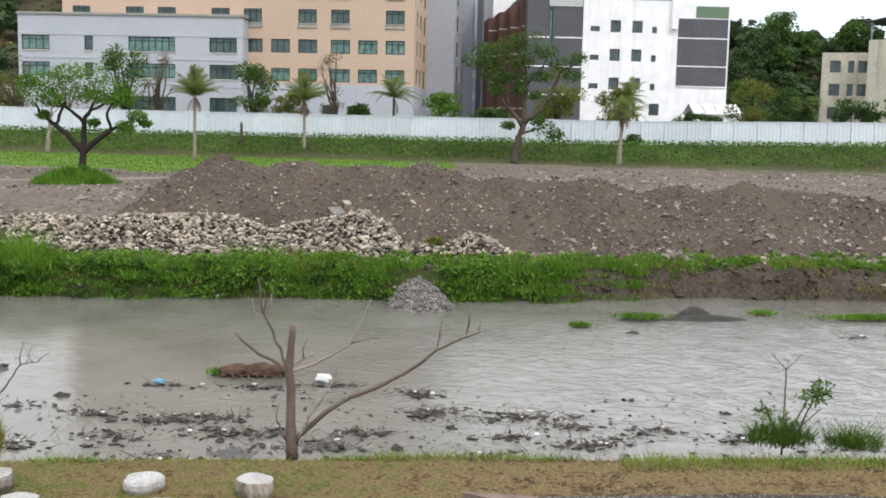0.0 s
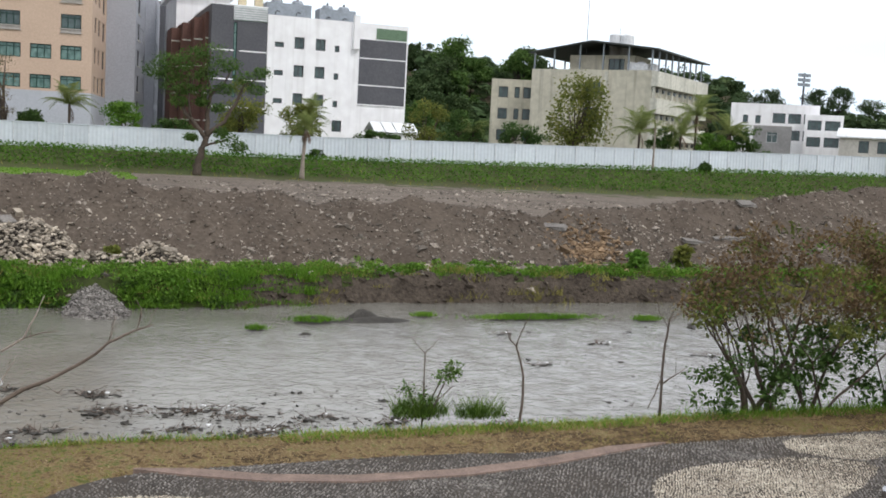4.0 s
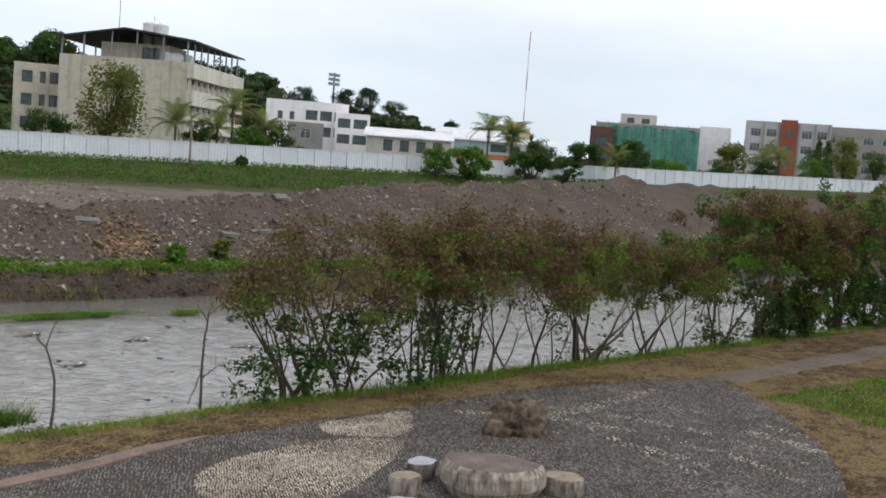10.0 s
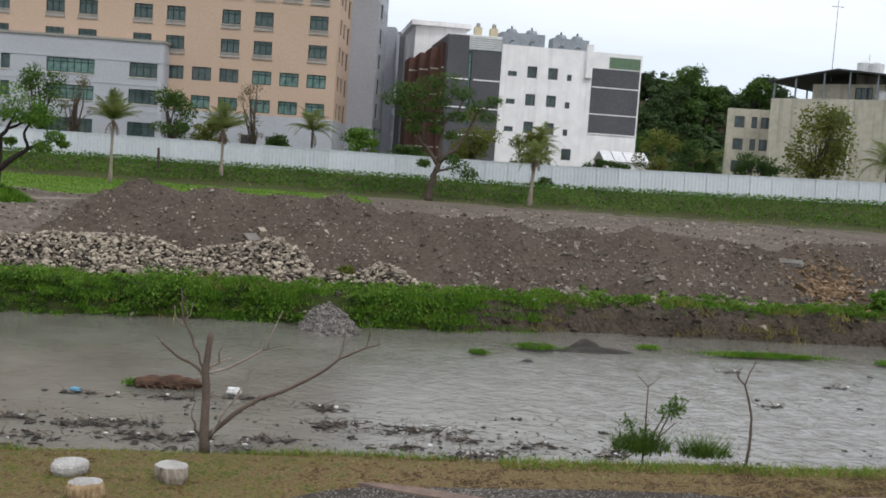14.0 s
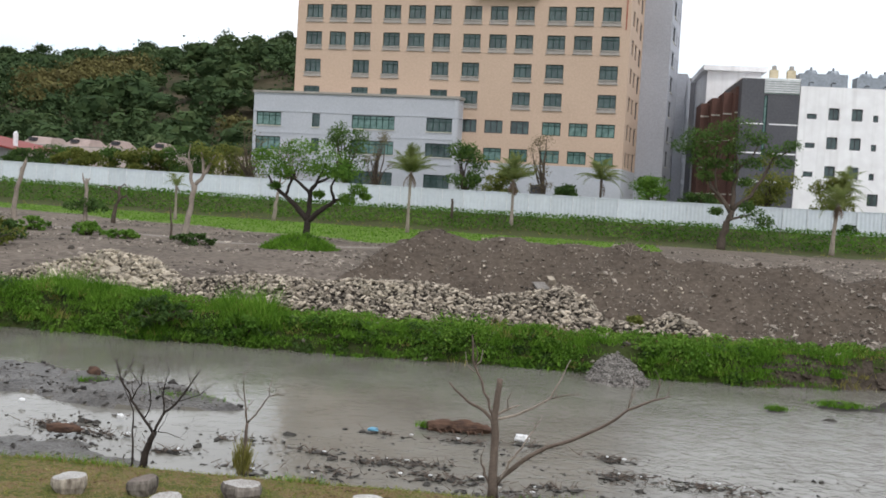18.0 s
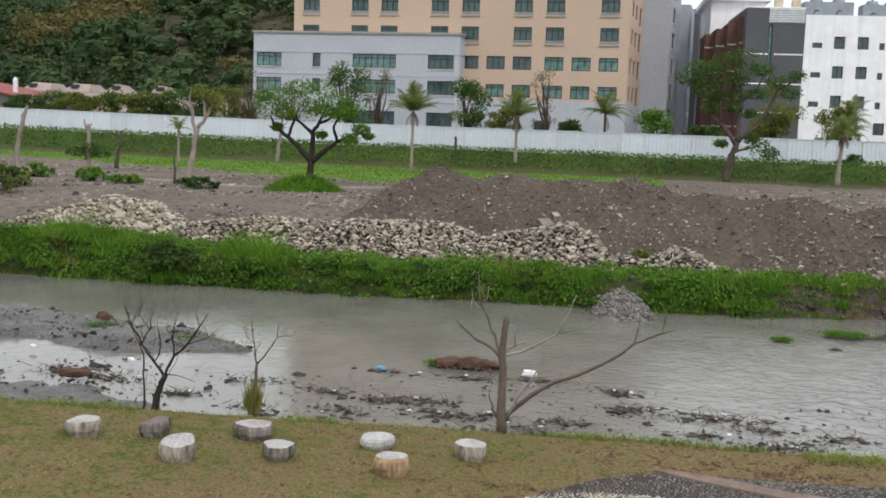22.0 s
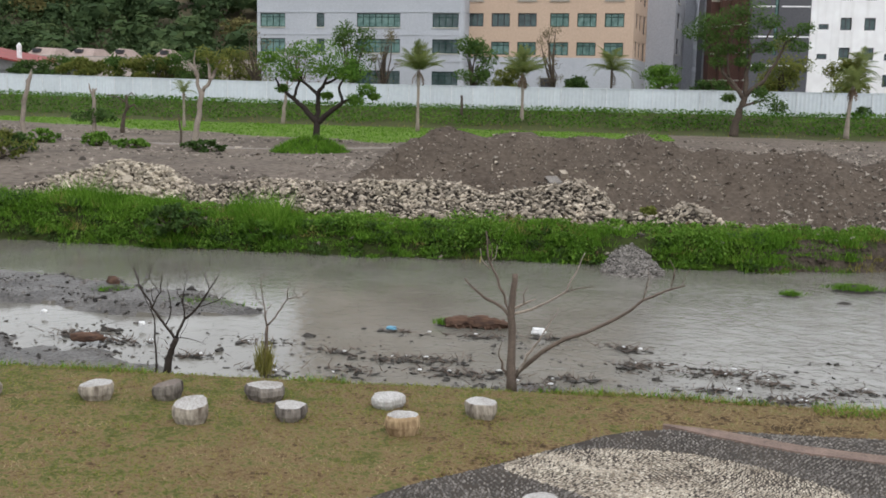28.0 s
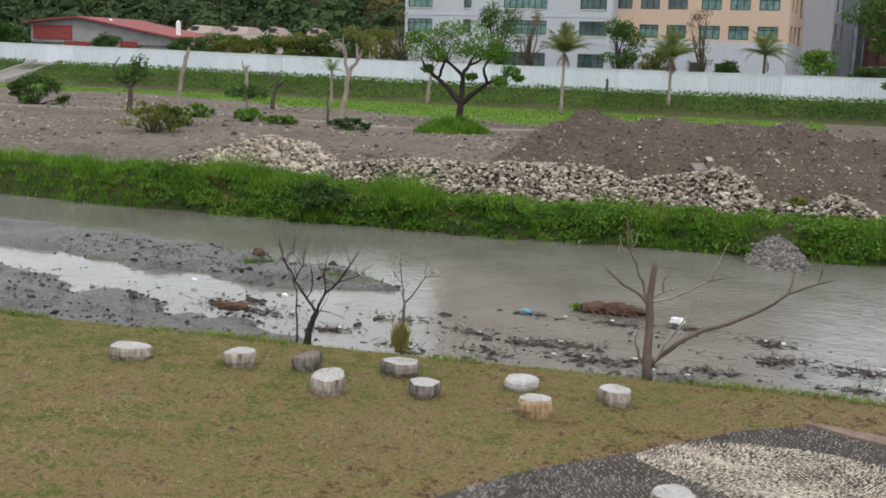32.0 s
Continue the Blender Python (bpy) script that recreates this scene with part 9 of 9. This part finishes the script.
# crumbled earth on the cut bank, stones in the silt
places = []
for _ in range(900):
    x = r4.uniform(5.2, 34)
    t = r4.random()
    y = far_edge(x) - 0.1 + 0.75 * t
    places.append((x, y, ground_z(x, y) - 0.03, min(0.16, 0.05 * math.exp(r4.gauss(0, 0.55)))))
joined_stones("bank_clods", "dark crumbled earth of the cut bank", places, M_CUT, 13, category="earth")
places = []
while len(places) < 2600:
    x, y = r4.uniform(-18, 6), r4.uniform(15.4, 26.5)
    z = ground_z(x, y)
    if z < WATER - 0.02 or n2(x, y, 0.8, 19) < r4.uniform(-0.6, 0.4):
        continue
    places.append((x, y, z, min(0.13, 0.028 * math.exp(r4.gauss(0, 0.55)))))
for _ in range(1900):
    x, y = r4.uniform(-14, 9), 15.6 + 6.5 * r4.random() ** 1.3
    if n2(x, y, 0.7, 23) < r4.uniform(-0.5, 0.45):
        continue
    places.append((x, y, max(WATER, ground_z(x, y)), min(0.07, 0.022 * math.exp(r4.gauss(0, 0.5)))))
joined_stones("silt_pebbles", "pebbles and clods lying on the silt banks", places, M_SILTSTONE, 14)
# the leafy levee face, the green verge at its foot
p = scatter(210000, -110, 120, 76, 112, lambda x, y: fence_y(x) - 8.4 + 1.6 * n2(x, y, 0.25, 78) < y < fence_y(x) - 0.2 and n2(x, y, 0.22, 77) > -0.7 and abs(x + 77.5) > 2.2, -0.05)
p[:, 2] += RNG.uniform(0, 0.35, len(p))
tagged(raw_mesh("levee_vines", leaf_verts(p, 0.2, 0.7, 0.8), 4, M_VINE), "creeping green vines over the levee face", "vines", kind="stuff")
p = scatter(16000, -110, 110, 70, 112, lambda x, y: fence_y(x) - 11.5 < y < fence_y(x) - 6 and n2(x, y, 0.3, 79) > -0.2)
grass("levee_dry_grass", "dry grass at the levee foot", p, 0.22, 0.09, M_BLADEOLIVE, 0.6)
p = scatter(46000, -70, 8, 62, 96, lambda x, y: zone(x, y, 0) == 7)
grass("verge_grass", "bright green mown verge", p, 0.12, 0.09, M_BLADE, 0.7)

# low bushes on the dug flat and the bank
for i, (x, y, w, h, ml, lab) in enumerate(((-27.3, 46.3, 3.4, 1.5, M_LEAFOLIVE, "low spreading olive bush on the dug flat"), (-28.4, 50.0, 2.6, 1.0, M_LEAFDARK, "low dark bush on the dug flat"), (-27.4, 57.0, 1.8, 0.8, M_LEAF, "small green bush on the dug flat"), (-25.0, 56.0, 2.2, 0.5, M_LEAF, "low green weeds on the dug flat"),
                                          (-20.4, 54.6, 2.6, 0.6, M_LEAFDARK, "weeds round the pollarded tree"), (-31.5, 58.5, 2.0, 0.8, M_LEAF, "small green bush beside the bare trunk"), (-13.2, 32.7, 2.4, 0.8, M_LEAFDARK, "dark leafy bush on the water's edge"), (-46, 63, 5, 2.0, M_LEAFDARK, "dark green bush on the flat"),
                                          (-10.4, 32.8, 1.6, 0.6, M_LEAF, "green leafy bush on the bank"), (20.5, 34.6, 1.2, 0.8, M_LEAF, "leafy weed on the far bank"), (23.0, 35.5, 1.0, 0.9, M_LEAFOLIVE, "yellowish weed on the earth slope"), (1.9, 35.6, 0.6, 0.6, M_LEAFOLIVE, "yellowish weed between the rubble heaps"),
                                          (23.5, 99.2, 1.8, 1.0, M_LEAFDARK, "dark round bush on the levee"), (62.5, 93.5, 1.8, 1.0, M_LEAFDARK, "dark round bush on the levee"))):
    clump_tree(x, y, ground_z(x, y) - 0.08, ground_z(x, y) + h, w, lab, ml, int(500 + 160 * w), 0.16 if y < 60 else 0.25, 700 + i, name="bush")
mound = empty("grass_mound", pose(-15.2, 57.0, 0))
tagged(mound, "small grassy mound at the foot of the spreading tree", "mound")
b = Build()
vs, fs, n = [(0, 0, 1.02)], [], 22
for i in range(1, 7):
    for k in range(n):
        a, t = k * math.tau / n, i / 6
        vs.append((math.cos(a) * 2.1 * t * (1 + 0.12 * math.sin(3 * a)), math.sin(a) * 2.4 * t, 0.3 + (0.7 + 0.12 * math.sin(2 * a + 1) + 0.1 * math.sin(5 * a)) * (1 - t ** 1.7) - 0.25 * (t == 1)))
fs += [(0, 1 + k, 1 + (k + 1) % n) for k in range(n)]
for i in range(5):
    for k in range(n):
        fs.append((1 + i * n + k, 1 + (i + 1) * n + k, 1 + (i + 1) * n + (k + 1) % n, 1 + i * n + (k + 1) % n))
b.add(vs, fs)
part("soil", b, M_BANKGRASS, mound, smooth=True)
a, t = RNG.uniform(0, math.tau, 4200), RNG.random(4200) ** 0.6
p = np.stack([np.cos(a) * 2.1 * t, np.sin(a) * 2.4 * t, 0.26 + (0.7 + 0.12 * np.sin(2 * a + 1) + 0.1 * np.sin(5 * a)) * (1 - t ** 1.7)], 1)
raw_mesh("grass", blade_verts(p, 0.26, 0.06, 0.8), 3, M_BLADE, mound)

# a pale track over the dug flat, and the levee steps
b = Build()
TR = ((-62, 60), (-45.2, 61.0), (-38, 62.5), (-31.7, 62.7), (-25, 60.5), (-19, 57.6), (-14, 60.5), (-6, 66), (4, 74))
tr = []
for (ax, ay), (bx, by) in zip(TR, TR[1:]):
    for k in range(6):
        tr.append((ax + (bx - ax) * k / 6, ay + (by - ay) * k / 6))
for i, (x, y) in enumerate(tr):
    for k, up in enumerate((-0.12, 0.03, 0.05, 0.03, -0.12)):
        yy = y + (k - 2) * (0.45 + 0.15 * n2(x, k, 0.6, 3))
        b.v.append((x, yy, ground_z(x, yy) + up))
    if i:
        for k in range(4):
            o = (i - 1) * 5 + k
            b.f.append((o, o + 5, o + 6, o + 1))
            b.mi.append(0)
tagged(b.obj("track", mat("pale_dust_track", (0.25, 0.22, 0.19), 0.95, None, 0.4, 6, 0.3)), "pale dusty track over the dug flat", "track", kind="structure")
st = empty("levee_steps", pose(-77.5, 0, 0))
tagged(st, "concrete steps running up the levee face", "steps")
for k in range(13):
    y = fence_y(-77.5) - 10 + 0.72 * k
    zz = 0.4 + (lerp_table(FENCE_TOP, -77.5) - FENCE_H - 0.4) * (k + 1) / 13
    b = Build()
    b.box(-1.5, y, zz - 0.5, 1.5, y + 0.74, zz + 0.12)
    part("step", b, M_CONCRETE, st)
for s in (-1.75, 1.5):
    b = Build()
    y0, y1 = fence_y(-77.5) - 10.4, fence_y(-77.5) - 0.4
    z1 = lerp_table(FENCE_TOP, -77.5) - FENCE_H
    b.add([(s, y0, 0.2), (s + 0.25, y0, 0.2), (s + 0.25, y1, z1), (s, y1, z1), (s, y0, 0.75), (s + 0.25, y0, 0.75), (s + 0.25, y1, z1 + 0.4), (s, y1, z1 + 0.4)],
          [(0, 1, 5, 4), (1, 2, 6, 5), (4, 5, 6, 7), (3, 0, 4, 7), (2, 3, 7, 6)])
    part("kerb", b, M_CONCRETE, st)
# single stones of the heap, each a piece of its own
for i, (x, y, z, r) in enumerate(single):
    ob = new("stone", STONE_MESH[i % len(STONE_MESH)])
    ob.parent = rubble
    ob.matrix_basis = pose(x, y, z, rnd.uniform(-35, 35), rnd.uniform(-35, 35), rnd.uniform(0, 360)) @ Matrix.Scale(r, 4)
